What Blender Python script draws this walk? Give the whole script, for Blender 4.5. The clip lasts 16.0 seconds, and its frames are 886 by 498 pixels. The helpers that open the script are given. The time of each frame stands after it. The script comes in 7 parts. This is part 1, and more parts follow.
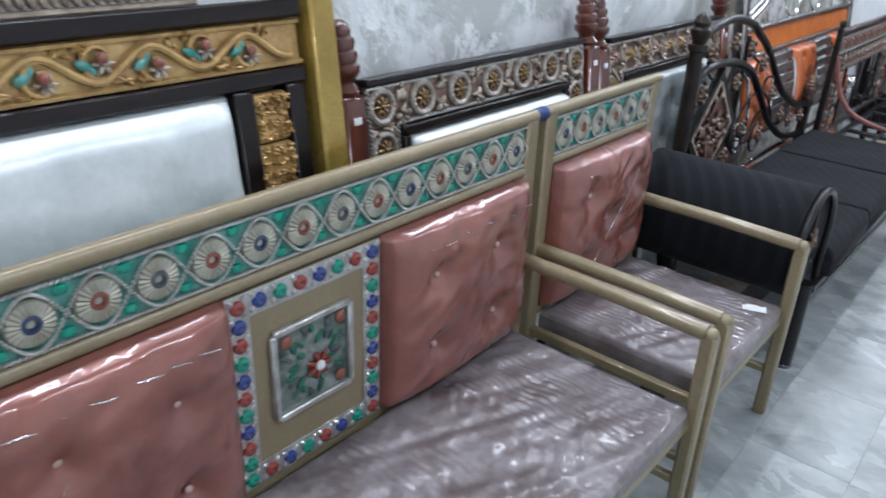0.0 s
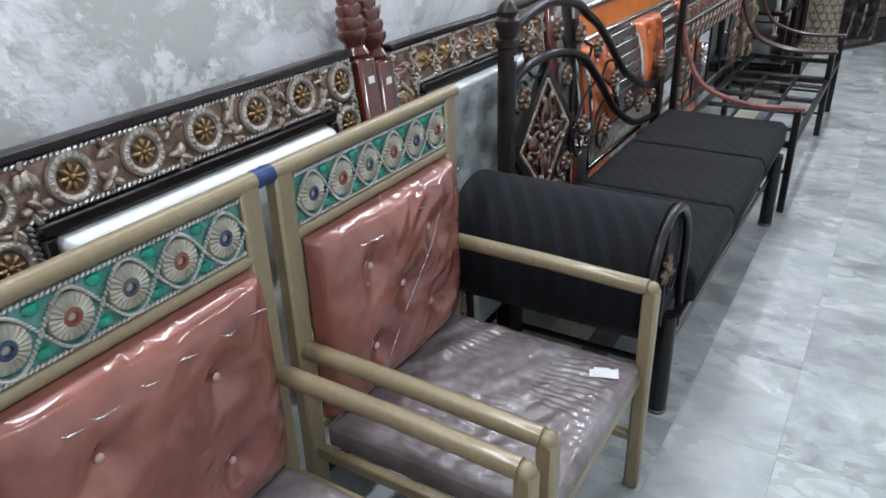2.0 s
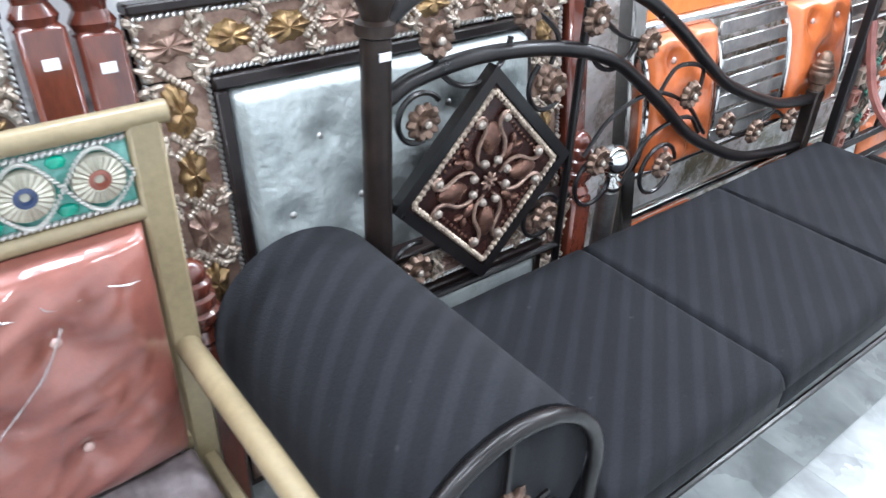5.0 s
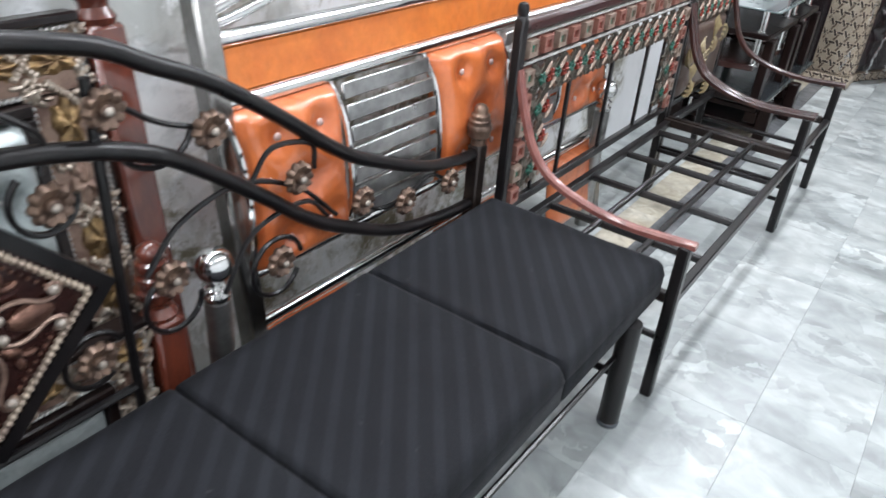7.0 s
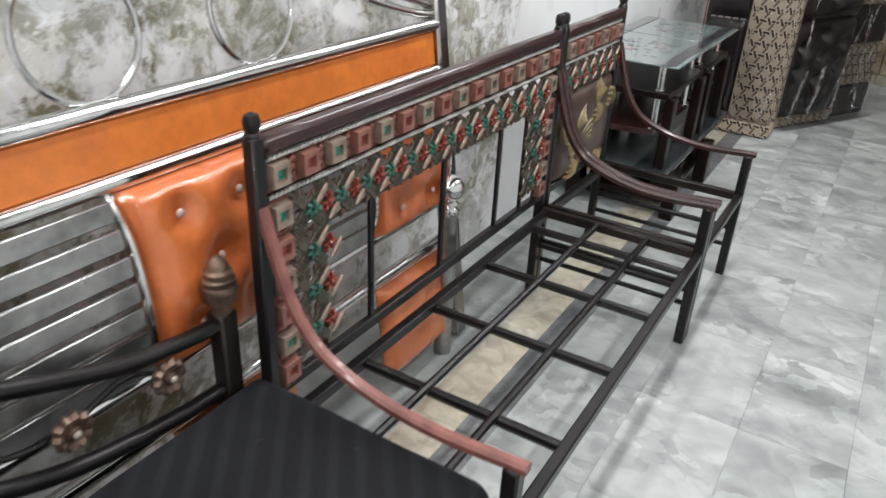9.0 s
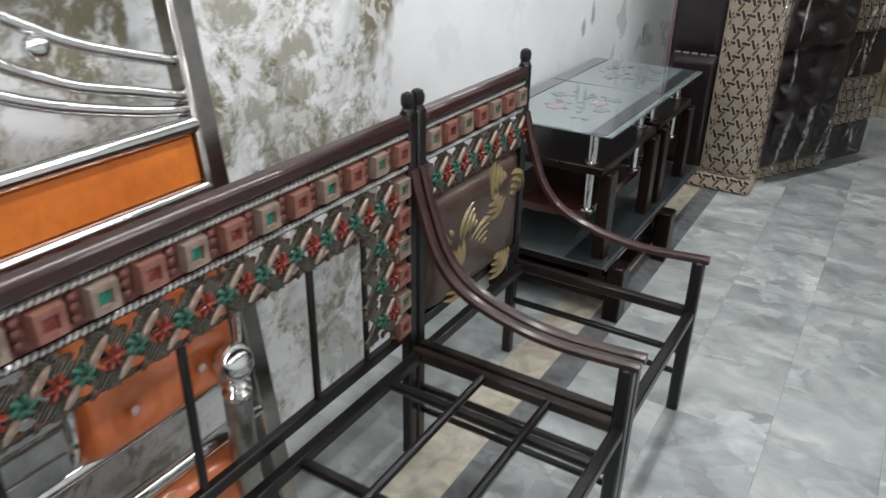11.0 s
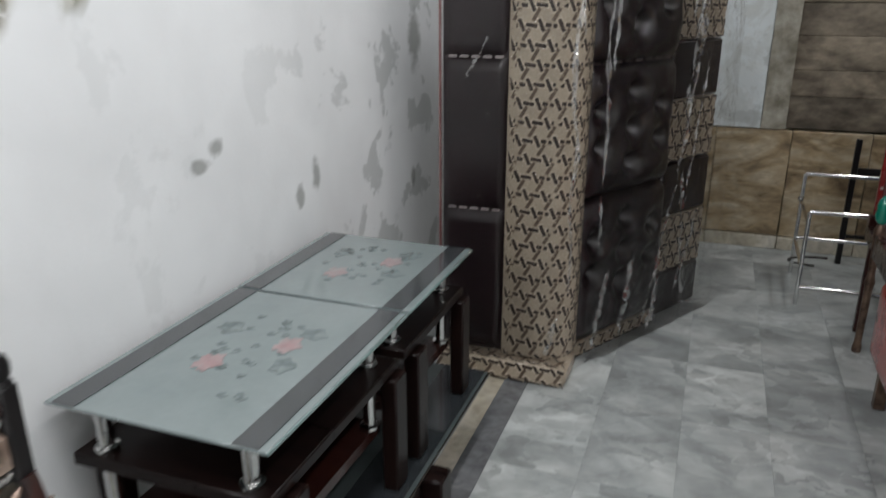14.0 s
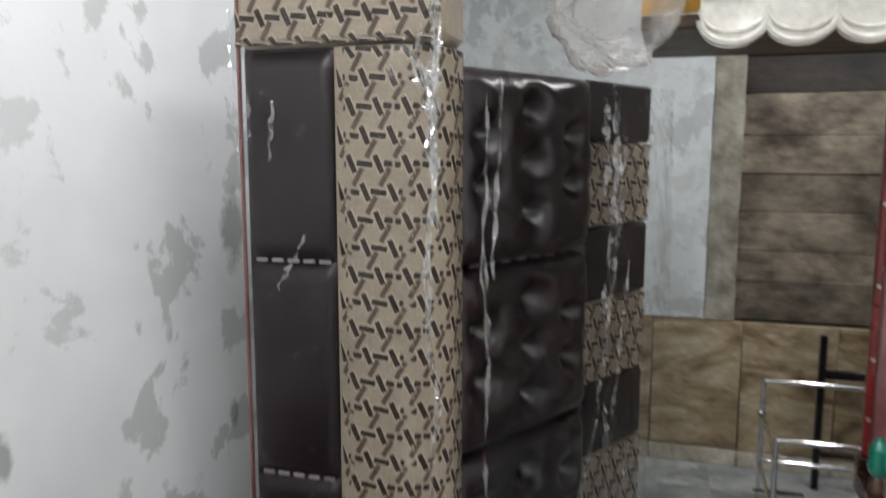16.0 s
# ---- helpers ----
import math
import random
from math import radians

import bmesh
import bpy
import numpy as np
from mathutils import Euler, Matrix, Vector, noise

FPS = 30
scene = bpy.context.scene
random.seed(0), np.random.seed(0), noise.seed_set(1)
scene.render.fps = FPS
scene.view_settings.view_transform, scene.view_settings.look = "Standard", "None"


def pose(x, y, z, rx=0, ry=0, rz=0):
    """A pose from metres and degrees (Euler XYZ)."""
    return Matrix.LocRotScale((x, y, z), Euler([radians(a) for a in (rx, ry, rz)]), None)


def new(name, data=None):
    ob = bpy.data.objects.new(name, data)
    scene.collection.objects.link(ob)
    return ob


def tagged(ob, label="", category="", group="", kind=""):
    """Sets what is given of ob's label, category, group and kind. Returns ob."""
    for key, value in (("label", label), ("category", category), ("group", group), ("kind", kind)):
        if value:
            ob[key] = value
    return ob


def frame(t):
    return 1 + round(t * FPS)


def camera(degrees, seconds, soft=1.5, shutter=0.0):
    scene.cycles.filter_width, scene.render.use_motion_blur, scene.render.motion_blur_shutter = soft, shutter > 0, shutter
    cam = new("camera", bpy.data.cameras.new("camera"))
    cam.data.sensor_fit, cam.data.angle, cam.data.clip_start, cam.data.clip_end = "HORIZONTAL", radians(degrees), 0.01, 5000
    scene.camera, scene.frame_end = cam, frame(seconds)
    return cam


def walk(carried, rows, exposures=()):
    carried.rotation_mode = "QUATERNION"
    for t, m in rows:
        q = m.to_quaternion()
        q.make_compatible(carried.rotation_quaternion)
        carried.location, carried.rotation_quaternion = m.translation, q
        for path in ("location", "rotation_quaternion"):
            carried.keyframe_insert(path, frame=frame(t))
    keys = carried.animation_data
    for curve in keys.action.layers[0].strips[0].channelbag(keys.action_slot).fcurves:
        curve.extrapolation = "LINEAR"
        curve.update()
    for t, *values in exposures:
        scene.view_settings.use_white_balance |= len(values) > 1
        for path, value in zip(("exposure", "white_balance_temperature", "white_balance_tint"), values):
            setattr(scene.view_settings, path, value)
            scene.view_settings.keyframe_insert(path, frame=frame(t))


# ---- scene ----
cam = camera(62.0, 16.0, 1.5, 0.4)
METRES, EYE, TILT, LEAN, TURN = 7.0, 1.53, -0.65, 0.53, 39.3
ROWS = [
    (0.0, 0.0, 0.0, 0.0, 1.25, -24.59, -2.73),
    (0.5, 0.0075, 0.021, -0.0005, -3.45, -26.45, -2.55),
    (1.0, 0.0225, 0.045, -0.0017, -6.68, -25.47, -1.29),
    (1.5, 0.0438, 0.066, -0.0002, -8.91, -23.5, 1.18),
    (2.0, 0.0561, 0.0857, -0.0021, -8.24, -25.52, 1.2),
    (2.5, 0.0693, 0.1148, -0.0029, -6.6, -28.46, -1.15),
    (3.0, 0.0882, 0.1347, -0.0043, -6.16, -28.16, 0.03),
    (5.5, 0.2005, 0.2365, -0.0077, 14.74, -32.91, -3.02),
    (6.0, 0.2164, 0.2433, -0.0071, 11.09, -30.96, -3.33),
    (6.5, 0.2278, 0.2653, -0.0054, 1.87, -29.43, -4.67),
    (7.0, 0.2407, 0.2927, -0.0045, -3.15, -29.81, -4.67),
    (7.5, 0.2672, 0.3167, -0.0053, -2.7, -27.52, -2.95),
    (8.0, 0.2898, 0.3354, -0.0033, -1.21, -26.47, -2.35),
    (8.5, 0.3031, 0.361, -0.0027, -3.59, -26.66, -3.68),
    (9.0, 0.3142, 0.3945, -0.0035, -7.62, -26.86, -3.09),
    (9.5, 0.3315, 0.418, -0.0025, -7.77, -25.9, -2.5),
    (12.0, 0.433, 0.5471, 0.0008, -9.26, -25.39, -0.23),
    (12.5, 0.4502, 0.563, 0.0004, -10.87, -24.97, 0.26),
    (13.0, 0.4657, 0.5998, 0.0008, -13.98, -24.43, -1.89),
    (13.5, 0.4811, 0.6286, 0.0014, -19.58, -23.52, -1.58),
    (14.0, 0.5113, 0.6583, 0.0062, -19.26, -18.27, -0.22),
    (14.5, 0.5381, 0.6719, 0.0103, -22.41, -16.36, 0.06),
    (15.0, 0.5624, 0.7085, 0.0125, -27.7, -13.81, -1.37),
    (15.5, 0.5822, 0.7353, 0.0126, -27.78, -12.06, 0.36),
    (16.0, 0.6073, 0.7608, 0.0175, -22.51, -6.78, -0.27),
]
walk(cam, [(t, pose(0, 0, EYE, TILT, LEAN, TURN) @ pose(METRES * x, METRES * y, METRES * z, 90 + pitch, roll, yaw)) for t, x, y, z, yaw, pitch, roll in ROWS],
     [(0.0, -0.6, 5500, 10), (3.2, -0.55, 5850, 10), (5.3, 0.8, 5600, 10), (5.8, 0.75, 5650, 10), (7.0, 0.12, 5900, 10), (8.0, -0.15, 6300, 10), (9.7, -0.46, 6300, 10), (12.0, -0.66, 6150, 10), (14.5, -0.88, 6250, 10), (15.2, -0.58, 6200, 10), (16.0, -0.61, 6250, 10)])

# ---- light ----
world = bpy.data.worlds.new("world")
scene.world = world
world.use_nodes = True
world.node_tree.nodes["Background"].inputs[0].default_value = (0.8, 0.9, 1.0, 1)
world.node_tree.nodes["Background"].inputs[1].default_value = 0.05


def unseen_lamp(x, y, z, power, length=1.2, width=0.12, colour=(1.0, 0.975, 0.955)):
    data = bpy.data.lights.new("unseen_lamp", "AREA")
    data.shape, data.size, data.size_y, data.energy, data.color = "RECTANGLE", width, length, power, colour
    lamp = new("unseen_lamp", data)
    lamp.matrix_world = pose(x, y, z)
    return lamp


# unseen fill lamps in a row under the ceiling
for ty, power in ((-0.8, 30), (1.4, 36), (3.8, 26), (6.2, 33), (8.2, 10)):
    unseen_lamp(0.7, ty, 2.95, power)
for ty, power in ((0.9, 43), (3.3, 38)):
    unseen_lamp(-1.18, ty, 2.72, power, 2.1).matrix_world = pose(-1.18, ty, 2.72, 0, -28, 0)
# unseen, set off the west wall and tilted at it to brighten it
for ty, power, length in ((5.6, 46, 2.1), (7.95, 39, 2.4)):
    unseen_lamp(-0.55, ty, 2.78, power, length).matrix_world = pose(-0.55, ty, 2.78, 0, 8, 0)
# added lamp without a fitting, brightens the pier, dado and stone courses
unseen_lamp(0.9, 9.9, 2.6, 24, 0.9)


# ---- mesh builder ----
class Build:
    """Collects vertices and faces of one mesh."""

    def __init__(self):
        self.v, self.f = [], []

    def add(self, verts, faces):
        n = len(self.v)
        self.v.extend([tuple(p) for p in verts])
        self.f.extend([tuple(i + n for i in face) for face in faces])
        return self

    def box(self, x0, x1, y0, y1, z0, z1, c=0.004, m=None):
        lo, hi = (min(x0, x1), min(y0, y1), min(z0, z1)), (max(x0, x1), max(y0, y1), max(z0, z1))
        c = min(c, 0.45 * min(hi[i] - lo[i] for i in range(3)))
        verts, index = [], {}
        for sx in (0, 1):
            for sy in (0, 1):
                for sz in (0, 1):
                    s = (sx, sy, sz)
                    for a in range(3):
                        p = [(hi[i] if s[i] else lo[i]) + (0 if i == a else (-c if s[i] else c)) for i in range(3)]
                        index[s, a] = len(verts)
                        verts.append(p)
        faces = []
        for a in range(3):
            b, d = (a + 1) % 3, (a + 2) % 3
            for side in (0, 1):
                quad = []
                for ub, ud in ((0, 0), (1, 0), (1, 1), (0, 1)):
                    s = [0, 0, 0]
                    s[a], s[b], s[d] = side, ub, ud
                    quad.append(index[tuple(s), a])
                faces.append(quad)
            for ub in (0, 1):
                for ud in (0, 1):
                    s0, s1 = [0, 0, 0], [0, 0, 0]
                    s0[a], s0[b], s0[d] = 0, ub, ud
                    s1[a], s1[b], s1[d] = 1, ub, ud
                    faces.append((index[tuple(s0), b], index[tuple(s1), b], index[tuple(s1), d], index[tuple(s0), d]))
        for sx in (0, 1):
            for sy in (0, 1):
                for sz in (0, 1):
                    faces.append(tuple(index[(sx, sy, sz), a] for a in range(3)))
        if m is not None:
            verts = [m @ Vector(p) for p in verts]
        return self.add(verts, faces)

    def tube(self, pts, r, n=8, closed=False, flat=1.0):
        pts = [Vector(p) for p in pts]
        count = len(pts)
        up, verts = None, []
        for i, p in enumerate(pts):
            if closed:
                d = (pts[(i + 1) % count] - pts[i - 1]).normalized()
            else:
                d = (pts[min(i + 1, count - 1)] - pts[max(i - 1, 0)]).normalized()
            if up is None:
                up = d.orthogonal().normalized()
            up = (up - d * up.dot(d)).normalized()
            side = d.cross(up)
            rr = r[i] if isinstance(r, (list, tuple)) else r
            for k in range(n):
                a = 2 * math.pi * k / n
                verts.append(p + up * (rr * math.cos(a)) + side * (rr * flat * math.sin(a)))
        faces = []
        for i in range(count if closed else count - 1):
            j = (i + 1) % count
            for k in range(n):
                q = (k + 1) % n
                faces.append((i * n + k, i * n + q, j * n + q, j * n + k))
        if not closed:
            faces += [tuple(range(n)), tuple(range((count - 1) * n, count * n))]
        return self.add(verts, faces)

    def lathe(self, profile, at=(0, 0, 0), n=14, m=None):
        verts, faces = [], []
        for r, z in profile:
            for k in range(n):
                a = 2 * math.pi * k / n
                verts.append(Vector((max(r, 0.0004) * math.cos(a), max(r, 0.0004) * math.sin(a), z)))
        for i in range(len(profile) - 1):
            for k in range(n):
                q = (k + 1) % n
                faces.append((i * n + k, i * n + q, (i + 1) * n + q, (i + 1) * n + k))
        faces += [tuple(range(n)), tuple(range((len(profile) - 1) * n, len(profile) * n))]
        if m is not None:
            verts = [m @ p for p in verts]
        return self.add([p + Vector(at) for p in verts], faces)

    def ball(self, at, rx, ry=None, rz=None, u=7, w=5, turn=0.0):
        ry, rz = rx if ry is None else ry, rx if rz is None else rz
        c, s = math.cos(turn), math.sin(turn)
        verts, faces = [], []
        for i in range(1, w):
            b = math.pi * i / w
            for k in range(u):
                a = 2 * math.pi * k / u
                x, y, z = rx * math.sin(b) * math.cos(a), ry * math.sin(b) * math.sin(a), rz * math.cos(b)
                verts.append((at[0] + x * c - z * s, at[1] + y, at[2] + x * s + z * c))
        top, low = len(verts), len(verts) + 1
        verts += [(at[0] - rz * s, at[1], at[2] + rz * c), (at[0] + rz * s, at[1], at[2] - rz * c)]
        for i in range(w - 2):
            for k in range(u):
                q = (k + 1) % u
                faces.append((i * u + k, i * u + q, (i + 1) * u + q, (i + 1) * u + k))
        for k in range(u):
            q = (k + 1) % u
            faces += [(top, q, k), (low, (w - 2) * u + k, (w - 2) * u + q)]
        return self.add(verts, faces)

    def rope(self, p0, p1, r):
        """A twisted bead moulding from p0 to p1, lying on a face that looks along -y."""
        p0, p1 = Vector(p0), Vector(p1)
        length = (p1 - p0).length
        n = max(2, int(length / (2.0 * r)))
        d = p1 - p0
        turn = math.atan2(d.z, d.x) + 0.7
        for i in range(n):
            p = p0 + d * ((i + 0.5) / n)
            self.ball(p, 1.5 * r, r, 0.75 * r, 6, 4, turn)
        return self

    def ring(self, at, r, t, n=18, k=6, squash=1.0):
        pts = [(at[0] + r * math.cos(2 * math.pi * i / n), at[1], at[2] + r * squash * math.sin(2 * math.pi * i / n)) for i in range(n)]
        return self.tube(pts, t, k, True)

    def flower(self, at, r, petals=8, depth=0.5):
        for i in range(petals):
            a = 2 * math.pi * i / petals
            self.ball((at[0] + 0.58 * r * math.cos(a), at[1], at[2] + 0.58 * r * math.sin(a)), 0.44 * r, depth * 0.4 * r, 0.2 * r, 7, 4, a)
        return self.ball((at[0], at[1] - 0.12 * r, at[2]), 0.24 * r, depth * 0.5 * r, 0.24 * r, 8, 5)

    def grid(self, fn, nu, nw, wrap=False):
        verts = [fn(i / nu, j / nw) for j in range(nw + 1) for i in range(nu + 1)]
        faces = [(j * (nu + 1) + i, j * (nu + 1) + i + 1, (j + 1) * (nu + 1) + i + 1, (j + 1) * (nu + 1) + i) for j in range(nw) for i in range(nu)]
        return self.add(verts, faces)

    def mesh(self, name, material, sharp=38, recalc=True):
        me = bpy.data.meshes.new(name)
        me.from_pydata(self.v, [], self.f)
        if recalc:
            bm = bmesh.new()
            bm.from_mesh(me)
            bmesh.ops.recalc_face_normals(bm, faces=bm.faces)
            bm.to_mesh(me)
            bm.free()
        me.shade_smooth()
        me.set_sharp_from_angle(angle=radians(sharp))
        me.materials.append(material)
        return me


def thing(name, m, label, category, group="", kind=""):
    ob = new(name)
    ob.empty_display_size = 0.1
    ob.matrix_world = m
    return tagged(ob, label, category, group, kind)


def part(name, b, material, parent, label="", sharp=38):
    ob = new(name, b.mesh(name, material, sharp))
    ob.parent = parent
    if label:
        tagged(ob, label)
    return ob


def part_like(name, me, parent, m, label=""):
    ob = new(name, me)
    ob.parent = parent
    ob.matrix_basis = m
    if label:
        tagged(ob, label)
    return ob


def solo(name, b, material, label, category="", group="", kind="", m=None, sharp=38):
    ob = new(name, b.mesh(name, material, sharp))
    if m is not None:
        ob.matrix_world = m
    return tagged(ob, label, category, group, kind)


def smooth(pts, n=6):
    """A smooth line through pts."""
    pts = [Vector(p) for p in pts]
    ext = [2 * pts[0] - pts[1]] + pts + [2 * pts[-1] - pts[-2]]
    out = []
    for i in range(1, len(ext) - 2):
        a, b, c, d = ext[i - 1:i + 3]
        for k in range(n):
            t = k / n
            out.append(0.5 * (2 * b + (c - a) * t + (2 * a - 5 * b + 4 * c - d) * t * t + (3 * b - 3 * c + d - a) * t ** 3))
    return out + [pts[-1]]


def spiral(cx, y, cz, r0, r1, a0, turns, n=22):
    out = []
    for i in range(n + 1):
        t = i / n
        a = a0 + turns * 2 * math.pi * t
        r = r0 + (r1 - r0) * t
        out.append((cx + r * math.cos(a), y, cz + r * math.sin(a)))
    return out


# ---- materials ----
def mat(name, c1, c2=None, scale=6.0, rough=0.5, metal=0.0, bump=0.0, bscale=60.0, coat=0.0, fine=0.12, vary=0.0, stretch=(1, 1, 1), spec=0.5, coat_bump=0.0):
    """A procedural surface: two colours mixed by broad noise, fine grain, uneven roughness and relief."""
    m = bpy.data.materials.new(name)
    m.use_nodes = True
    t = m.node_tree
    n, link = t.nodes, t.links.new
    p = n["Principled BSDF"]
    c2 = c2 or tuple(x * 0.7 for x in c1)
    coord = n.new("ShaderNodeTexCoord")
    mp = n.new("ShaderNodeMapping")
    mp.inputs["Scale"].default_value = stretch
    link(coord.outputs["Object"], mp.inputs["Vector"])
    n1 = n.new("ShaderNodeTexNoise")
    n1.inputs["Scale"].default_value, n1.inputs["Detail"].default_value, n1.inputs["Roughness"].default_value = scale, 5, 0.6
    link(mp.outputs[0], n1.inputs["Vector"])
    ramp = n.new("ShaderNodeValToRGB")
    ramp.color_ramp.elements[0].position, ramp.color_ramp.elements[1].position = 0.38, 0.66
    ramp.color_ramp.elements[0].color, ramp.color_ramp.elements[1].color = (*c1, 1), (*c2, 1)
    link(n1.outputs["Fac"], ramp.inputs[0])
    n2 = n.new("ShaderNodeTexNoise")
    n2.inputs["Scale"].default_value, n2.inputs["Detail"].default_value = bscale, 4
    link(mp.outputs[0], n2.inputs["Vector"])
    hsv = n.new("ShaderNodeHueSaturation")
    mr = n.new("ShaderNodeMapRange")
    mr.inputs[3].default_value, mr.inputs[4].default_value = 1 - fine * 2, 1 + fine * 2
    link(n2.outputs["Fac"], mr.inputs[0])
    value = mr.outputs[0]
    if vary:
        info = n.new("ShaderNodeObjectInfo")
        mv = n.new("ShaderNodeMapRange")
        mv.inputs[3].default_value, mv.inputs[4].default_value = 1 - vary, 1 + vary
        link(info.outputs["Random"], mv.inputs[0])
        mul = n.new("ShaderNodeMath")
        mul.operation = "MULTIPLY"
        link(value, mul.inputs[0])
        link(mv.outputs[0], mul.inputs[1])
        value = mul.outputs[0]
    link(value, hsv.inputs["Value"])
    link(ramp.outputs[0], hsv.inputs["Color"])
    link(hsv.outputs[0], p.inputs["Base Color"])
    rr = n.new("ShaderNodeMapRange")
    rr.inputs[3].default_value, rr.inputs[4].default_value = max(0.02, rough * 0.75), min(1, rough * 1.25)
    link(n1.outputs["Fac"], rr.inputs[0])
    link(rr.outputs[0], p.inputs["Roughness"])
    p.inputs["Metallic"].default_value = metal
    p.inputs["Specular IOR Level"].default_value = spec
    p.inputs["Coat Weight"].default_value = coat
    p.inputs["Coat Roughness"].default_value = 0.08
    if bump:
        bp = n.new("ShaderNodeBump")
        bp.inputs["Strength"].default_value, bp.inputs["Distance"].default_value = bump, 0.004
        link(n2.outputs["Fac"], bp.inputs["Height"])
        link(bp.outputs[0], p.inputs["Normal"])
    if coat_bump:
        n3 = n.new("ShaderNodeTexNoise")
        n3.noise_type = "RIDGED_MULTIFRACTAL"
        n3.inputs["Scale"].default_value, n3.inputs["Detail"].default_value, n3.inputs["Distortion"].default_value = 7.5, 3, 1.4
        link(mp.outputs[0], n3.inputs["Vector"])
        cb = n.new("ShaderNodeBump")
        cb.inputs["Strength"].default_value, cb.inputs["Distance"].default_value = coat_bump, 0.03
        link(n3.outputs["Fac"], cb.inputs["Height"])
        link(cb.outputs[0], p.inputs["Coat Normal"])
    return m


TAN = mat("tan_paint", (0.265, 0.215, 0.125), (0.225, 0.18, 0.10), 5, 0.36, 0.1, 0.05, 90, 0.3)
BLACK_IRON = mat("black_iron", (0.005, 0.0045, 0.005), (0.010, 0.008, 0.008), 9, 0.3, 0.0, 0.08, 120, 0.08, spec=0.35)
BROWN_IRON = mat("brown_black_iron", (0.010, 0.007, 0.0065), (0.028, 0.019, 0.015), 8, 0.36, 0.2, 0.1, 90, spec=0.35)
ROSE = mat("rose_satin", (0.29, 0.103, 0.074), (0.17, 0.058, 0.044), 5, 0.30, 0.15, 0.12, 160, 1.0, 0.08, coat_bump=0.9)
BUTTON = mat("satin_button", (0.55, 0.4, 0.36), (0.45, 0.3, 0.26), 20, 0.25, 0.2, coat=0.6)
SEAT = mat("greyed_mauve_velvet", (0.125, 0.098, 0.098), (0.24, 0.215, 0.22), 7, 0.38, 0.1, 0.35, 50, 0.5, 0.16, coat_bump=0.6)
TEAL = mat("teal_enamel", (0.04, 0.21, 0.165), (0.19, 0.40, 0.35), 22, 0.35, 0.1, 0.2, 120, 0.3)
GREYGREEN = mat("grey_green_enamel", (0.33, 0.32, 0.25), (0.44, 0.42, 0.34), 30, 0.35, 0.35, 0.2, 150, 0.3)
SILVER = mat("silver_paint", (0.62, 0.62, 0.60), (0.40, 0.39, 0.37), 25, 0.3, 0.75, 0.2, 150)
SILVER_WORN = mat("worn_silver_paint", (0.62, 0.62, 0.58), (0.36, 0.36, 0.33), 25, 0.34, 0.6, 0.25, 150)
RED_JEWEL = mat("red_enamel", (0.33, 0.06, 0.04), (0.21, 0.03, 0.025), 30, 0.2, 0, 0.1, 100, 0.6)
BLUE_JEWEL = mat("blue_enamel", (0.03, 0.06, 0.28), (0.02, 0.04, 0.16), 30, 0.2, 0, 0.1, 100, 0.6)
RUST_JEWEL = mat("rust_enamel", (0.25, 0.08, 0.05), (0.16, 0.045, 0.03), 30, 0.3, 0, 0.1, 100, 0.4)
SLATE_JEWEL = mat("slate_blue_enamel", (0.035, 0.055, 0.14), (0.02, 0.035, 0.08), 30, 0.3, 0, 0.1, 100, 0.4)
CHAMPAGNE = mat("worn_champagne_paint", (0.47, 0.41, 0.34), (0.22, 0.165, 0.125), 30, 0.36, 0.5, 0.4, 130)
PALE_RING = mat("pale_worn_ring", (0.52, 0.48, 0.42), (0.27, 0.22, 0.18), 30, 0.38, 0.4, 0.4, 130)
GREEN_JEWEL = mat("green_enamel", (0.012, 0.30, 0.19), (0.01, 0.20, 0.14), 30, 0.2, 0, 0.1, 100, 0.6)
GREY_JEWEL = mat("grey_enamel", (0.10, 0.11, 0.12), (0.06, 0.07, 0.09), 30, 0.3, 0.2, 0.1, 100, 0.4)
GOLD = mat("carved_gold", (0.56, 0.375, 0.145), (0.32, 0.185, 0.065), 16, 0.38, 0.4, 0.3, 120, 0.15)
YELLOW_POST = mat("gold_lacquer", (0.42, 0.29, 0.06), (0.30, 0.20, 0.04), 6, 0.28, 0.4, 0.08, 90, 0.4)
DARKWOOD = mat("black_brown_wood", (0.006, 0.0035, 0.0035), (0.013, 0.008, 0.007), 6, 0.32, 0, 0.1, 80, 0.1, spec=0.3, stretch=(1, 1, 6))
REDWOOD = mat("polished_red_brown_wood", (0.13, 0.032, 0.017), (0.06, 0.016, 0.011), 7, 0.22, 0, 0.06, 70, 0.8, stretch=(3, 3, 0.7))
BRONZE = mat("antique_bronze_carving", (0.34, 0.235, 0.18), (0.13, 0.075, 0.058), 22, 0.36, 0.5, 0.4, 110)
BRONZE_DARK = mat("dark_bronze_carving", (0.21, 0.14, 0.10), (0.07, 0.045, 0.036), 25, 0.36, 0.6, 0.4, 120)
COPPER_RELIEF = mat("burnished_copper_relief", (0.22, 0.115, 0.08), (0.07, 0.034, 0.026), 30, 0.28, 0.6, 0.3, 120)
PLUM = mat("plum_bronze", (0.055, 0.018, 0.014), (0.022, 0.008, 0.008), 18, 0.28, 0.5, 0.3, 120, 0.3)
OLIVEGOLD = mat("old_gold", (0.34, 0.225, 0.10), (0.13, 0.08, 0.04), 40, 0.35, 0.65, 0.3, 120)
PEARL = mat("pearl_leatherette", (0.70, 0.73, 0.72), (0.60, 0.635, 0.63), 9, 0.42, 0.25, 0.25, 45, 0.4, 0.05)
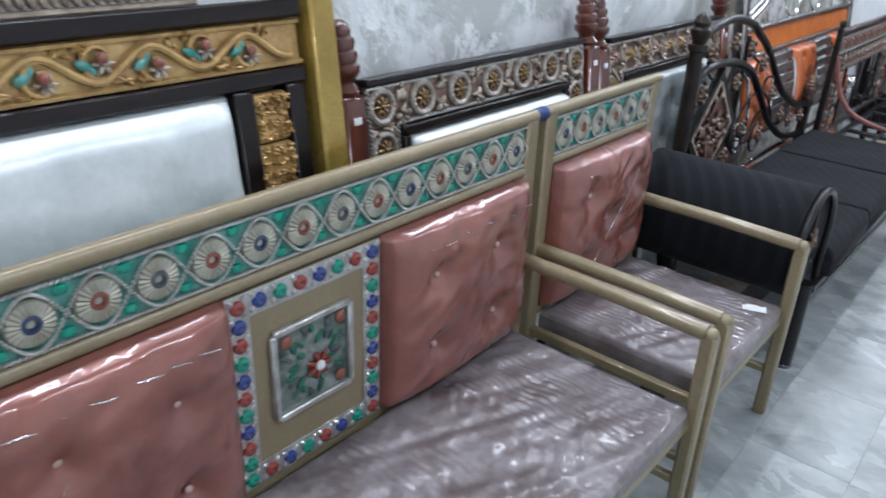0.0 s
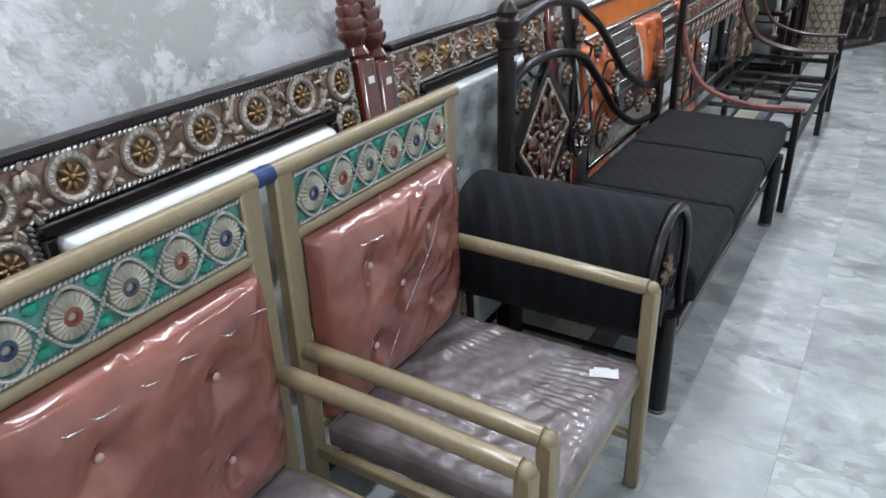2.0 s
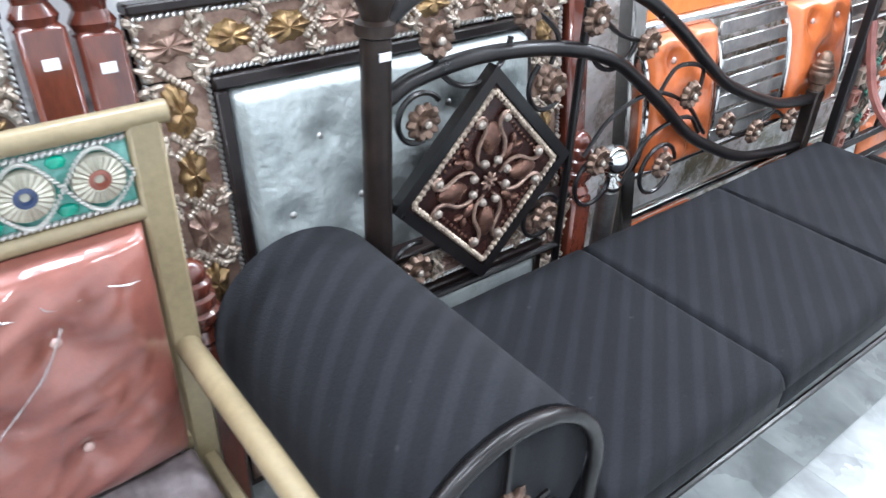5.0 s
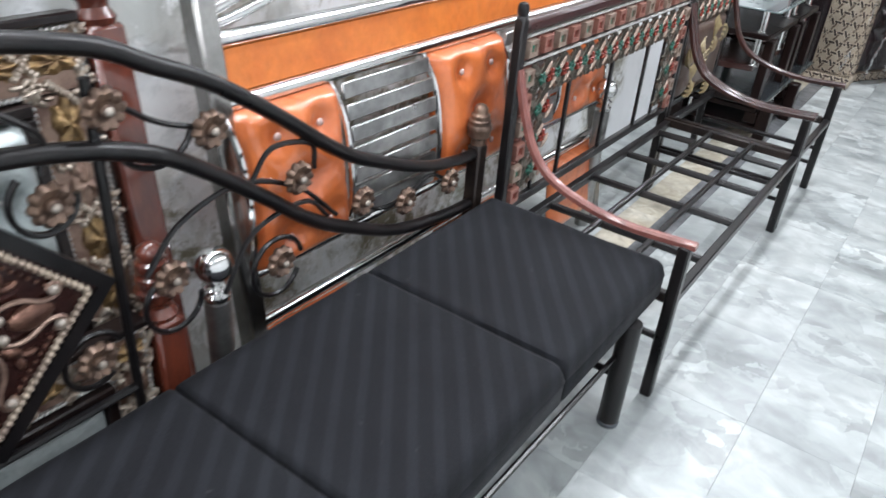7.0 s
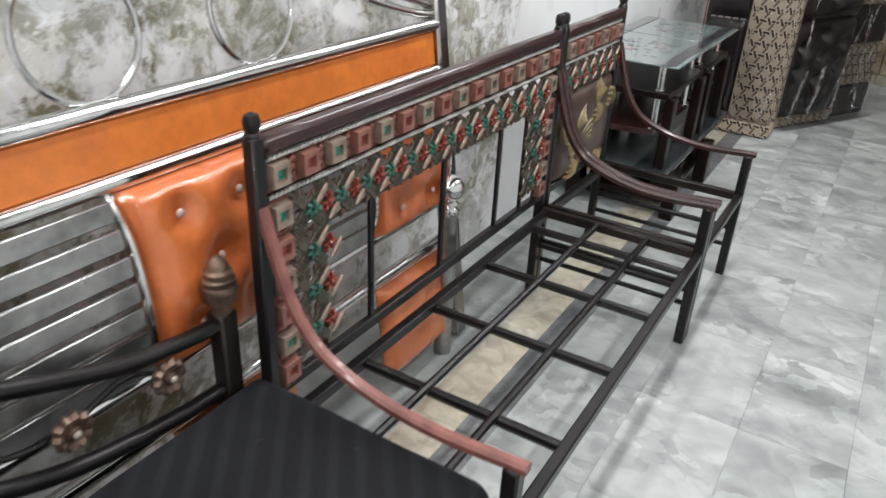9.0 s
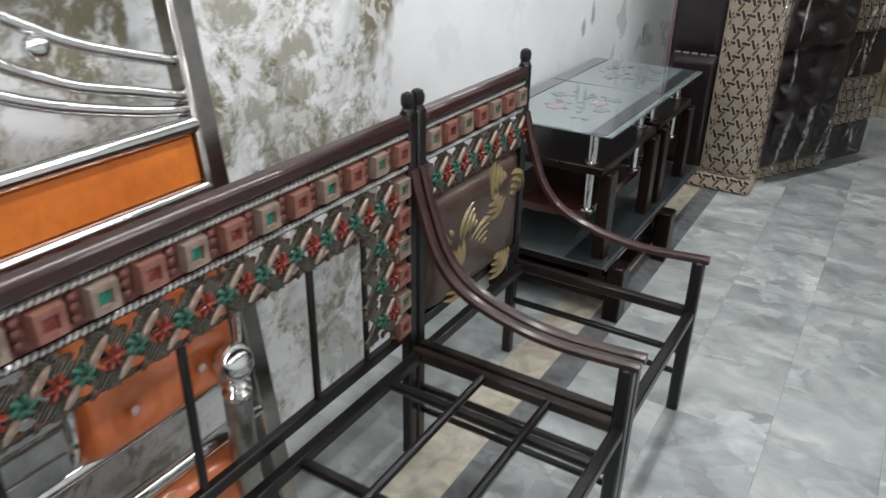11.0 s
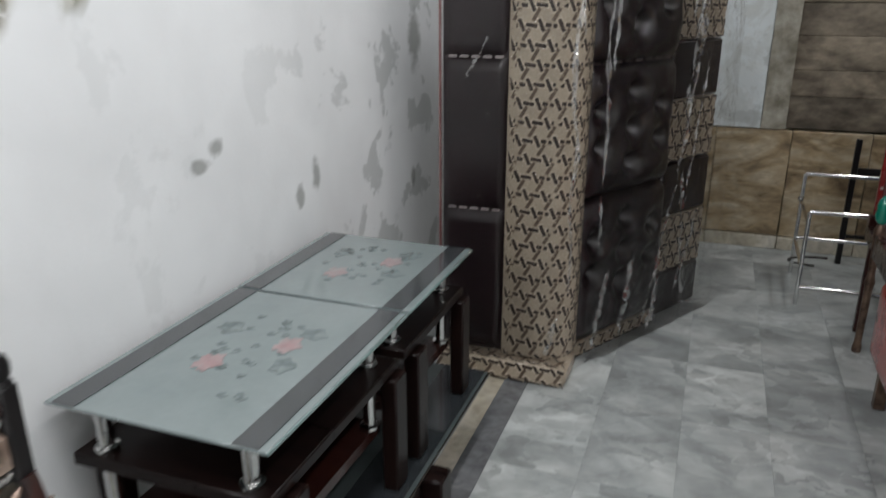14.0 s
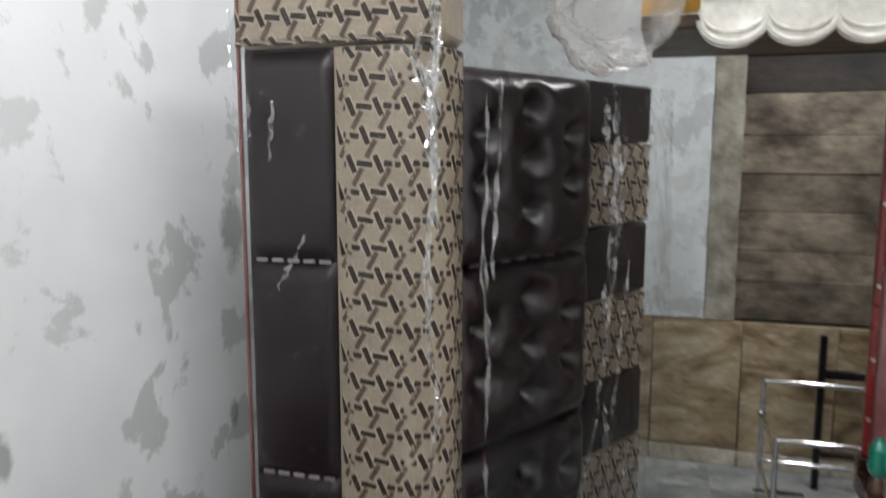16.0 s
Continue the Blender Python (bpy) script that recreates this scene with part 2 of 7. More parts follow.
SILVER_CRINKLE = mat("crinkled_silver_leatherette", (0.42, 0.46, 0.45), (0.30, 0.335, 0.33), 14, 0.34, 0.35, 0.9, 55, 0.3, 0.12)
NAVY = mat("charcoal_stripe_fabric", (0.0088, 0.0092, 0.0112), (0.013, 0.0138, 0.0162), 3, 0.8, 0, 0.3, 260, 0, 0.2, spec=0.12)
ORANGE = mat("orange_satin", (0.62, 0.17, 0.045), (0.50, 0.115, 0.03), 5, 0.35, 0.1, 0.25, 60, 0.9, 0.08, coat_bump=0.5)
ORANGE_BAND = mat("orange_flock_band", (0.66, 0.19, 0.03), (0.56, 0.14, 0.02), 7, 0.45, 0, 0.6, 38, 0.2, 0.12)
CHROME = mat("steel_chrome", (0.72, 0.72, 0.71), (0.60, 0.60, 0.59), 6, 0.12, 1.0, 0.02, 60)
SLAT = mat("satin_steel_slat", (0.42, 0.42, 0.41), (0.22, 0.22, 0.215), 9, 0.3, 0.9, 0.05, 50)
STEEL = mat("brushed_steel", (0.40, 0.39, 0.37), (0.26, 0.25, 0.24), 6, 0.24, 1.0, 0.03, 80)
ARM_WOOD = mat("mottled_red_arm", (0.044, 0.014, 0.011), (0.018, 0.007, 0.006), 16, 0.3, 0, 0.1, 90, 0.3)
ARM_PINK = mat("pink_wrapped_arm", (0.24, 0.09, 0.072), (0.15, 0.05, 0.042), 18, 0.4, 0, 0.2, 90, 0.3)
TOP_WOOD = mat("dark_red_top_rail", (0.035, 0.009, 0.008), (0.016, 0.006, 0.006), 7, 0.3, 0, 0.06, 90, 0.25)
PINK_COPPER = mat("copper_pink_paint", (0.25, 0.105, 0.082), (0.11, 0.042, 0.034), 30, 0.36, 0.5, 0.35, 130)
PINK_LIGHT = mat("pale_pink_stud", (0.36, 0.17, 0.13), (0.22, 0.09, 0.07), 30, 0.35, 0.35, 0.2, 130)
WHITE_EDGE = mat("pale_silver_stud", (0.40, 0.31, 0.25), (0.22, 0.15, 0.115), 30, 0.35, 0.4, 0.2, 130)
CREAMBAND = mat("cream_bronze_band", (0.46, 0.38, 0.29), (0.20, 0.15, 0.12), 30, 0.4, 0.4, 0.3, 130)
FLORAL = mat("brown_velvet_panel", (0.038, 0.017, 0.013), (0.080, 0.052, 0.036), 5, 0.45, 0, 0.3, 120, 0.4)
FLORAL_LEAF = mat("pale_gold_leaf_print", (0.25, 0.195, 0.09), (0.14, 0.10, 0.05), 12, 0.45, 0.1, 0.3, 120, 0.3)
SHELF_RED = mat("red_brown_laminate", (0.035, 0.010, 0.007), (0.022, 0.007, 0.006), 5, 0.25, 0, 0.05, 70, 0.3, stretch=(1, 8, 1))
TABLE_WOOD = mat("dark_wenge_laminate", (0.006, 0.003, 0.0028), (0.012, 0.006, 0.005), 5, 0.3, 0, 0.05, 70, 0.03, spec=0.16, stretch=(1, 8, 1))
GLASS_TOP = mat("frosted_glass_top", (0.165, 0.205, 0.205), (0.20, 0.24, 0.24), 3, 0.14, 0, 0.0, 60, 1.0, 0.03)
# darker copy of the frosted glass: shade beneath the side tables is in the colour
GLASS_DIM = mat("shaded_frosted_glass", (0.055, 0.068, 0.068), (0.075, 0.09, 0.09), 3, 0.16, 0, 0, 60, 0.25, 0.03)
GLASS_DARK = mat("dark_glass_band", (0.022, 0.027, 0.029), (0.032, 0.036, 0.04), 5, 0.12, 0, 0, 60, 1.0)
GLASS_EDGE = mat("green_glass_edge", (0.12, 0.20, 0.19), (0.20, 0.28, 0.27), 9, 0.1, 0, 0, 60, 1.0)
PRINT_RED = mat("red_flower_print", (0.30, 0.19, 0.19), (0.27, 0.25, 0.25), 20, 0.2, 0, 0, 60, 0.8)
PRINT_GREY = mat("grey_leaf_print", (0.09, 0.12, 0.12), (0.17, 0.21, 0.21), 20, 0.2, 0, 0, 60, 0.8)
LEATHER = mat("dark_plum_leatherette", (0.010, 0.004, 0.0055), (0.017, 0.008, 0.010), 4, 0.3, 0, 0.2, 140, 0.2, coat_bump=0.35, spec=0.4)
LEATHER_SHINY = mat("glossy_plum_leatherette", (0.010, 0.005, 0.006), (0.017, 0.009, 0.011), 4, 0.30, 0, 0.15, 140, 0.2, coat_bump=0.12, spec=0.8)
LATTICE_BASE = mat("beige_lattice_fabric", (0.47, 0.395, 0.30), (0.39, 0.325, 0.245), 6, 0.5, 0, 0.25, 120, 0.35, coat_bump=0.4)
LATTICE_RIM = mat("pale_lattice_rim", (0.60, 0.52, 0.41), (0.52, 0.44, 0.34), 30, 0.5, 0, 0.1, 90, 0.3)
LATTICE_DARK = mat("dark_brown_lattice_line", (0.022, 0.014, 0.010), (0.045, 0.028, 0.02), 30, 0.5, 0, 0.1, 90, 0.3)
LATTICE_TAUPE = mat("taupe_lattice_band", (0.10, 0.07, 0.047), (0.14, 0.10, 0.07), 30, 0.5, 0, 0.1, 90, 0.3)
STITCH = mat("pale_stitching", (0.42, 0.37, 0.36), (0.30, 0.25, 0.25), 60, 0.5)
RED_LACQUER = mat("red_leatherette", (0.36, 0.02, 0.018), (0.25, 0.015, 0.014), 4, 0.28, 0, 0.1, 60, 0.5)
CREAM_SEAT = mat("cream_embossed_seat", (0.60, 0.44, 0.26), (0.52, 0.36, 0.20), 9, 0.5, 0, 0.7, 26, 0.15)
MAROON = mat("wrapped_maroon_board", (0.19, 0.055, 0.055), (0.30, 0.16, 0.15), 5, 0.3, 0, 0.2, 40, 0.8, stretch=(3, 3, 0.5), coat_bump=0.5)
MAROON_EDGE = mat("dark_red_lacquer", (0.20, 0.016, 0.016), (0.12, 0.012, 0.012), 6, 0.28, 0, 0.1, 60, 0.5)
PRINT_WHITE = mat("white_printed_film", (0.80, 0.79, 0.77), (0.72, 0.71, 0.70), 8, 0.35, 0, 0.05, 90, 0.6)
PRINT_BLUE = mat("blue_printed_film", (0.045, 0.055, 0.27), (0.035, 0.04, 0.20), 8, 0.35, 0, 0.05, 90, 0.6)
PRINT_PALE = mat("pale_blue_film", (0.30, 0.36, 0.58), (0.22, 0.27, 0.48), 8, 0.35, 0, 0.05, 90, 0.5)
PRINT_ORANGE = mat("orange_red_print", (0.66, 0.10, 0.06), (0.58, 0.07, 0.05), 8, 0.35, 0, 0.05, 90, 0.4)
PRINT_TAUPE = mat("taupe_print", (0.20, 0.17, 0.16), (0.12, 0.10, 0.10), 8, 0.35, 0, 0.05, 90, 0.4)
LETTER = mat("grey_lettering", (0.50, 0.51, 0.55), (0.42, 0.43, 0.48), 20, 0.4)
SHELF_WOOD = mat("brown_shelf_board", (0.10, 0.06, 0.035), (0.06, 0.035, 0.022), 5, 0.5, 0, 0.2, 70, stretch=(1, 6, 1))
WHITE_LACQUER = mat("ivory_lacquer", (0.76, 0.74, 0.67), (0.66, 0.64, 0.58), 6, 0.25, 0, 0.05, 60, 0.5)
YELLOW_CLOTH = mat("yellow_cloth", (0.60, 0.33, 0.04), (0.45, 0.24, 0.03), 8, 0.6, 0, 0.3, 90)
GREEN_GLASS = mat("green_bead_glass", (0.01, 0.20, 0.14), (0.01, 0.30, 0.20), 20, 0.12, 0.2, 0, 60, 1.0)
PAPER = mat("white_paper_tag", (0.80, 0.80, 0.80), (0.74, 0.74, 0.75), 20, 0.6)
BLUE_PLASTIC = mat("navy_plastic", (0.02, 0.045, 0.16), (0.015, 0.03, 0.10), 20, 0.35)


def film_material():
    """Clear wrapping film: it lets nearly all through and glints."""
    m = bpy.data.materials.new("clear_wrapping_film")
    m.use_nodes = True
    t = m.node_tree
    n, link = t.nodes, t.links.new
    n.remove(n["Principled BSDF"])
    clear, gloss, mix = n.new("ShaderNodeBsdfTransparent"), n.new("ShaderNodeBsdfGlossy"), n.new("ShaderNodeMixShader")
    gloss.inputs["Roughness"].default_value = 0.07
    coord, no, bp = n.new("ShaderNodeTexCoord"), n.new("ShaderNodeTexNoise"), n.new("ShaderNodeBump")
    no.inputs["Scale"].default_value, no.inputs["Detail"].default_value, no.inputs["Distortion"].default_value = 16, 5, 2.0
    bp.inputs["Strength"].default_value, bp.inputs["Distance"].default_value = 0.8, 0.02
    link(coord.outputs["Object"], no.inputs["Vector"])
    link(no.outputs["Fac"], bp.inputs["Height"])
    link(bp.outputs[0], gloss.inputs["Normal"])
    fres = n.new("ShaderNodeFresnel")
    fres.inputs["IOR"].default_value = 1.27
    link(bp.outputs[0], fres.inputs["Normal"])
    link(fres.outputs[0], mix.inputs[0])
    link(clear.outputs[0], mix.inputs[1])
    link(gloss.outputs[0], mix.inputs[2])
    link(mix.outputs[0], n["Material Output"].inputs[0])
    return m


SILVER_DULL = mat("dull_ribbed_silver", (0.17, 0.155, 0.125), (0.07, 0.06, 0.05), 30, 0.4, 0.6, 0.2, 150)
FLOWER_RED = mat("brick_red_enamel", (0.27, 0.045, 0.025), (0.14, 0.02, 0.014), 40, 0.25, 0.1, 0.3, 120, 0.4)
GREEN_DULL = mat("dull_green_enamel", (0.02, 0.14, 0.09), (0.02, 0.07, 0.05), 30, 0.35, 0.1, 0.2, 120, 0.3)
PAINTED = mat("painted_floral_ground", (0.02, 0.055, 0.04), (0.24, 0.27, 0.25), 26, 0.3, 0, 0.3, 90, 0.5, 0.2)
FILM = film_material()


def fold_material():
    m = bpy.data.materials.new("bright_film_fold")
    m.use_nodes = True
    n, link = m.node_tree.nodes, m.node_tree.links.new
    n.remove(n["Principled BSDF"])
    clear, gloss, mix = n.new("ShaderNodeBsdfTransparent"), n.new("ShaderNodeBsdfGlossy"), n.new("ShaderNodeMixShader")
    gloss.inputs["Roughness"].default_value = 0.12
    mix.inputs[0].default_value = 0.4
    link(clear.outputs[0], mix.inputs[1])
    link(gloss.outputs[0], mix.inputs[2])
    link(mix.outputs[0], n["Material Output"].inputs[0])
    return m


FOLD = fold_material()
BUTTON_DARK = mat("plum_button", (0.10, 0.07, 0.075), (0.06, 0.04, 0.045), 20, 0.2, 0.3, coat=0.8)


def wall_material(name, clean_from, pale=(0.83, 0.845, 0.85), stain=(0.20, 0.18, 0.12), amount=0.0, marks=()):
    """Old white plaster, damp and peeling in patches; past clean_from (metres along y) only a few grey spots."""
    m = bpy.data.materials.new(name)
    m.use_nodes = True
    t = m.node_tree
    n, link = t.nodes, t.links.new
    p = n["Principled BSDF"]
    geo = n.new("ShaderNodeNewGeometry")

    def tex(scale, detail, dist, rough=0.6):
        x = n.new("ShaderNodeTexNoise")
        x.inputs["Scale"].default_value, x.inputs["Detail"].default_value = scale, detail
        x.inputs["Distortion"].default_value, x.inputs["Roughness"].default_value = dist, rough
        link(geo.outputs["Position"], x.inputs["Vector"])
        return x.outputs["Fac"]

    def ramp(fac, a, b, ca=(0, 0, 0), cb=(1, 1, 1)):
        x = n.new("ShaderNodeValToRGB")
        x.color_ramp.elements[0].position, x.color_ramp.elements[1].position = a, b
        x.color_ramp.elements[0].color, x.color_ramp.elements[1].color = (*ca, 1), (*cb, 1)
        link(fac, x.inputs[0])
        return x.outputs[0]

    def math2(op, a, b):
        x = n.new("ShaderNodeMath")
        x.operation = op
        for i, s in enumerate((a, b)):
            if isinstance(s, (int, float)):
                x.inputs[i].default_value = s
            else:
                link(s, x.inputs[i])
        return x.outputs[0]

    def mix(fac, a, b):
        x = n.new("ShaderNodeMix")
        x.data_type = "RGBA"
        for s, i in ((fac, 0), (a, 6), (b, 7)):
            if isinstance(s, tuple):
                x.inputs[i].default_value = (*s, 1)
            else:
                link(s, x.inputs[i])
        return x.outputs[2]

    sep = n.new("ShaderNodeSeparateXYZ")
    link(geo.outputs["Position"], sep.inputs[0])
    edge = math2("ADD", sep.outputs["Y"], math2("MULTIPLY", math2("SUBTRACT", tex(1.6, 4, 0.6), 0.5), 1.6))
    lift = math2("MULTIPLY", math2("MINIMUM", math2("MAXIMUM", math2("SUBTRACT", sep.outputs["Z"], 1.08), 0.0), 0.4), 2.2)
    edge = math2("SUBTRACT", edge, lift)
    step = n.new("ShaderNodeMapRange")
    step.interpolation_type = "SMOOTHSTEP"
    step.inputs[1].default_value, step.inputs[2].default_value = clean_from - 0.08, clean_from + 0.08
    step.inputs[3].default_value, step.inputs[4].default_value = 1, amount
    link(edge, step.inputs[0])
    damp = step.outputs[0]
    base = mix(ramp(tex(2.2, 3, 0.3), 0.35, 0.7), pale, tuple(x * 0.9 for x in pale))
    swirl = math2("MULTIPLY", ramp(tex(1.9, 7, 0.35, 0.6), 0.47, 0.545), damp)
    grey = mix(swirl, base, (0.53, 0.545, 0.52))
    olive = math2("MULTIPLY", ramp(tex(2.8, 9, 0.3, 0.68), 0.545, 0.585), damp)
    grey2 = mix(olive, grey, stain)
    zone = n.new("ShaderNodeMapRange")
    zone.interpolation_type = "SMOOTHSTEP"
    zone.inputs[1].default_value, zone.inputs[2].default_value = 3.2, 4.2
    link(edge, zone.inputs[0])
    crust = math2("MULTIPLY", math2("MULTIPLY", ramp(tex(6.5, 10, 0.5, 0.75), 0.47, 0.55), zone.outputs[0]), damp)
    grey2 = mix(math2("MULTIPLY", crust, 0.8), grey2, (0.25, 0.235, 0.165))
    flake = math2("MULTIPLY", math2("MULTIPLY", ramp(tex(13, 9, 0.6, 0.7), 0.53, 0.58), zone.outputs[0]), damp)
    grey2 = mix(math2("MULTIPLY", flake, 0.75), grey2, (0.70, 0.70, 0.66))
    chalk = math2("MULTIPLY", ramp(tex(5, 9, 0.4, 0.72), 0.55, 0.60), damp)
    c = mix(chalk, grey2, (0.84, 0.85, 0.845))
    spots = ramp(tex(5.5, 3, 0.2, 0.45), 0.68, 0.72)
    c = mix(math2("MULTIPLY", math2("MULTIPLY", spots, 0.8), damp), c, (0.30, 0.32, 0.31))
    patch = n.new("ShaderNodeMapRange")
    patch.inputs[1].default_value, patch.inputs[2].default_value, patch.inputs[3].default_value, patch.inputs[4].default_value = 7.6, 8.3, 0.12, 0.58
    link(sep.outputs["Y"], patch.inputs[0])
    faint = ramp(tex(3.3, 7, 0.2, 0.6), 0.57, 0.60)
    c = mix(math2("MULTIPLY", faint, patch.outputs[0]), c, (0.40, 0.42, 0.41))
    for my, mz, ry, rz in marks:
        dy, dz = math2("DIVIDE", math2("SUBTRACT", sep.outputs["Y"], my), ry), math2("DIVIDE", math2("SUBTRACT", sep.outputs["Z"], mz), rz)
        far = math2("ADD", math2("SQRT", math2("ADD", math2("MULTIPLY", dy, dy), math2("MULTIPLY", dz, dz)), 0.0), math2("MULTIPLY", math2("SUBTRACT", tex(14, 5, 0.3), 0.5), 1.8))
        c = mix(math2("MULTIPLY", ramp(far, 0.5, 1.0, (1, 1, 1), (0, 0, 0)), 0.62), c, (0.16, 0.17, 0.15))
    link(c, p.inputs["Base Color"])
    p.inputs["Roughness"].default_value = 0.75
    relief = math2("ADD", math2("MULTIPLY", tex(60, 4, 0), 0.25), math2("ADD", olive, swirl))
    bp = n.new("ShaderNodeBump")
    bp.inputs["Strength"].default_value, bp.inputs["Distance"].default_value = 0.5, 0.006
    link(relief, bp.inputs["Height"])
    link(bp.outputs[0], p.inputs["Normal"])
    return m


def stone_material(name, c1, c2, c3, scale=1.6, rough=0.2, vary=0.2, stretch=(1, 1, 1), grain=1.0, shards=0.0):
    """Veined marble: broad clouds, streaks, and a shade of its own for each slab."""
    m = bpy.data.materials.new(name)
    m.use_nodes = True
    t = m.node_tree
    n, link = t.nodes, t.links.new
    p = n["Principled BSDF"]
    geo, info = n.new("ShaderNodeNewGeometry"), n.new("ShaderNodeObjectInfo")
    off = n.new("ShaderNodeVectorMath")
    off.operation = "MULTIPLY_ADD"
    off.inputs[1].default_value = (13, 17, 5)
    link(info.outputs["Random"], off.inputs[0])
    mp = n.new("ShaderNodeMapping")
    mp.inputs["Scale"].default_value = stretch
    link(geo.outputs["Position"], mp.inputs["Vector"])
    link(mp.outputs[0], off.inputs[2])
    a = n.new("ShaderNodeTexNoise")
    a.inputs["Scale"].default_value, a.inputs["Detail"].default_value, a.inputs["Distortion"].default_value = scale, 7, 1.8
    link(off.outputs[0], a.inputs["Vector"])
    r = n.new("ShaderNodeValToRGB")
    e = r.color_ramp.elements
    e[0].position, e[1].position = 0.33, 0.68
    e[0].color, e[1].color = (*c1, 1), (*c3, 1)
    mid = e.new(0.5)
    mid.color = (*c2, 1)
    link(a.outputs["Fac"], r.inputs[0])
    b = n.new("ShaderNodeTexNoise")
    b.inputs["Scale"].default_value, b.inputs["Detail"].default_value, b.inputs["Distortion"].default_value = scale * 5, 8, 1.6
    link(off.outputs[0], b.inputs["Vector"])
    hsv = n.new("ShaderNodeHueSaturation")
    mr, mv, mul = n.new("ShaderNodeMapRange"), n.new("ShaderNodeMapRange"), n.new("ShaderNodeMath")
    mr.inputs[1].default_value, mr.inputs[2].default_value, mr.inputs[3].default_value, mr.inputs[4].default_value = 0.3, 0.7, 1 - 0.24 * grain, 1 + 0.2 * grain
    mv.inputs[3].default_value, mv.inputs[4].default_value = 1 - vary, 1 + vary
    mul.operation = "MULTIPLY"
    link(b.outputs["Fac"], mr.inputs[0])
    link(info.outputs["Random"], mv.inputs[0])
    link(mr.outputs[0], mul.inputs[0])
    link(mv.outputs[0], mul.inputs[1])
    # broad dark smears and thin pale veins
    wide, vein = n.new("ShaderNodeTexNoise"), n.new("ShaderNodeTexNoise")
    wide.inputs["Scale"].default_value, wide.inputs["Detail"].default_value, wide.inputs["Distortion"].default_value = scale * 2.3, 3, 0.7
    vein.noise_type = "RIDGED_MULTIFRACTAL"
    vein.inputs["Scale"].default_value, vein.inputs["Detail"].default_value, vein.inputs["Distortion"].default_value = scale * 1.3, 4, 1.0
    wr, vr = n.new("ShaderNodeMapRange"), n.new("ShaderNodeMapRange")
    wr.inputs[1].default_value, wr.inputs[2].default_value, wr.inputs[3].default_value, wr.inputs[4].default_value = 0.55, 0.72, 1.0, 0.76
    vr.inputs[1].default_value, vr.inputs[2].default_value, vr.inputs[3].default_value, vr.inputs[4].default_value = 1.15, 1.5, 1.0, 1.22
    last = mul
    for tex, rng in ((wide, wr), (vein, vr)):
        link(off.outputs[0], tex.inputs["Vector"])
        link(tex.outputs["Fac"], rng.inputs[0])
        more = n.new("ShaderNodeMath")
        more.operation = "MULTIPLY"
        link(last.outputs[0], more.inputs[0])
        link(rng.outputs[0], more.inputs[1])
        last = more
    # angular fragments of other shades, larger and smaller, with bent edges
    for size, depth in ((5.5, 0.8), (14.0, 1.0)) if shards else ():
        bend, push, cell, tone, more = (n.new("ShaderNode" + k) for k in ("TexNoise", "VectorMath", "TexVoronoi", "MapRange", "Math"))
        bend.inputs["Scale"].default_value, bend.inputs["Detail"].default_value = size * 0.7, 4
        push.operation = "MULTIPLY_ADD"
        push.inputs[1].default_value = (0.34, 0.14, 0.0)
        link(off.outputs[0], bend.inputs["Vector"])
        link(bend.outputs["Color"], push.inputs[0])
        link(off.outputs[0], push.inputs[2])
        cell.inputs["Scale"].default_value = size
        link(push.outputs[0], cell.inputs["Vector"])
        shade = n.new("ShaderNodeSeparateColor")
        link(cell.outputs["Color"], shade.inputs[0])
        tone.inputs[1].default_value, tone.inputs[2].default_value = 0.1, 0.95
        tone.inputs[3].default_value, tone.inputs[4].default_value = 1 - 0.30 * shards * depth, 1 + 0.24 * shards * depth
        link(shade.outputs[0], tone.inputs[0])
        # the fragments come in drifts
        drift, where = n.new("ShaderNodeTexNoise"), n.new("ShaderNodeMapRange")
        drift.inputs["Scale"].default_value, drift.inputs["Detail"].default_value = 2.6 if size < 8 else 3.7, 2
        where.inputs[1].default_value, where.inputs[2].default_value = 0.42, 0.58
        link(off.outputs[0], drift.inputs["Vector"])
        link(drift.outputs["Fac"], where.inputs[0])
        blend = n.new("ShaderNodeMix")
        blend.inputs[2].default_value = 1.0
        link(where.outputs[0], blend.inputs[0])
        link(tone.outputs[0], blend.inputs[3])
        more.operation = "MULTIPLY"
        link(last.outputs[0], more.inputs[0])
        link(blend.outputs[0], more.inputs[1])
        last = more
    link(last.outputs[0], hsv.inputs["Value"])
    link(r.outputs[0], hsv.inputs["Color"])
    link(hsv.outputs[0], p.inputs["Base Color"])
    rr = n.new("ShaderNodeMapRange")
    rr.inputs[3].default_value, rr.inputs[4].default_value = rough * 0.6, rough * 1.6
    link(b.outputs["Fac"], rr.inputs[0])
    link(rr.outputs[0], p.inputs["Roughness"])
    return m


WALL = wall_material("damp_white_plaster", 6.1, marks=((7.42, 1.11, 0.04, 0.03), (8.77, 0.73, 0.03, 0.05), (8.80, 1.30, 0.08, 0.14), (7.93, 0.93, 0.03, 0.06), (7.82, 0.875, 0.03, 0.045), (7.35, 1.076, 0.05, 0.025)))
WALL_PLAIN = wall_material("plain_plaster", -50.0)
PILLAR = wall_material("peeling_blue_plaster", -50.0, (0.72, 0.775, 0.785), amount=0.25)
CEMENT = mat("rough_cement", (0.38, 0.36, 0.30), (0.17, 0.155, 0.115), 7, 0.85, 0, 0.8, 40)
MARBLE = stone_material("grey_marble", (0.255, 0.275, 0.272), (0.35, 0.374, 0.368), (0.45, 0.472, 0.46), 1.7, 0.34, 0.06, (0.9, 1.1, 1), 0.6, 0.75)
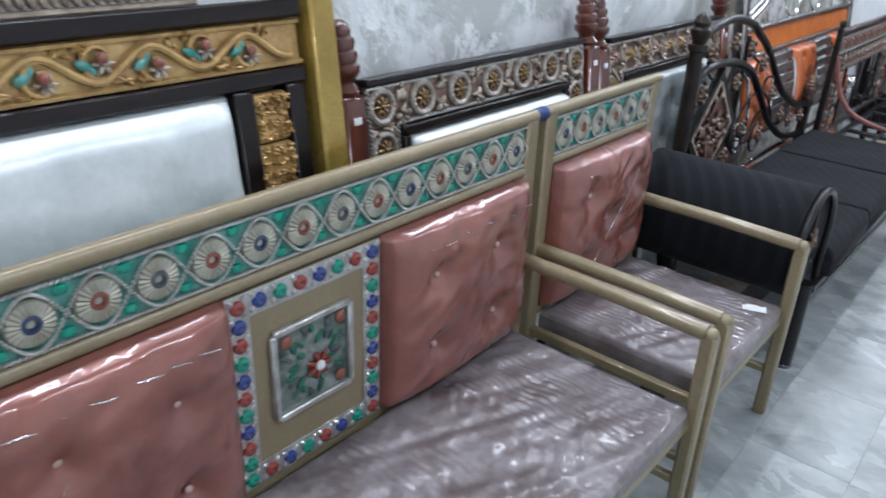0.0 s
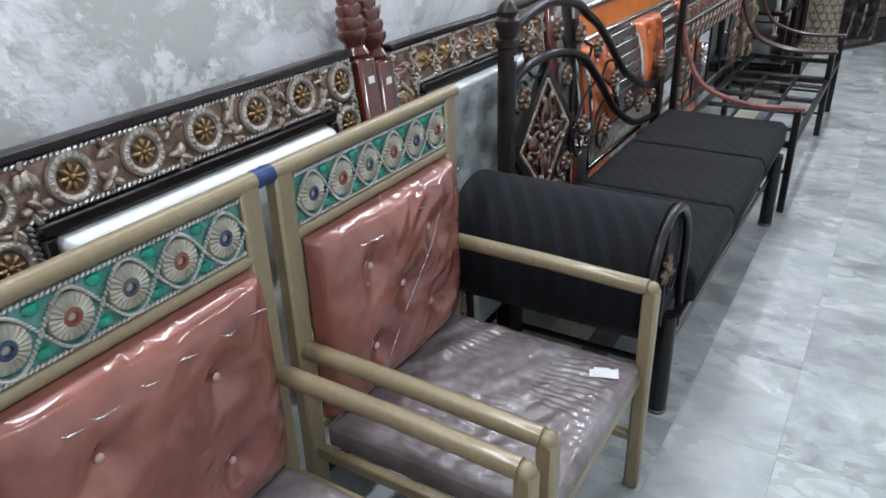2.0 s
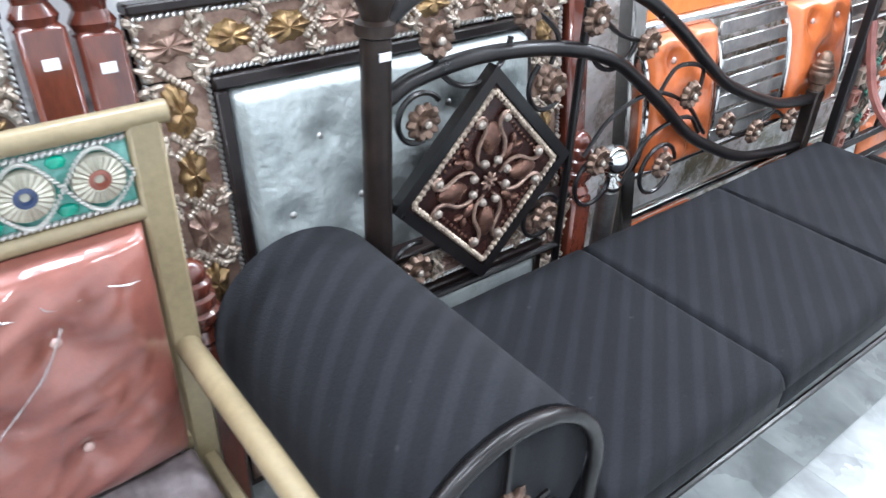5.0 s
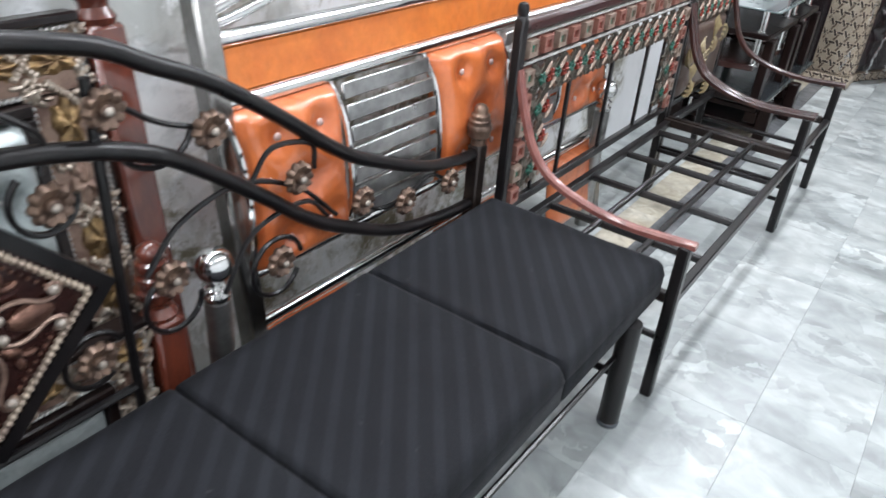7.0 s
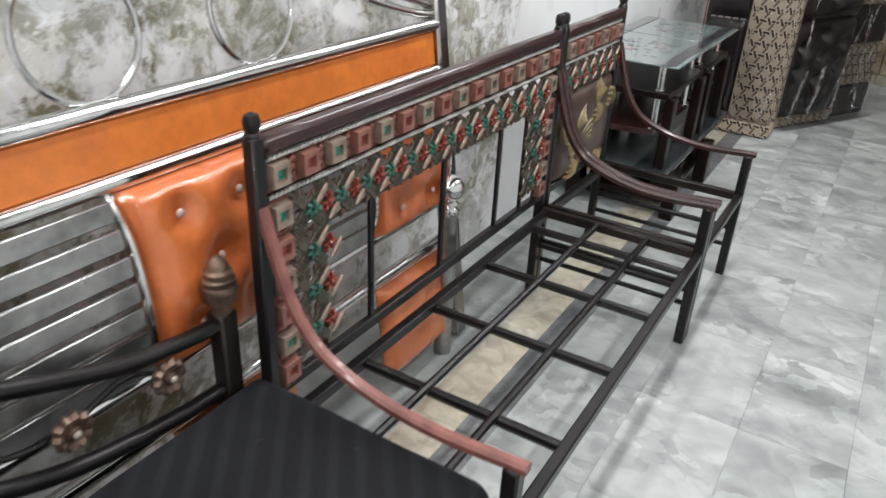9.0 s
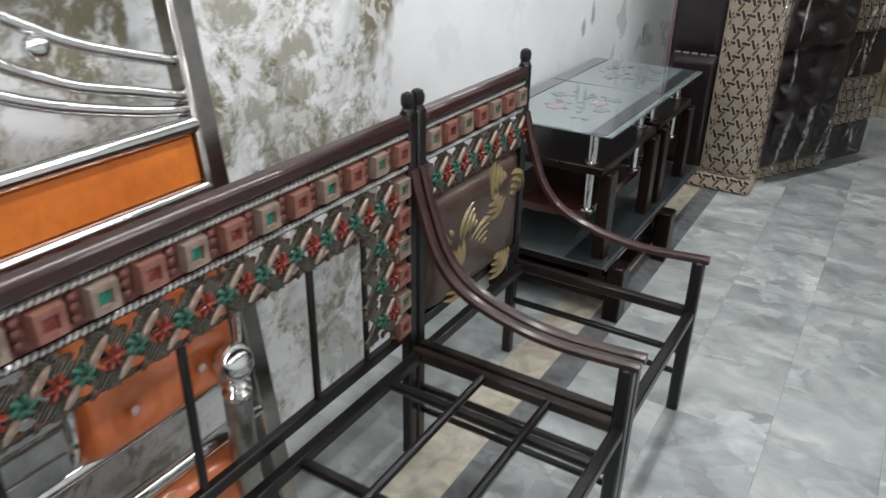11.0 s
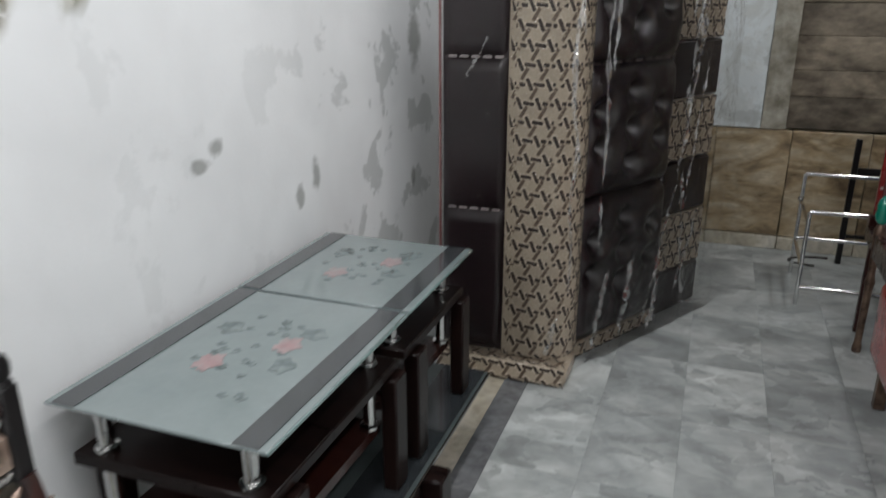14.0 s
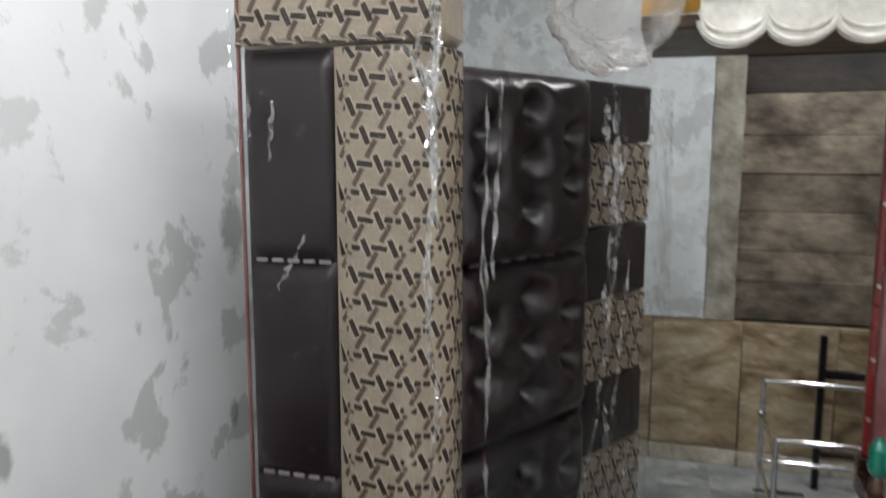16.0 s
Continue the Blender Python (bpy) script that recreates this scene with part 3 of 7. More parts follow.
MARBLE_BEIGE = stone_material("beige_marble", (0.42, 0.38, 0.29), (0.50, 0.46, 0.37), (0.58, 0.55, 0.47), 2.4, 0.2, 0.06)
MARBLE_DARK = stone_material("dark_grey_marble", (0.11, 0.115, 0.12), (0.16, 0.165, 0.17), (0.22, 0.225, 0.23), 3, 0.2, 0.06)
DADO = stone_material("brown_onyx_slab", (0.11, 0.075, 0.042), (0.30, 0.225, 0.13), (0.46, 0.39, 0.28), 2.2, 0.3, 0.12, (1, 1, 2.4))
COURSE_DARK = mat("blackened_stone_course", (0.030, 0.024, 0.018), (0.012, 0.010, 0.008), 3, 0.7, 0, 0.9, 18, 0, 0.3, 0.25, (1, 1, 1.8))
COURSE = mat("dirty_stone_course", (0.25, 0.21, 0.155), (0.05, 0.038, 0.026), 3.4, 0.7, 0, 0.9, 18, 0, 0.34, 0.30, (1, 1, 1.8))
GROUT = mat("floor_grout", (0.30, 0.31, 0.31), (0.24, 0.25, 0.25), 12, 0.8)
CEILING = mat("off_white_ceiling", (0.70, 0.70, 0.69), (0.62, 0.62, 0.61), 3, 0.8, 0, 0.2, 40)

# ---- room ----
WX, EX, SY, NY, TOP = -1.36, 2.0, -2.2, 10.58, 3.05
solo("wall_west", Build().box(WX - 0.2, WX, SY, NY + 0.6, -0.05, TOP, 0), WALL, "old white plaster wall with damp peeling patches", kind="structure")
solo("wall_east", Build().box(EX, EX + 0.2, SY, NY + 0.6, -0.05, TOP, 0), WALL_PLAIN, "plain white plaster wall", kind="structure")
solo("wall_south", Build().box(WX - 0.2, EX + 0.2, SY - 0.2, SY, -0.05, TOP, 0), WALL_PLAIN, "plain white plaster wall", kind="structure")
solo("ceiling", Build().box(WX - 0.2, EX + 0.2, SY - 0.2, NY + 0.6, TOP, TOP + 0.15, 0), CEILING, "plain off-white ceiling", kind="structure")
floor = solo("floor", Build().box(WX - 0.2, EX + 0.2, SY - 0.2, NY + 0.6, -0.12, -0.006, 0), GROUT, "polished grey marble slab floor with a beige and dark border", kind="structure")


# ---- furniture ----
def cushion(w, h, d, tufts=(), nx=28, ny=22, pinch=0.55, s=0.05, puff=5.0, seed=0, crease=0.0):
    """A padded face towards -y, w wide and h high about the origin, with buttons pulled in at tufts."""
    b = Build()

    def front(u, t):
        x, z = (u - 0.5), (t - 0.5)
        e = max(0.0, (1 - abs(2 * x) ** puff)) ** 0.5 * max(0.0, (1 - abs(2 * z) ** puff)) ** 0.5
        px, pz = x * w, z * h
        y = d * (0.25 + 0.75 * e) if 0 < u < 1 and 0 < t < 1 else 0.0
        for tx, tz in tufts:
            q = (px - tx) ** 2 + (pz - tz) ** 2
            y -= d * e * pinch * math.exp(-q / (s * s))
        y += 0.10 * d * e * noise.noise((px * 11 + seed, pz * 11, seed * 1.7))
        y += 0.09 * d * e * (0.4 - abs(noise.noise((px * 9 + pz * 6 + seed, pz * 15 - px * 5, seed * 2.3))))
        if crease:
            y += crease * e * 0.005 * (1 - 2.2 * abs(noise.noise((px * 6 + pz * 4, pz * 20 - px * 12, seed + 4)))) * (0.5 + noise.noise((px * 4, pz * 4, seed)))
        return (px, -y, pz)

    b.grid(front, nx, ny)
    b.grid(lambda u, t: ((u - 0.5) * w, 0.004, (t - 0.5) * h), 2, 2)
    return b


def buttons(parent, tufts, at, y, r, material):
    me = Build().ball((0, 0, 0), r, r * 0.6, r, 9, 6).mesh("button", material)
    for tx, tz in tufts:
        part_like("button", me, parent, pose(at[0] + tx, y, at[1] + tz))


def film_creases(c, w, h, depth, seed):
    """Short bright creases of the wrapping film along the top edge and across the pad."""
    rnd = random.Random(int(seed * 100))
    for k in range(9):
        if k < 6:
            u0 = -w * 0.42 + w * 0.84 * (k + rnd.uniform(0.1, 0.7)) / 6
            pts = [(u0, h * 0.40), (u0 + rnd.uniform(0.01, 0.03), h * 0.385 + rnd.uniform(-0.004, 0.004)), (u0 + rnd.uniform(0.035, 0.055), h * 0.38)]
        else:
            u0, z0 = rnd.uniform(-w * 0.3, w * 0.3), rnd.uniform(-h * 0.3, h * 0.2)
            pts = [(u0, z0), (u0 - rnd.uniform(0.01, 0.03), z0 - 0.03), (u0 - rnd.uniform(0.03, 0.05), z0 - 0.075)]
        line = smooth([(a, -depth, z) for a, z in pts], 5)
        part("film_crease", Build().tube(line, [0.0004 + 0.0018 * math.sin(math.pi * i / (len(line) - 1)) for i in range(len(line))], 6, False, 0.7), FOLD, c, "", 180)


def rose_parts():
    """Meshes of a roundel in the enamelled band: disc, petals, beads and centre."""
    out = {}
    for key, disc, centre in (("red", PINK_LIGHT, RUST_JEWEL), ("blue", GREYGREEN, SLATE_JEWEL), ("grey", GREYGREEN, GREY_JEWEL)):
        b = Build()
        flutes = [(0.0, 0.004), (0.012, 0.005), (0.016, 0.008), (0.026, 0.007), (0.035, 0.005), (0.038, 0.001), (0.038, -0.002)]
        seg = 44
        b.add([(rr * math.cos(2 * math.pi * k / seg), -(y + (0.0022 if k % 2 and 1 < q < 5 else 0)), rr * math.sin(2 * math.pi * k / seg)) for q, (rr, y) in enumerate(flutes) for k in range(seg)],
              [(q * seg + k, q * seg + (k + 1) % seg, (q + 1) * seg + (k + 1) % seg, (q + 1) * seg + k) for q in range(6) for k in range(seg)])
        c = Build().lathe([(0.016, 0.0), (0.015, 0.009), (0.009, 0.010), (0.006, 0.004), (0.0, 0.003)], m=pose(0, 0, 0, 90), n=14)
        cord = [2 * math.pi * i / 52 for i in range(52)]
        r = Build().tube([(0.0425 * math.cos(a), -0.006, 0.0425 * math.sin(a)) for a in cord], [0.0048 if i % 2 else 0.0026 for i in range(52)], 5, True)
        out[key] = (b.mesh("roundel", disc if key != "red" else GREYGREEN), c.mesh("jewel", centre), r.mesh("bead_ring", SILVER_WORN))
    return out


ROUNDELS = rose_parts()


def tan_settee(name, x, y, width, label, category, panel, order, group):
    """Tan iron seat: flat posts, round rails, an enamelled band, satin cushions, a wrapped seat and open arms."""
    o = thing(name, pose(x, y, 0, 0, 0, 90), label, category, group)
    for u in (0.0, width - 0.05):
        part("post", Build().box(u, u + 0.05, -0.015, 0.02, 0.0, 1.035, 0.006), TAN, o)
    b = Build().tube([(-0.012, 0.0, 1.035), (width + 0.012, 0.0, 1.035)], 0.017, 14)
    part("top_rail", b, TAN, o)
    part("middle_rail", Build().tube([(0.045, 0, 0.892), (width - 0.045, 0, 0.892)], 0.015, 12), TAN, o)
    part("lower_back_rail", Build().box(0.045, width - 0.045, -0.012, 0.012, 0.40, 0.43), TAN, o)
    for u in ((-0.022,), (width + 0.022,))[0 if order else 1]:
        part("end_cap", Build().lathe([(0.018, -0.022), (0.019, -0.012), (0.012, -0.006), (0.019, 0.004), (0.018, 0.02)], m=pose(u, 0, 1.035, 0, 90), n=12), BLUE_PLASTIC, o, "navy blue plastic rail cap")
    # enamelled band between the rails
    part("band_panel", Build().box(0.05, width - 0.05, -0.004, 0.006, 0.906, 1.02, 0.002), TEAL, o, "teal enamelled back band")
    for z in (1.014, 0.912):
        part("rope_trim", Build().rope((0.052, -0.008, z), (width - 0.052, -0.008, z), 0.0045), SILVER, o, "silver twisted rope moulding")
    n = round((width - 0.10) / 0.1)
    step = (width - 0.10) / n
    for s in (1, -1):
        cord = Build()
        m = n * 22
        for i in range(m):
            f = (i + 0.5) / m * n
            du, dz = step, s * 0.047 * math.pi * math.cos(math.pi * f)
            cord.ball((0.05 + step * f, -0.013 - 0.002 * s * math.cos(math.pi * f), 0.963 + s * 0.047 * math.sin(math.pi * f)), 0.0052, 0.004, 0.0029, 6, 4, math.atan2(dz, du) + 0.6)
        part("looped_cord", cord, SILVER_WORN, o, "silver cord looping round the roundels")
    leaves = Build()
    for i in range(n):
        u = 0.05 + step * (i + 0.5)
        disc, jewel, ring = ROUNDELS[("red", "blue", "red", "grey")[(i + order) % 4]]
        r = part_like("roundel", disc, o, pose(u, -0.008, 0.963))
        part_like("jewel", jewel, r, Matrix())
        if i:
            for s in (1, -1):
                leaves.ball((u - step / 2, -0.007, 0.963 + s * 0.036), 0.014, 0.006, 0.010, 8, 4)
    part("enamel_leaves", leaves, GREEN_JEWEL, o)
    # arms, legs and stretchers
    for u in (0.025, width - 0.025):
        pts = [(u, 0.0, 0.632), (u, -0.30, 0.630), (u, -0.555, 0.622)]
        arm = Build().tube(pts, 0.021, 12)
        arm.ball((u, -0.565, 0.62), 0.022, 0.02, 0.02, 10, 6)
        part("arm", arm, TAN, o)
        part("front_leg", Build().box(u - 0.019, u + 0.019, -0.585, -0.547, 0.0, 0.622, 0.007), TAN, o)
        part("stretcher", Build().box(u - 0.012, u + 0.012, -0.55, -0.01, 0.155, 0.18, 0.004), TAN, o)
        part("seat_rail", Build().box(u - 0.013, u + 0.013, -0.55, -0.01, 0.345, 0.375, 0.004), TAN, o)
    part("front_rail", Build().box(0.04, width - 0.04, -0.565, -0.54, 0.345, 0.375, 0.004), TAN, o)
    part("cross_rod", Build().tube([(0.03, -0.45, 0.168), (width - 0.03, -0.45, 0.168)], 0.006, 6), TAN, o)
    # seat: a thin pad stretched over a board
    seat = Build()

    def sheet(u, t):
        px, py = 0.052 + u * (width - 0.104), -0.018 - t * 0.545
        e = min(1.0, min(u, 1 - u) * width / 0.03, min(t, 1 - t) * 0.53 / 0.03)
        z = 0.405 + 0.018 * math.sqrt(max(0.0, e * (2 - e)))
        z += 0.007 * e * noise.noise((px * 5 + py * 9, py * 22 + px * 9, order)) + 0.003 * e * noise.noise((px * 26, py * 26, 3 + order)) + 0.0065 * e * abs(noise.noise((px * 16 - py * 26, (px * 30 + py * 16) * 0.3, 6 + order)))
        z += 0.0013 * e * math.sin(px * 290 + 9 * noise.noise((px * 4, py * 9, order))) * max(0.0, min(1.0, 0.35 + 2.2 * noise.noise((px * 4.5, py * 5.5, 2 + order))))
        return (px, py, z)

    seat.grid(sheet, int(width * 190), 52)
    seat.box(0.052, width - 0.052, -0.563, -0.018, 0.355, 0.406, 0.003)
    part("seat", seat, SEAT, o, "greyish mauve velvet seat under clear film")
    # backs
    zc, zh = 0.655, 0.45
    if not panel:
        tufts = [(-0.12, 0.10), (0.12, 0.10), (0.0, 0.0), (-0.12, -0.11), (0.12, -0.11)]
        c = part("back_cushion", cushion(width - 0.11, zh, 0.07, tufts, 64, 54, 0.5, 0.045, 5, 3, 1.3), ROSE, o, "copper-rose satin back cushion wrapped in film", 80)
        c.matrix_basis = pose(width / 2, -0.012, zc)
        buttons(c, tufts, (0, 0), -0.04, 0.010, BUTTON)
        film_creases(c, width - 0.11, zh, 0.064, 3.3)
        part("film_crease", Build().tube(smooth([(a, -0.068, z) for a, z in ((0.13, 0.14), (0.09, 0.07), (0.02, 0.0), (-0.06, -0.08), (-0.13, -0.17))], 6), 0.0028, 6, False, 0.7), FOLD, c, "bright crease in the film", 180)
    else:
        p0, p1 = panel
        for a, z in ((0.052, p0), (p1, width - 0.052)):
            w = z - a
            tufts = [(-w * 0.22, 0.09), (w * 0.22, 0.09), (-w * 0.22, -0.10), (w * 0.22, -0.10)]
            c = part("back_cushion", cushion(w, zh, 0.065, tufts, 60, 54, 0.5, 0.04, 5, a * 9, 1.3), ROSE, o, "copper-rose satin back cushion wrapped in film", 80)
            c.matrix_basis = pose((a + z) / 2, -0.012, zc)
            buttons(c, tufts, (0, 0), -0.037, 0.009, BUTTON)
            film_creases(c, w, zh, 0.060, a * 7)
        part("centre_panel", Build().box(p0 + 0.004, p1 - 0.004, -0.012, 0.004, 0.43, 0.876, 0.002), TAN, o)
        me = [Build().lathe([(0.0165, 0), (0.015, 0.006), (0.007, 0.009), (0.0, 0.006)], m=pose(0, 0, 0, 90), n=8).mesh("border_jewel", k) for k in (RED_JEWEL, BLUE_JEWEL, GREEN_JEWEL)]
        for e0, e1, z0, z1 in ((p0 + 0.003, p1 - 0.003, 0.824, 0.877), (p0 + 0.003, p1 - 0.003, 0.427, 0.480), (p0 + 0.003, p0 + 0.054, 0.4805, 0.8235), (p1 - 0.054, p1 - 0.003, 0.4805, 0.8235)):
            part("border_strip", Build().box(e0, e1, -0.0145, -0.0125, z0, z1, 0.0006), SILVER, o, "silver border strip")
        beads = Build()
        spots = []
        for i in range(8):
            spots += [(p0 + 0.028 + (p1 - p0 - 0.056) * i / 7, 0.852), (p0 + 0.028 + (p1 - p0 - 0.056) * i / 7, 0.452)]
        for i in range(1, 10):
            z = 0.452 + 0.4 * i / 10
            spots += [(p0 + 0.028, z), (p1 - 0.028, z)]
        for i, (u, z) in enumerate(spots):
            part_like("border_jewel", me[(i // 2 + (i % 2) * 2) % 3], o, pose(u, -0.014, z))
            for k in range(4):
                a = math.pi / 4 + k * math.pi / 2
                beads.ball((u + 0.020 * math.cos(a), -0.014, z + 0.020 * math.sin(a)), 0.010, 0.006, 0.006, 6, 4, a)
        part("bead_border", beads, SILVER, o, "silver beaded border")
        cx = (p0 + p1) / 2
        fr = Build()
        for s in (-1, 1):
            fr.box(cx - 0.1, cx + 0.1, -0.026, -0.01, 0.664 + s * 0.1 - 0.008, 0.664 + s * 0.1 + 0.008, 0.004)
            fr.box(cx + s * 0.1 - 0.008, cx + s * 0.1 + 0.008, -0.026, -0.01, 0.565, 0.763, 0.004)
        part("picture_frame", fr, SILVER, o, "small silver frame")
        part("picture_ground", Build().box(cx - 0.093, cx + 0.093, -0.016, -0.010, 0.571, 0.757, 0.001), PAINTED, o, "dark green and grey painted ground")
        rnd = random.Random(17)
        for k in range(26):
            a, r = k * 2.4, 0.035 + 0.048 * rnd.random()
            part("leaf", Build().ball((cx + max(-0.075, min(0.075, r * math.cos(a))), -0.0175, 0.664 + max(-0.075, min(0.075, r * math.sin(a)))), rnd.uniform(0.011, 0.02), 0.004, rnd.uniform(0.005, 0.009), 7, 4, a + rnd.uniform(-0.6, 0.6)), GREEN_DULL if k % 3 else GREY_JEWEL, o)
        flower = part("flower", Build().flower((cx + 0.01, -0.021, 0.648), 0.034, 7), FLOWER_RED, o, "dark red moulded flower")
        part("flower_centre", Build().ball((cx + 0.01, -0.026, 0.648), 0.012, 0.008, 0.012, 9, 6), PAPER, flower, "white flower centre")
        for du, dz in ((-0.068, 0.07), (0.074, 0.072), (0.07, -0.072)):
            part("bud", Build().ball((cx + du, -0.018, 0.664 + dz), 0.015, 0.007, 0.015, 9, 6), RUST_JEWEL, o, "dull red bud")
    return o


tan_settee("settee", -1.03, 0.12, 1.485, "tan iron settee with rose cushions and enamelled flower band", "settee", (0.505, 0.90), 0, "tan seating set")
chair = tan_settee("armchair", -1.03, 1.645, 0.665, "tan iron armchair with rose cushion and mauve seat", "armchair", None, 1, "tan seating set")
solo("paper_label", Build().box(-0.035, 0.035, -0.02, 0.02, 0, 0.0012, 0), PAPER, "small white paper sticker on the armchair seat", "sticker", m=pose(-0.53, 2.17, 0.4255, 0, 0, 20))


# ---- headboards leaning on the wall ----
def turned_post(o, u, height, r=0.04, y=0.0, tag=True):
    part("post", Build().box(u - r, u + r, y - r, y + r, 0, height - 0.17, 0.008), REDWOOD, o, "polished red-brown wooden post")
    p = [(r * 0.9, 0), (r * 1.05, 0.012), (r * 0.75, 0.03), (r * 0.8, 0.04), (r * 1.15, 0.055), (r * 1.18, 0.07), (r * 0.95, 0.075), (r * 1.1, 0.09), (r * 1.05, 0.10),
         (r * 0.86, 0.105), (r * 0.98, 0.12), (r * 0.92, 0.13), (r * 0.72, 0.135), (r * 0.8, 0.148), (r * 0.7, 0.158), (r * 0.35, 0.17), (0.0, 0.172)]
    part("finial", Build().lathe(p, (u, y, height - 0.172), 18), REDWOOD, o)
    if tag:
        part("price_tag", Build().box(u - 0.012, u + 0.012, y - r - 0.002, y - r - 0.0005, height - 0.235, height - 0.218, 0.0004), PAPER, o, "small white paper price tag")


def acanthus(b, u, y, z, s, rnd, flip=1):
    """A clump of curled carved leaves."""
    for k in range(7):
        a = rnd.uniform(0, 6.28)
        r = s * rnd.uniform(0.15, 0.6)
        b.ball((u + flip * r * math.cos(a), y - rnd.uniform(0, 0.006), z + r * math.sin(a)), s * rnd.uniform(0.28, 0.5), 0.008, s * rnd.uniform(0.14, 0.24), 7, 4, a + rnd.uniform(-0.7, 0.7))
    return b


def carved_headboard(u0, u1, ztop, band, label, medallions, rnd_seed, panel_mat, x, name="headboard", lean=-7, rail=0.018):
    """Carved headboard frame with a pale padded panel, leaning back on the wall."""
    rnd = random.Random(rnd_seed)
    o = thing(name, pose(x, u0, 0, lean, 0, 90), label, name, name + "s along the wall")
    w = u1 - u0
    tall = name == "headboard"
    turned_post(o, -0.045, ztop + 0.14, 0.035, tag=tall)
    turned_post(o, w + 0.045, ztop + 0.14, 0.035, tag=tall)
    part("top_rail", Build().box(0, w, -0.03, 0.02, ztop - rail, ztop, 0.004), DARKWOOD, o)
    part("back_board", Build().box(0.0, w, 0.0, 0.02, 0.12, ztop - rail, 0.002), DARKWOOD, o)
    zt = ztop - rail
    part("carved_ground", Build().box(0.004, w - 0.004, -0.012, -0.002, zt - band, zt, 0.002), BRONZE, o)
    for a in (0.004, w - 0.004 - band):
        part("carved_ground", Build().box(a, a + band, -0.012, -0.002, 0.15, zt - band - 0.003, 0.002), BRONZE, o)
    r = 0.0055
    lines = [((0.006, zt - 0.006), (w - 0.006, zt - 0.006)), ((band, zt - band + 0.004), (w - band, zt - band + 0.004))]
    lines += [((a, 0.2), (a, zt - 0.01)) for a in (0.008, w - 0.008)] + [((a, 0.2), (a, zt - band)) for a in (band, w - band)]
    for (a, z0), (b, z1) in lines:
        part("rope_trim", Build().rope((a, -0.016, z0), (b, -0.016, z1), r), SILVER, o, "silver rope moulding")
    spots = []
    n = max(3, round((w - band) / (band * (1.35 if medallions else 1.0))))
    for i in range(n + 1):
        spots.append((band / 2 + (w - band) * i / n, zt - band / 2))
    zz = zt - band * 1.5
    while zz > 0.25:
        spots += [(band / 2, zz), (w - band / 2, zz)]
        zz -= band
    leaves = Build()
    if medallions:
        b = Build().ring((0, 0, 0), band * 0.36, 0.009, 22, 7)
        for i in range(20):
            a = 2 * math.pi * i / 20
            b.ball((band * 0.36 * math.cos(a), -0.006, band * 0.36 * math.sin(a)), 0.006, 0.005, 0.004, 5, 4, a)
        ring = b.mesh("medallion", PALE_RING)
        centre = Build().flower((0, -0.004, 0), band * 0.25, 8).mesh("flower", OLIVEGOLD)
        for u, z in spots:
            mo = part_like("medallion", ring, o, pose(u, -0.016, z))
            part_like("flower", centre, mo, Matrix())
        for i in range(n):
            u = band / 2 + (w - band) * (i + 0.5) / n
            for s in (-1, 1):
                acanthus(leaves, u, -0.014, zt - band / 2 + s * band * 0.27, band * 0.36, rnd)
        zz = zt - band
        while zz > 0.25:
            for u in (band / 2, w - band / 2):
                for s in (-1, 1):
                    acanthus(leaves, u + s * band * 0.26, -0.014, zz, band * 0.26, rnd)
            zz -= band
    else:
        bar = Build().tube([(0, -0.016, band * (-0.30 + 0.04 * q)) for q in range(16)], [0.0085 if q % 2 else 0.0060 for q in range(16)], 7)
        bar = bar.mesh("zigzag_bar", CHAMPAGNE)
        for i, (u, z) in enumerate(spots):
            flat = zt - band < z
            q, seg, turn = Build(), 36, rnd.uniform(0, 6)
            lobes = rnd.choice((5, 6, 7))
            for k in range(7):
                t = k / 6
                for e in range(seg):
                    a = 2 * math.pi * e / seg
                    fold = math.cos(lobes * a + turn + 1.6 * t)
                    r = band * 0.50 * t * (1 + 0.12 * t * fold + 0.38 * noise.noise((2.4 * math.cos(a), 2.4 * math.sin(a), turn + 2 * t)))
                    y = -0.008 - 0.017 * (1 - t ** 3) - 0.003 * fold * math.sin(math.pi * t) - 0.010 * t * noise.noise((7 * t, 4.5 * math.cos(a), 4.5 * math.sin(a) + turn))
                    q.v.append((u + r * math.cos(a) * (1.0 if flat else 0.52), y, z + r * math.sin(a) * (0.52 if flat else 1.0)))
            q.f += [(k * seg + e, k * seg + (e + 1) % seg, (k + 1) * seg + (e + 1) % seg, (k + 1) * seg + e) for k in range(6) for e in range(seg)]
            part("gilt_rosette", q, OLIVEGOLD if (i // (1 if flat else 2)) % 3 else BRONZE, o, "gilt carved rosette")
            for s in (-1, 1):
                if flat:
                    part_like("zigzag_bar", bar, o, pose(u + s * band * 0.5, 0, z + band * 0.02, 0, 42 * s, 0))
                else:
                    part_like("zigzag_bar", bar, o, pose(u, 0, z + s * band * 0.5, 0, 90 + 42 * s, 0))
                acanthus(leaves, u + (s * band * 0.42 if flat else -band * 0.36), -0.013, z + (-band * 0.36 if flat else s * band * 0.42), band * 0.24, rnd)
                acanthus(leaves, u + (s * band * 0.42 if flat else band * 0.36), -0.013, z + (band * 0.36 if flat else s * band * 0.42), band * 0.24, rnd)
    part("carved_leaves", leaves, CHAMPAGNE, o)
    fr = Build()
    pz = zt - band - 0.004
    fr.box(band + 0.004, w - band - 0.004, -0.034, 0.0, pz - 0.024, pz, 0.004)
    for a in (band + 0.004, w - band - 0.028):
        fr.box(a, a + 0.024, -0.034, 0.0, 0.2, pz - 0.0245, 0.004)
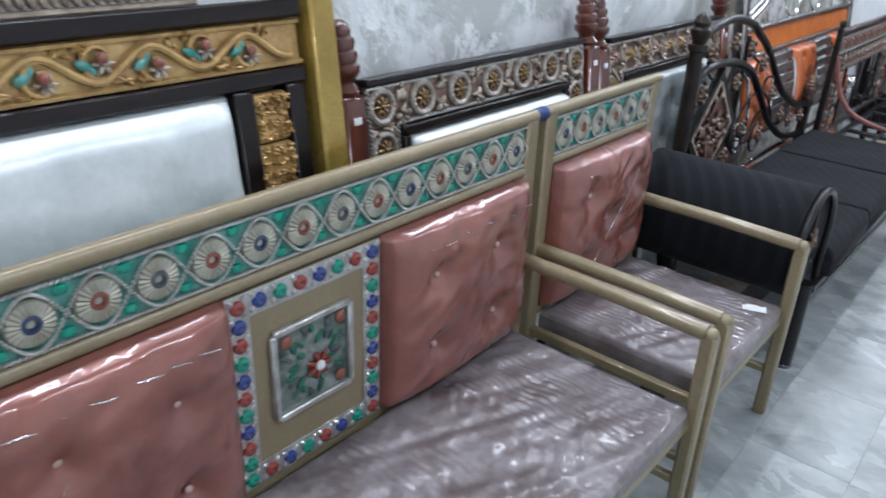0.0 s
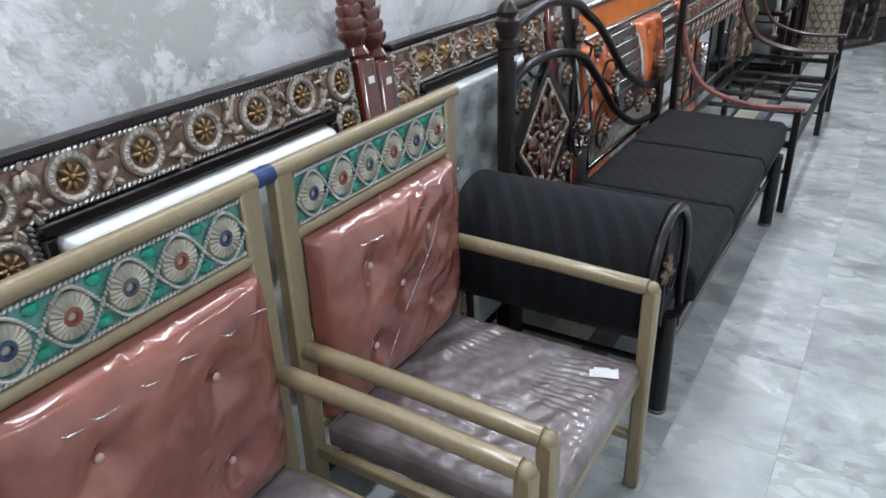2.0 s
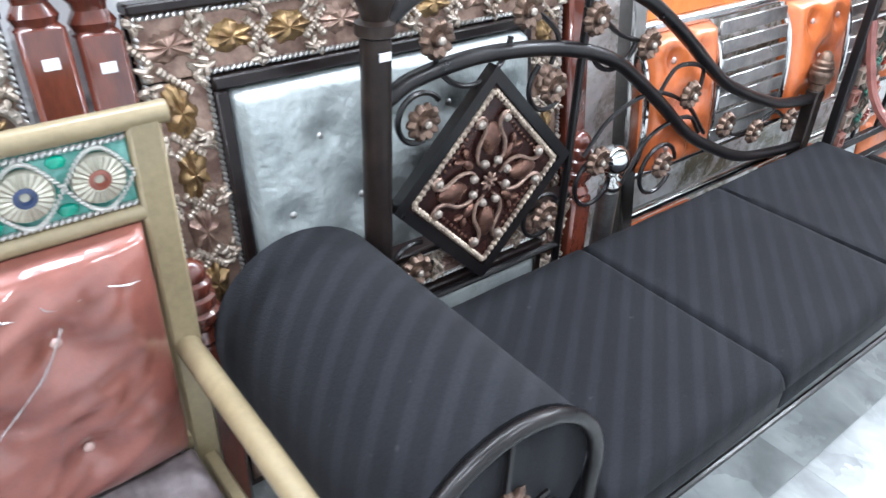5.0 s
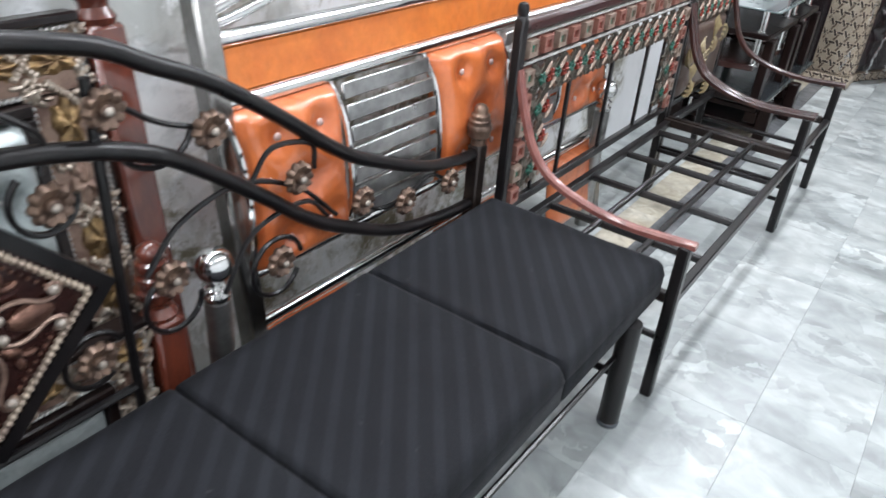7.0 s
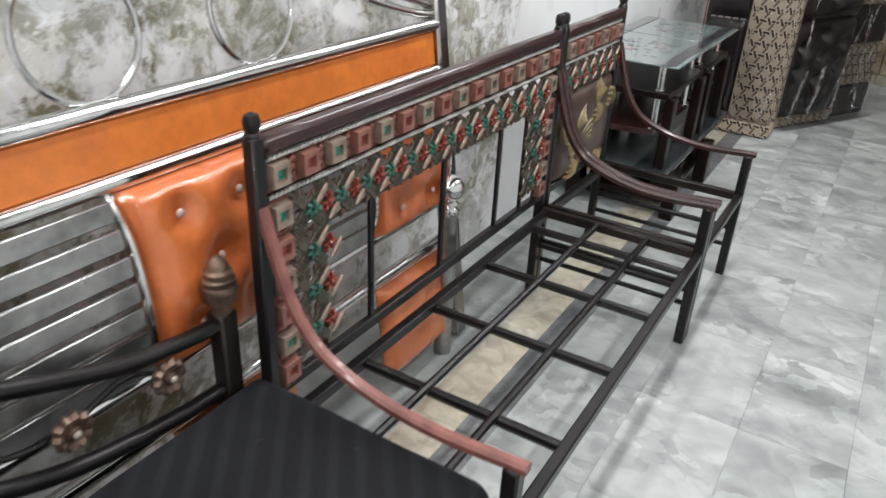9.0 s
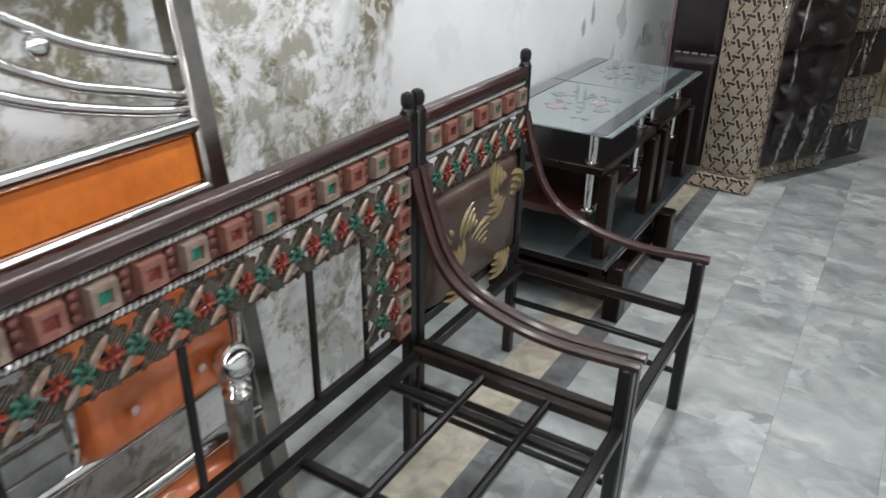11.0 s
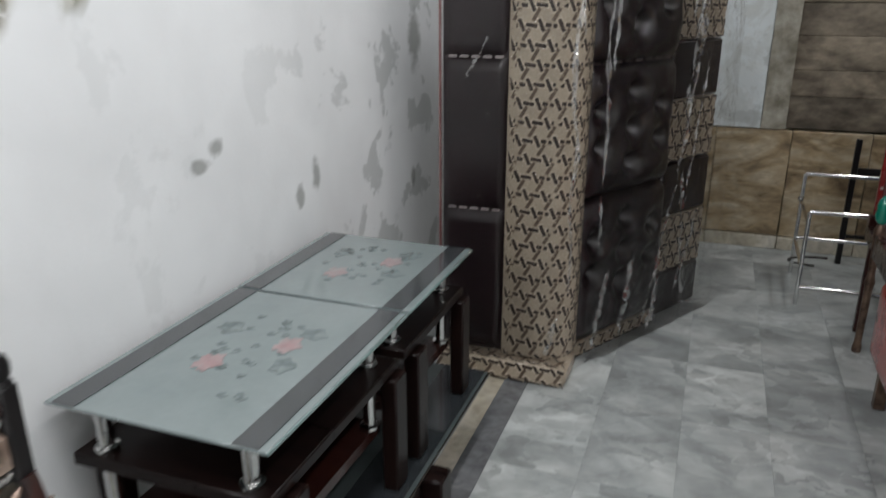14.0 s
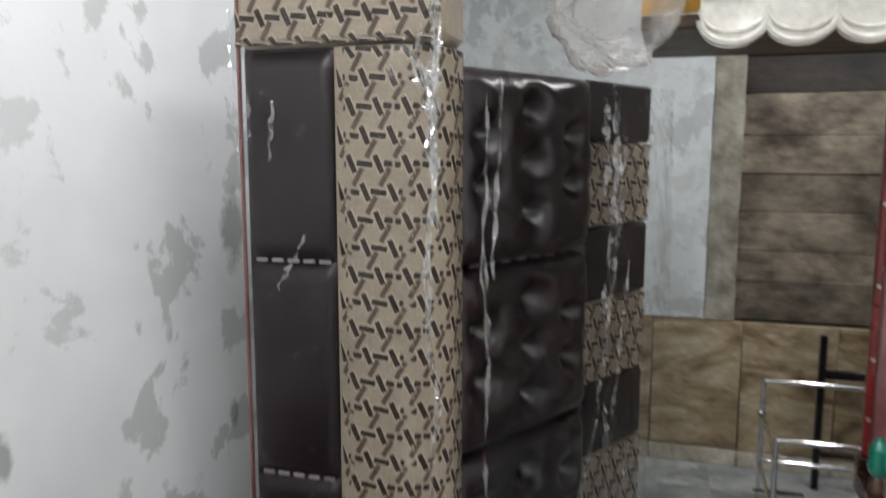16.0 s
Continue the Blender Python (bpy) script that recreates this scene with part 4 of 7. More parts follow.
    part("inner_frame", fr, DARKWOOD, o)
    pw, ph = w - 2 * band - 0.058, pz - 0.027 - 0.2
    cols, rows = max(2, round(pw / 0.19)), max(2, round(ph / 0.17))
    tufts = [(-pw / 2 + pw * (i + (0.5 if j % 2 else 1.0)) / (cols + 0.5), -ph / 2 + ph * (j + 0.6) / (rows + 0.4)) for j in range(rows) for i in range(cols)]
    c = part("padded_panel", cushion(pw, ph, 0.05 if tall else 0.03, tufts, 60, 60, 0.35, 0.03, 40, rnd_seed), panel_mat, o, "tufted pearl-white padded panel", 80)
    c.matrix_basis = pose(w / 2, -0.012, 0.2 + ph / 2)
    buttons(c, tufts, (0, 0), -0.035 if tall else -0.021, 0.008, SILVER)
    return o


carved_headboard(1.19, 2.18, 1.155, 0.105, "bronze and silver carved headboard with ring medallions and white panel", True, 3, PEARL, -1.12)
carved_headboard(2.35, 3.335, 1.135, 0.112, "silver and gilt leaf-carved headboard with crinkled silver panel", False, 5, SILVER_CRINKLE, -1.125)
carved_headboard(2.385, 3.285, 0.585, 0.085, "low silver-carved footboard with turned red-brown posts behind the divan", False, 6, SILVER_CRINKLE, -1.10, "footboard", -1.5)


def gold_headboard():
    """Tall black headboard with gilt carved bands."""
    rnd = random.Random(8)
    u0 = -0.75
    w = 1.72
    o = thing("headboard", pose(-1.06, u0, 0, -7, 0, 90), "black headboard with gilt vine carving and a white padded panel", "headboard", "headboards along the wall")
    part("post", Build().box(w + 0.01, w + 0.075, -0.05, 0.015, 0, 1.62, 0.006), YELLOW_POST, o, "gold lacquered square post")
    part("back_board", Build().box(0, w, 0, 0.02, 0.1, 1.356, 0.002), DARKWOOD, o)
    part("top_rail", Build().box(0, w, -0.035, 0.0, 1.322, 1.356, 0.004), DARKWOOD, o)
    part("middle_rail", Build().box(0, w, -0.03, 0.0, 1.196, 1.228, 0.004), DARKWOOD, o)
    part("carved_band_ground", Build().box(0, w, -0.014, -0.001, 1.231, 1.319, 0.002), GOLD, o)
    trim = Build()
    for z in (1.236, 1.314):
        trim.tube([(0.0, -0.018, z), (w, -0.018, z)], 0.006, 6)
    vine = [(0.02 + i * 0.01, -0.022, 1.275 + 0.024 * math.sin(i * 0.01 / 0.19 * 2 * math.pi)) for i in range(int((w - 0.04) / 0.01))]
    trim.tube(vine, 0.0075, 8)
    part("vine_stem", trim, GOLD, o)
    for i in range(int((w - 0.1) / 0.095)):
        u, s = 0.0725 + i * 0.095, (-1 if i % 2 else 1)
        z = 1.275 - s * 0.010
        curl = Build().tube(spiral(u, -0.022, z, 0.032, 0.012, s * 1.2, 1.1 * s), [0.0065 - 0.0028 * k / 22 for k in range(23)], 6)
        acanthus(curl, u + 0.036, -0.018, 1.275 + s * 0.024, 0.022, rnd)
        acanthus(curl, u - 0.03, -0.018, 1.275 - s * 0.030, 0.016, rnd)
        part("vine_curl", curl, GOLD, o)
        part("vine_flower", Build().flower((u + 0.006, -0.024, z - 0.006), 0.020, 6, 0.8), PALE_RING, o, "pale gilt flower")
        part("flower_centre", Build().ball((u + 0.002, -0.033, z + 0.004), 0.010, 0.007, 0.010, 8, 5), RUST_JEWEL, o, "dull red painted bud")
        part("painted_leaf", Build().ball((u - 0.026, -0.024, z + s * 0.006), 0.015, 0.006, 0.009, 8, 5, 0.5 * s).ball((u - 0.014, -0.024, z + s * 0.016), 0.011, 0.006, 0.006, 7, 4, 1.1 * s), TEAL, o, "teal painted leaf")
    # crown of fluted gilt above the top rail
    cw = 1.50
    crown = Build().box(0.0, cw, -0.03, 0.0, 1.357, 1.368, 0.003)
    for k in range(90):
        crown.ball((0.01 + k * (cw - 0.02) / 89, -0.022, 1.381), 0.0085, 0.012, 0.014, 6, 5, 0.35)
    part("crown_fluting", crown, CREAMBAND, o, "pinkish gilt fluted moulding")
    part("crown_rail", Build().box(0.0, cw - 0.01, -0.034, 0.0, 1.396, 1.412, 0.004), GOLD, o)
    top = Build().box(0.0, cw - 0.06, -0.02, 0.0, 1.413, 1.47, 0.004)
    for k in range(28):
        acanthus(top, 0.03 + k * 0.05, -0.022, 1.44, 0.034, rnd)
    part("crown_carving", top, YELLOW_POST, o, "yellow gilt carved crown")
    for k in range(9):
        part("painted_leaf", Build().ball((0.08 + k * 0.16, -0.034, 1.43), 0.022, 0.008, 0.013, 8, 5, 0.5), TEAL, o, "teal painted leaf")
    for z in (0.59, 0.69, 0.79, 0.89, 0.99, 1.09):
        sq = Build().box(w - 0.135, w - 0.055, -0.03, -0.002, z, z + 0.097, 0.006)
        for k in range(16):
            acanthus(sq, w - 0.128 + (k % 4) * 0.021, -0.029, z + 0.014 + (k // 4) * 0.023, 0.016, rnd)
        part("carved_block", sq, GOLD, o, "gilt carved square block")
    for a in (w - 0.054, w - 0.178):
        part("stile", Build().box(a, a + 0.042, -0.034, -0.001, 0.1, 1.195, 0.004), DARKWOOD, o)
    pw, ph = w - 0.215, 0.87
    tufts = [(-0.6 + 0.3 * i, -0.2) for i in range(5)] + [(-0.45 + 0.3 * i, 0.1) for i in range(4)]
    c = part("padded_panel", cushion(pw, ph, 0.06, tufts, 60, 34, 0.3, 0.05, 30, 2), PEARL, o, "white pearl padded panel", 80)
    c.matrix_basis = pose(0.03 + pw / 2, -0.01, 1.194 - ph / 2)
    return o


gold_headboard()


def orange_headboard():
    """Steel tube headboard with an orange band, tufted orange panels and steel slats."""
    u0, w = 3.58, 1.85
    o = thing("headboard", pose(-1.09, u0, 0, -7.5, 0, 90), "steel tube headboard with orange band and tufted panels", "headboard", "headboards along the wall")
    for u in (0.0, w):
        part("post", Build().box(u - 0.028, u + 0.028, -0.028, 0.028, 0.0, 1.42, 0.008), STEEL, o)
    for z in (1.045, 0.915, 0.515, 0.385):
        part("rail", Build().tube([(0.02, -0.01, z), (w - 0.02, -0.01, z)], 0.018, 12), CHROME, o)
    part("orange_band", Build().box(0.03, w - 0.03, -0.012, 0.006, 0.932, 1.028, 0.004), ORANGE_BAND, o, "embossed orange band")
    for a, z in ((0.015, 0.31), (0.70, 1.05), (1.42, 1.775)):
        pw, ph = z - a, 0.375
        tufts = [(-pw * 0.22, 0.12), (pw * 0.22, 0.12), (0, 0.0), (-pw * 0.22, -0.12), (pw * 0.22, -0.12)]
        c = part("tufted_panel", cushion(pw, ph, 0.06, tufts, 28, 32, 0.5, 0.04, 6, a), ORANGE, o, "tufted orange satin panel", 80)
        c.matrix_basis = pose((a + z) / 2, -0.02, 0.712)
        buttons(c, tufts, (0, 0), -0.045, 0.010, BUTTON)
        c2 = part("lower_panel", cushion(pw, 0.29, 0.04, [], 20, 16, 0, 0.04, 8, a + 3), ORANGE, o, "", 80)
        c2.matrix_basis = pose((a + z) / 2, -0.015, 0.215)
        for e in (a - 0.012, z + 0.012):
            part("panel_edge", Build().tube(smooth([(e, -0.01, 0.52), (e, -0.05, 0.60), (e, -0.06, 0.71), (e, -0.05, 0.82), (e, -0.01, 0.905)]), 0.009, 8), CHROME, o)
    for a, z in ((0.335, 0.675), (1.075, 1.395)):
        for k in range(7):
            zz = 0.54 + k * 0.0525
            part("slat", Build().box(a, z, -0.045 - 0.02 * math.sin(k / 6 * math.pi), -0.035 - 0.02 * math.sin(k / 6 * math.pi), zz, zz + 0.041, 0.003), SLAT, o)
    # bent tubes, rings, balls and a diamond above the band
    for run in (((0.02, 1.165), (0.134, 1.199), (0.204, 1.223), (0.263, 1.25), (0.38, 1.32), (0.50, 1.415)), ((0.02, 1.098), (0.118, 1.127), (0.253, 1.168), (0.383, 1.239), (0.50, 1.33), (0.60, 1.415)),
                ((0.02, 1.072), (0.11, 1.089), (0.245, 1.126), (0.35, 1.165), (0.50, 1.24), (0.60, 1.32), (0.68, 1.415))):
        for side in (1, -1):
            part("bent_tube", Build().tube(smooth([(u if side > 0 else w - u, 0, z) for u, z in run], 8), 0.012, 10), CHROME, o)
    for u in (0.72, w - 0.72):
        part("ring", Build().ring((u, -0.004, 1.178), 0.118, 0.0065, 40, 8), CHROME, o, "thin chrome ring")
    for u in (0.286, w - 0.286):
        part("ball", Build().ball((u, -0.012, 1.232), 0.022, 0.022, 0.022, 14, 9), CHROME, o, "small polished ball")
    dia = [(w / 2, -0.006, 1.217), (w / 2 + 0.10, -0.006, 1.30), (w / 2, -0.006, 1.383), (w / 2 - 0.10, -0.006, 1.30)]
    for k in range(4):
        part("diamond_bar", Build().tube([dia[k], dia[(k + 1) % 4]], 0.010, 8), CHROME, o)
    part("diamond_panel", Build().add([(w / 2 + (x - w / 2) * 0.93, y, 1.30 + (z - 1.30) * 0.93) for y in (-0.008, 0.004) for x, q, z in dia], [(0, 1, 2, 3), (4, 5, 6, 7), (0, 1, 5, 4), (1, 2, 6, 5), (2, 3, 7, 6), (3, 0, 4, 7)]), REDWOOD, o, "red-brown diamond panel")
    part("top_tube", Build().tube([(0, 0, 1.42), (w, 0, 1.42)], 0.02, 12), CHROME, o)
    return o


orange_headboard()


def steel_finial_post(x, y, height):
    o = thing("bed_post", pose(x, y, 0), "steel bed post with polished ball finial", "bed post", "steel bed posts")
    part("tube", Build().tube([(0, 0, 0), (0, 0, height - 0.13)], 0.029, 16), SLAT, o)
    p = [(0.024, 0), (0.03, 0.008), (0.03, 0.018), (0.018, 0.028), (0.03, 0.04), (0.018, 0.05)]
    part("collar", Build().lathe(p, (0, 0, height - 0.13), 16), CHROME, o)
    part("ball", Build().ball((0, 0, height - 0.042), 0.042, 0.042, 0.042, 18, 12), CHROME, o)
    return o


steel_finial_post(-1.07, 5.305, 0.635)
steel_finial_post(-1.11, 3.465, 0.655)


# ---- charcoal divan ----
def divan():
    x, y = -1.0, 2.66
    o = thing("divan", pose(x, y, 0, 0, 0, 90), "black iron divan with charcoal seat cushions and rolled arm", "divan")
    for u, v in ((-0.02, -0.50), (1.60, -0.545), (-0.02, 0.0), (1.60, 0.0)):
        part("leg", Build().lathe([(0.026, 0), (0.03, 0.01), (0.03, 0.35 if v else 0.36)], (u, v, 0), 14), BLACK_IRON, o)
    part("front_rail", Build().box(-0.02, 1.77, -0.535, -0.505, 0.315, 0.345, 0.004), BLACK_IRON, o)
    part("lower_rail", Build().tube([(-0.02, -0.51, 0.24), (1.60, -0.53, 0.24)], 0.008, 8), BLACK_IRON, o)
    part("back_rail", Build().box(-0.02, 1.77, -0.02, 0.015, 0.315, 0.345, 0.004), BLACK_IRON, o)
    for u in (0.0, 0.62, 1.2, 1.77):
        part("cross_rail", Build().box(u - 0.012, u + 0.012, -0.51, -0.015, 0.317, 0.343, 0.003), BLACK_IRON, o)
    for u in (-0.02, 1.60):
        part("side_stretcher", Build().tube([(u, 0.0, 0.17), (u, -0.50 if u < 0 else -0.545, 0.17)], 0.011, 8), BLACK_IRON, o)
        part("foot_cap", Build().lathe([(0.031, 0.0), (0.032, 0.004), (0.032, 0.012), (0.030, 0.014)], (u, -0.50 if u < 0 else -0.545, 0), 14), GREY_JEWEL, o)
    # three seat cushions
    edges = (0.085, 0.622, 1.20, 1.785)
    for k in range(3):
        a, z = edges[k] + 0.001, edges[k + 1] - 0.001
        b = Build()

        def top(u, t, a=a, z=z, k=k):
            u, t = 0.5 - 0.5 * math.cos(math.pi * u), 0.5 - 0.5 * math.cos(math.pi * t)
            s = min(u, 1 - u) * (z - a)
            d = min(t, 1 - t) * 0.56
            e = min(1.0, s / 0.012) if 0 < u < 1 else 0.0
            g = min(1.0, d / 0.03) if 0 < t < 1 else 0.0
            q = math.sqrt(max(0.0, e * (2 - e))) * math.sqrt(max(0.0, g * (2 - g)))
            px, py = a + u * (z - a), 0.04 - t * 0.59
            return (px, py, 0.41 + 0.048 * q + 0.003 * noise.noise((px * 6, py * 6, k)))

        b.grid(top, 26, 26)
        b.box(a, z, -0.55, 0.04, 0.347, 0.412, 0.006)
        part("seat_cushion", b, NAVY_STRIPE, o, "charcoal diagonal-striped seat cushion", 60)
    # rolled arm with an iron arch at its front
    r = 0.185
    b = Build()
    pts = []
    for i in range(25):
        a = math.radians(-35 + 225 * i / 24)
        pts.append((-0.125 + r * math.cos(a), 0.548 + r * math.sin(a)))
    prof = [(0.085, 0.36)] + pts + [(-0.30, 0.44), (-0.22, 0.37)]
    n = len(prof)
    verts = [(u, 0.085, z) for u, z in prof] + [(u, -0.495, z) for u, z in prof]
    b.add(verts, [(i, (i + 1) % n, n + (i + 1) % n, n + i) for i in range(n)] + [tuple(range(n)), tuple(range(n, 2 * n))])
    part("rolled_arm", b, NAVY_STRIPE, o, "charcoal fabric bolster arm", 50)
    arch = [(-0.30, -0.51, 0.44)] + [(-0.125 + 0.188 * math.cos(a), -0.51, 0.535 + 0.188 * math.sin(a)) for a in [math.pi * (1.05 - 1.1 * i / 18) for i in range(19)]] + [(0.07, -0.51, 0.33)]
    part("arm_arch", Build().tube(arch, 0.013, 10), BLACK_IRON, o)
    part("arm_rosette", Build().flower((-0.125, -0.505, 0.55), 0.05, 8), BRONZE_DARK, o)
    part("arm_stay", Build().tube([(-0.125, -0.503, 0.37), (-0.125, -0.503, 0.72)], 0.006, 6), BLACK_IRON, o)
    for s in (-1, 1):
        part("arm_scroll", Build().tube(spiral(-0.125 + s * 0.09, -0.503, 0.48, 0.05, 0.015, 1.5, 1.3 * s), 0.005, 6), BLACK_IRON, o)
    # iron back, a hand's breadth behind the cushions
    by = 0.066

    def bk(u, z, y=0.0):
        return (u + 0.035 + 0.055 * min(max(u, 0.0), 0.8), by + y, 1.02 * z - 0.047)

    part("back_post", Build().lathe([(0.028, 0.0), (0.028, 1.07), (0.036, 1.075), (0.036, 1.095), (0.024, 1.10), (0.03, 1.12), (0.037, 1.135), (0.036, 1.15), (0.026, 1.16), (0.031, 1.175), (0.022, 1.195), (0.0, 1.21)], (0.04, by, 0), 16), BROWN_IRON, o)
    part("price_tag", Build().box(0.028, 0.052, by - 0.031, by - 0.0285, 1.035, 1.05, 0.0004), PAPER, o, "small white paper price tag")
    part("end_post", Build().box(1.712, 1.757, by - 0.022, by + 0.023, 0.0, 0.63, 0.005), BROWN_IRON, o)
    part("end_finial", Build().lathe([(0.022, 0), (0.022, 0.02), (0.034, 0.028), (0.034, 0.042), (0.037, 0.048), (0.036, 0.06), (0.033, 0.064), (0.034, 0.076), (0.029, 0.08), (0.029, 0.092), (0.022, 0.098), (0.021, 0.11), (0.012, 0.122), (0.0, 0.127)], (1.734, by, 0.63), 16), BRONZE_DARK, o)
    hi = [(0.052, 1.085), (0.14, 1.135), (0.35, 1.16), (0.573, 1.125), (0.689, 1.073), (0.804, 1.018), (0.945, 0.926), (1.128, 0.793), (1.25, 0.728), (1.47, 0.642), (1.62, 0.612), (1.73, 0.602)]
    part("upper_curve", Build().tube(smooth([(u, by, z) for u, z in hi], 6), 0.017, 10), BLACK_IRON, o)
    lo = [(0.052, 0.949), (0.13, 0.98), (0.287, 0.995), (0.496, 0.973), (0.664, 0.922), (0.771, 0.857), (0.90, 0.76), (1.038, 0.65), (1.17, 0.575), (1.366, 0.49), (1.587, 0.45), (1.73, 0.44)]
    part("lower_curve", Build().tube(smooth([(u, by, z) for u, z in lo], 6), 0.017, 10), BLACK_IRON, o)
    part("upright", Build().tube([bk(0.51, 0.36), bk(0.51, 1.10)], 0.010, 8), BLACK_IRON, o)
    part("back_bar", Build().tube([bk(0.02, 0.50), bk(0.51, 0.50)], 0.009, 8), BLACK_IRON, o)
    for u in (0.04, 0.57, 1.15, 1.734):
        part("back_tie", Build().box(u - 0.012, u + 0.012, 0.014, by + 0.004, 0.318, 0.342, 0.003), BLACK_IRON, o)
    part("back_foot_rail", Build().tube([(0.04, by, 0.33), (1.734, by, 0.33)], 0.010, 8), BLACK_IRON, o)
    # diamond plaque
    cu, cz, h = 0.312, 0.722, 0.252
    d = [(cu, cz + h), (cu + h * 0.98, cz), (cu, cz - h), (cu - h * 0.98, cz)]

    def inset(k, y):
        return [(cu + (a - cu) * k, by + y, cz + (z - cz) * k) for a, z in d]

    fr = Build().add(inset(1.0, -0.016) + inset(0.86, -0.016) + inset(1.0, 0.010) + inset(0.86, 0.010),
                     [f for i in range(4) for j in ((i + 1) % 4,) for f in ((i, j, 4 + j, 4 + i), (8 + i, 8 + j, 12 + j, 12 + i), (i, j, 8 + j, 8 + i), (4 + i, 4 + j, 12 + j, 12 + i))])
    part("plaque_frame", fr, BLACK_IRON, o)
    part("plaque", Build().add(inset(0.87, -0.008) + inset(0.87, 0.004), [(0, 1, 2, 3), (4, 5, 6, 7), (0, 1, 5, 4), (1, 2, 6, 5), (2, 3, 7, 6), (3, 0, 4, 7)]), PLUM, o, "plum bronze diamond plaque")
    rim = inset(0.80, -0.013)
    for i in range(4):
        p0, p1 = Vector(rim[i]), Vector(rim[(i + 1) % 4])
        part("plaque_beading", Build().tube([p0 + (p1 - p0) * (k / 44) for k in range(45)], [0.0078 if k % 2 else 0.0045 for k in range(45)], 7), CREAMBAND, o, "pale bronze rope beading")
    row = inset(0.70, -0.012)
    for i in range(4):
        p0, p1 = Vector(row[i]), Vector(row[(i + 1) % 4])
        line = Build()
        for k in range(4, 13):
            line.ball(p0 + (p1 - p0) * (k / 16), 0.0042, 0.004, 0.0042, 6, 4)
        part("bead_row", line, COPPER_RELIEF, o)
    bud_mesh = Build()
    for q in range(9):
        for e in range(14):
            t, an = (q + 0.5) / 9, 2 * math.pi * e / 14
            rr = math.sin(math.pi * t) ** 0.7 * (1.0 + 0.13 * ((q + e) % 2))
            bud_mesh.v.append((0.041 * (1 - 2 * t), 0.013 * rr * math.sin(an), 0.0225 * rr * math.cos(an)))
    bud_mesh.f += [(q * 14 + e, q * 14 + (e + 1) % 14, q * 14 + 14 + (e + 1) % 14, q * 14 + 14 + e) for q in range(8) for e in range(14)] + [tuple(range(14)), tuple(range(112, 126))]
    bud_mesh = bud_mesh.mesh("bud", COPPER_RELIEF, 20)
    stem_mesh = []
    for s in (-1, 1):
        line = smooth([(0.030, -0.014, s * 0.012), (0.052, -0.015, s * 0.034), (0.085, -0.016, s * 0.036), (0.118, -0.016, s * 0.020), (0.142, -0.016, s * 0.022), (0.150, -0.016, s * 0.036), (0.138, -0.016, s * 0.044), (0.128, -0.016, s * 0.036)], 5)
        stem_mesh.append(Build().tube(line, [0.0036 + 0.0014 * math.sin(math.pi * i / (len(line) - 1)) for i in range(len(line))], 6).mesh("stem", BRONZE))
    leaf_mesh = Build().ball((0.052, -0.012, 0.058), 0.020, 0.008, 0.010, 8, 5, 0.9).ball((0.078, -0.012, 0.066), 0.014, 0.007, 0.007, 7, 4, 0.2).ball((0.064, -0.012, 0.082), 0.014, 0.007, 0.007, 7, 4, 1.5).mesh("relief_leaf", COPPER_RELIEF)
    knob_mesh = Build().ball((0, 0, 0), 0.0095, 0.010, 0.0095, 9, 6).mesh("relief_knob", PALE_RING)
    for i in range(4):
        m = pose(cu, by, cz, 0, 90 * i, 0)
        part_like("bud", bud_mesh, o, m @ pose(0.098, -0.012, 0))
        part_like("relief_leaf", leaf_mesh, o, m)
        for s in (-1, 1):
            part_like("stem", stem_mesh[0 if s < 0 else 1], o, m)
            for p, z in ((0.138, 0.034), (0.046, 0.018)):
                part_like("relief_knob", knob_mesh, o, m @ pose(p, -0.019, s * z))
    part("plaque_flower", Build().flower((cu, by - 0.016, cz), 0.023, 8), BRONZE, o)
    # rosettes and scrolls
    ros = Build()
    rings = ((1.0, 0.004), (1.0, -0.002), (0.8, -0.009), (0.55, -0.006), (0.36, -0.003), (0.30, -0.011), (0.15, -0.014), (0.0, -0.015))
    for q, (rr, yy) in enumerate(rings):
        for e in range(40):
            an = 2 * math.pi * e / 40
            lobe = (0.84 + 0.16 * abs(math.cos(an * 5))) if q < 4 else 1.0
            ros.v.append((0.039 * rr * lobe * math.cos(an), yy - (0.004 * abs(math.cos(an * 5)) if 1 < q < 4 else 0), 0.039 * rr * lobe * math.sin(an)))
    ros.f += [(q * 40 + e, q * 40 + (e + 1) % 40, q * 40 + 40 + (e + 1) % 40, q * 40 + 40 + e) for q in range(7) for e in range(40)]
    ros = ros.mesh("rosette", BRONZE_DARK, 30)
    pearl = Build().ball((0, -0.016, 0), 0.008, 0.006, 0.008, 9, 6).mesh("rosette_centre", PALE_RING)
    for u, z in ((0.12, 1.075), (0.33, 1.095), (0.095, 0.925), (0.42, 0.925), (0.085, 0.60), (0.44, 0.61), (0.60, 0.703), (0.86, 0.62), (0.92, 0.80), (0.71, 0.965), (0.525, 1.05), (1.13, 0.67), (1.50, 0.60), (1.30, 0.61)):
        r = part_like("rosette", ros, o, pose(*bk(u, z, -0.014)))
        part_like("rosette_centre", pearl, r, Matrix())
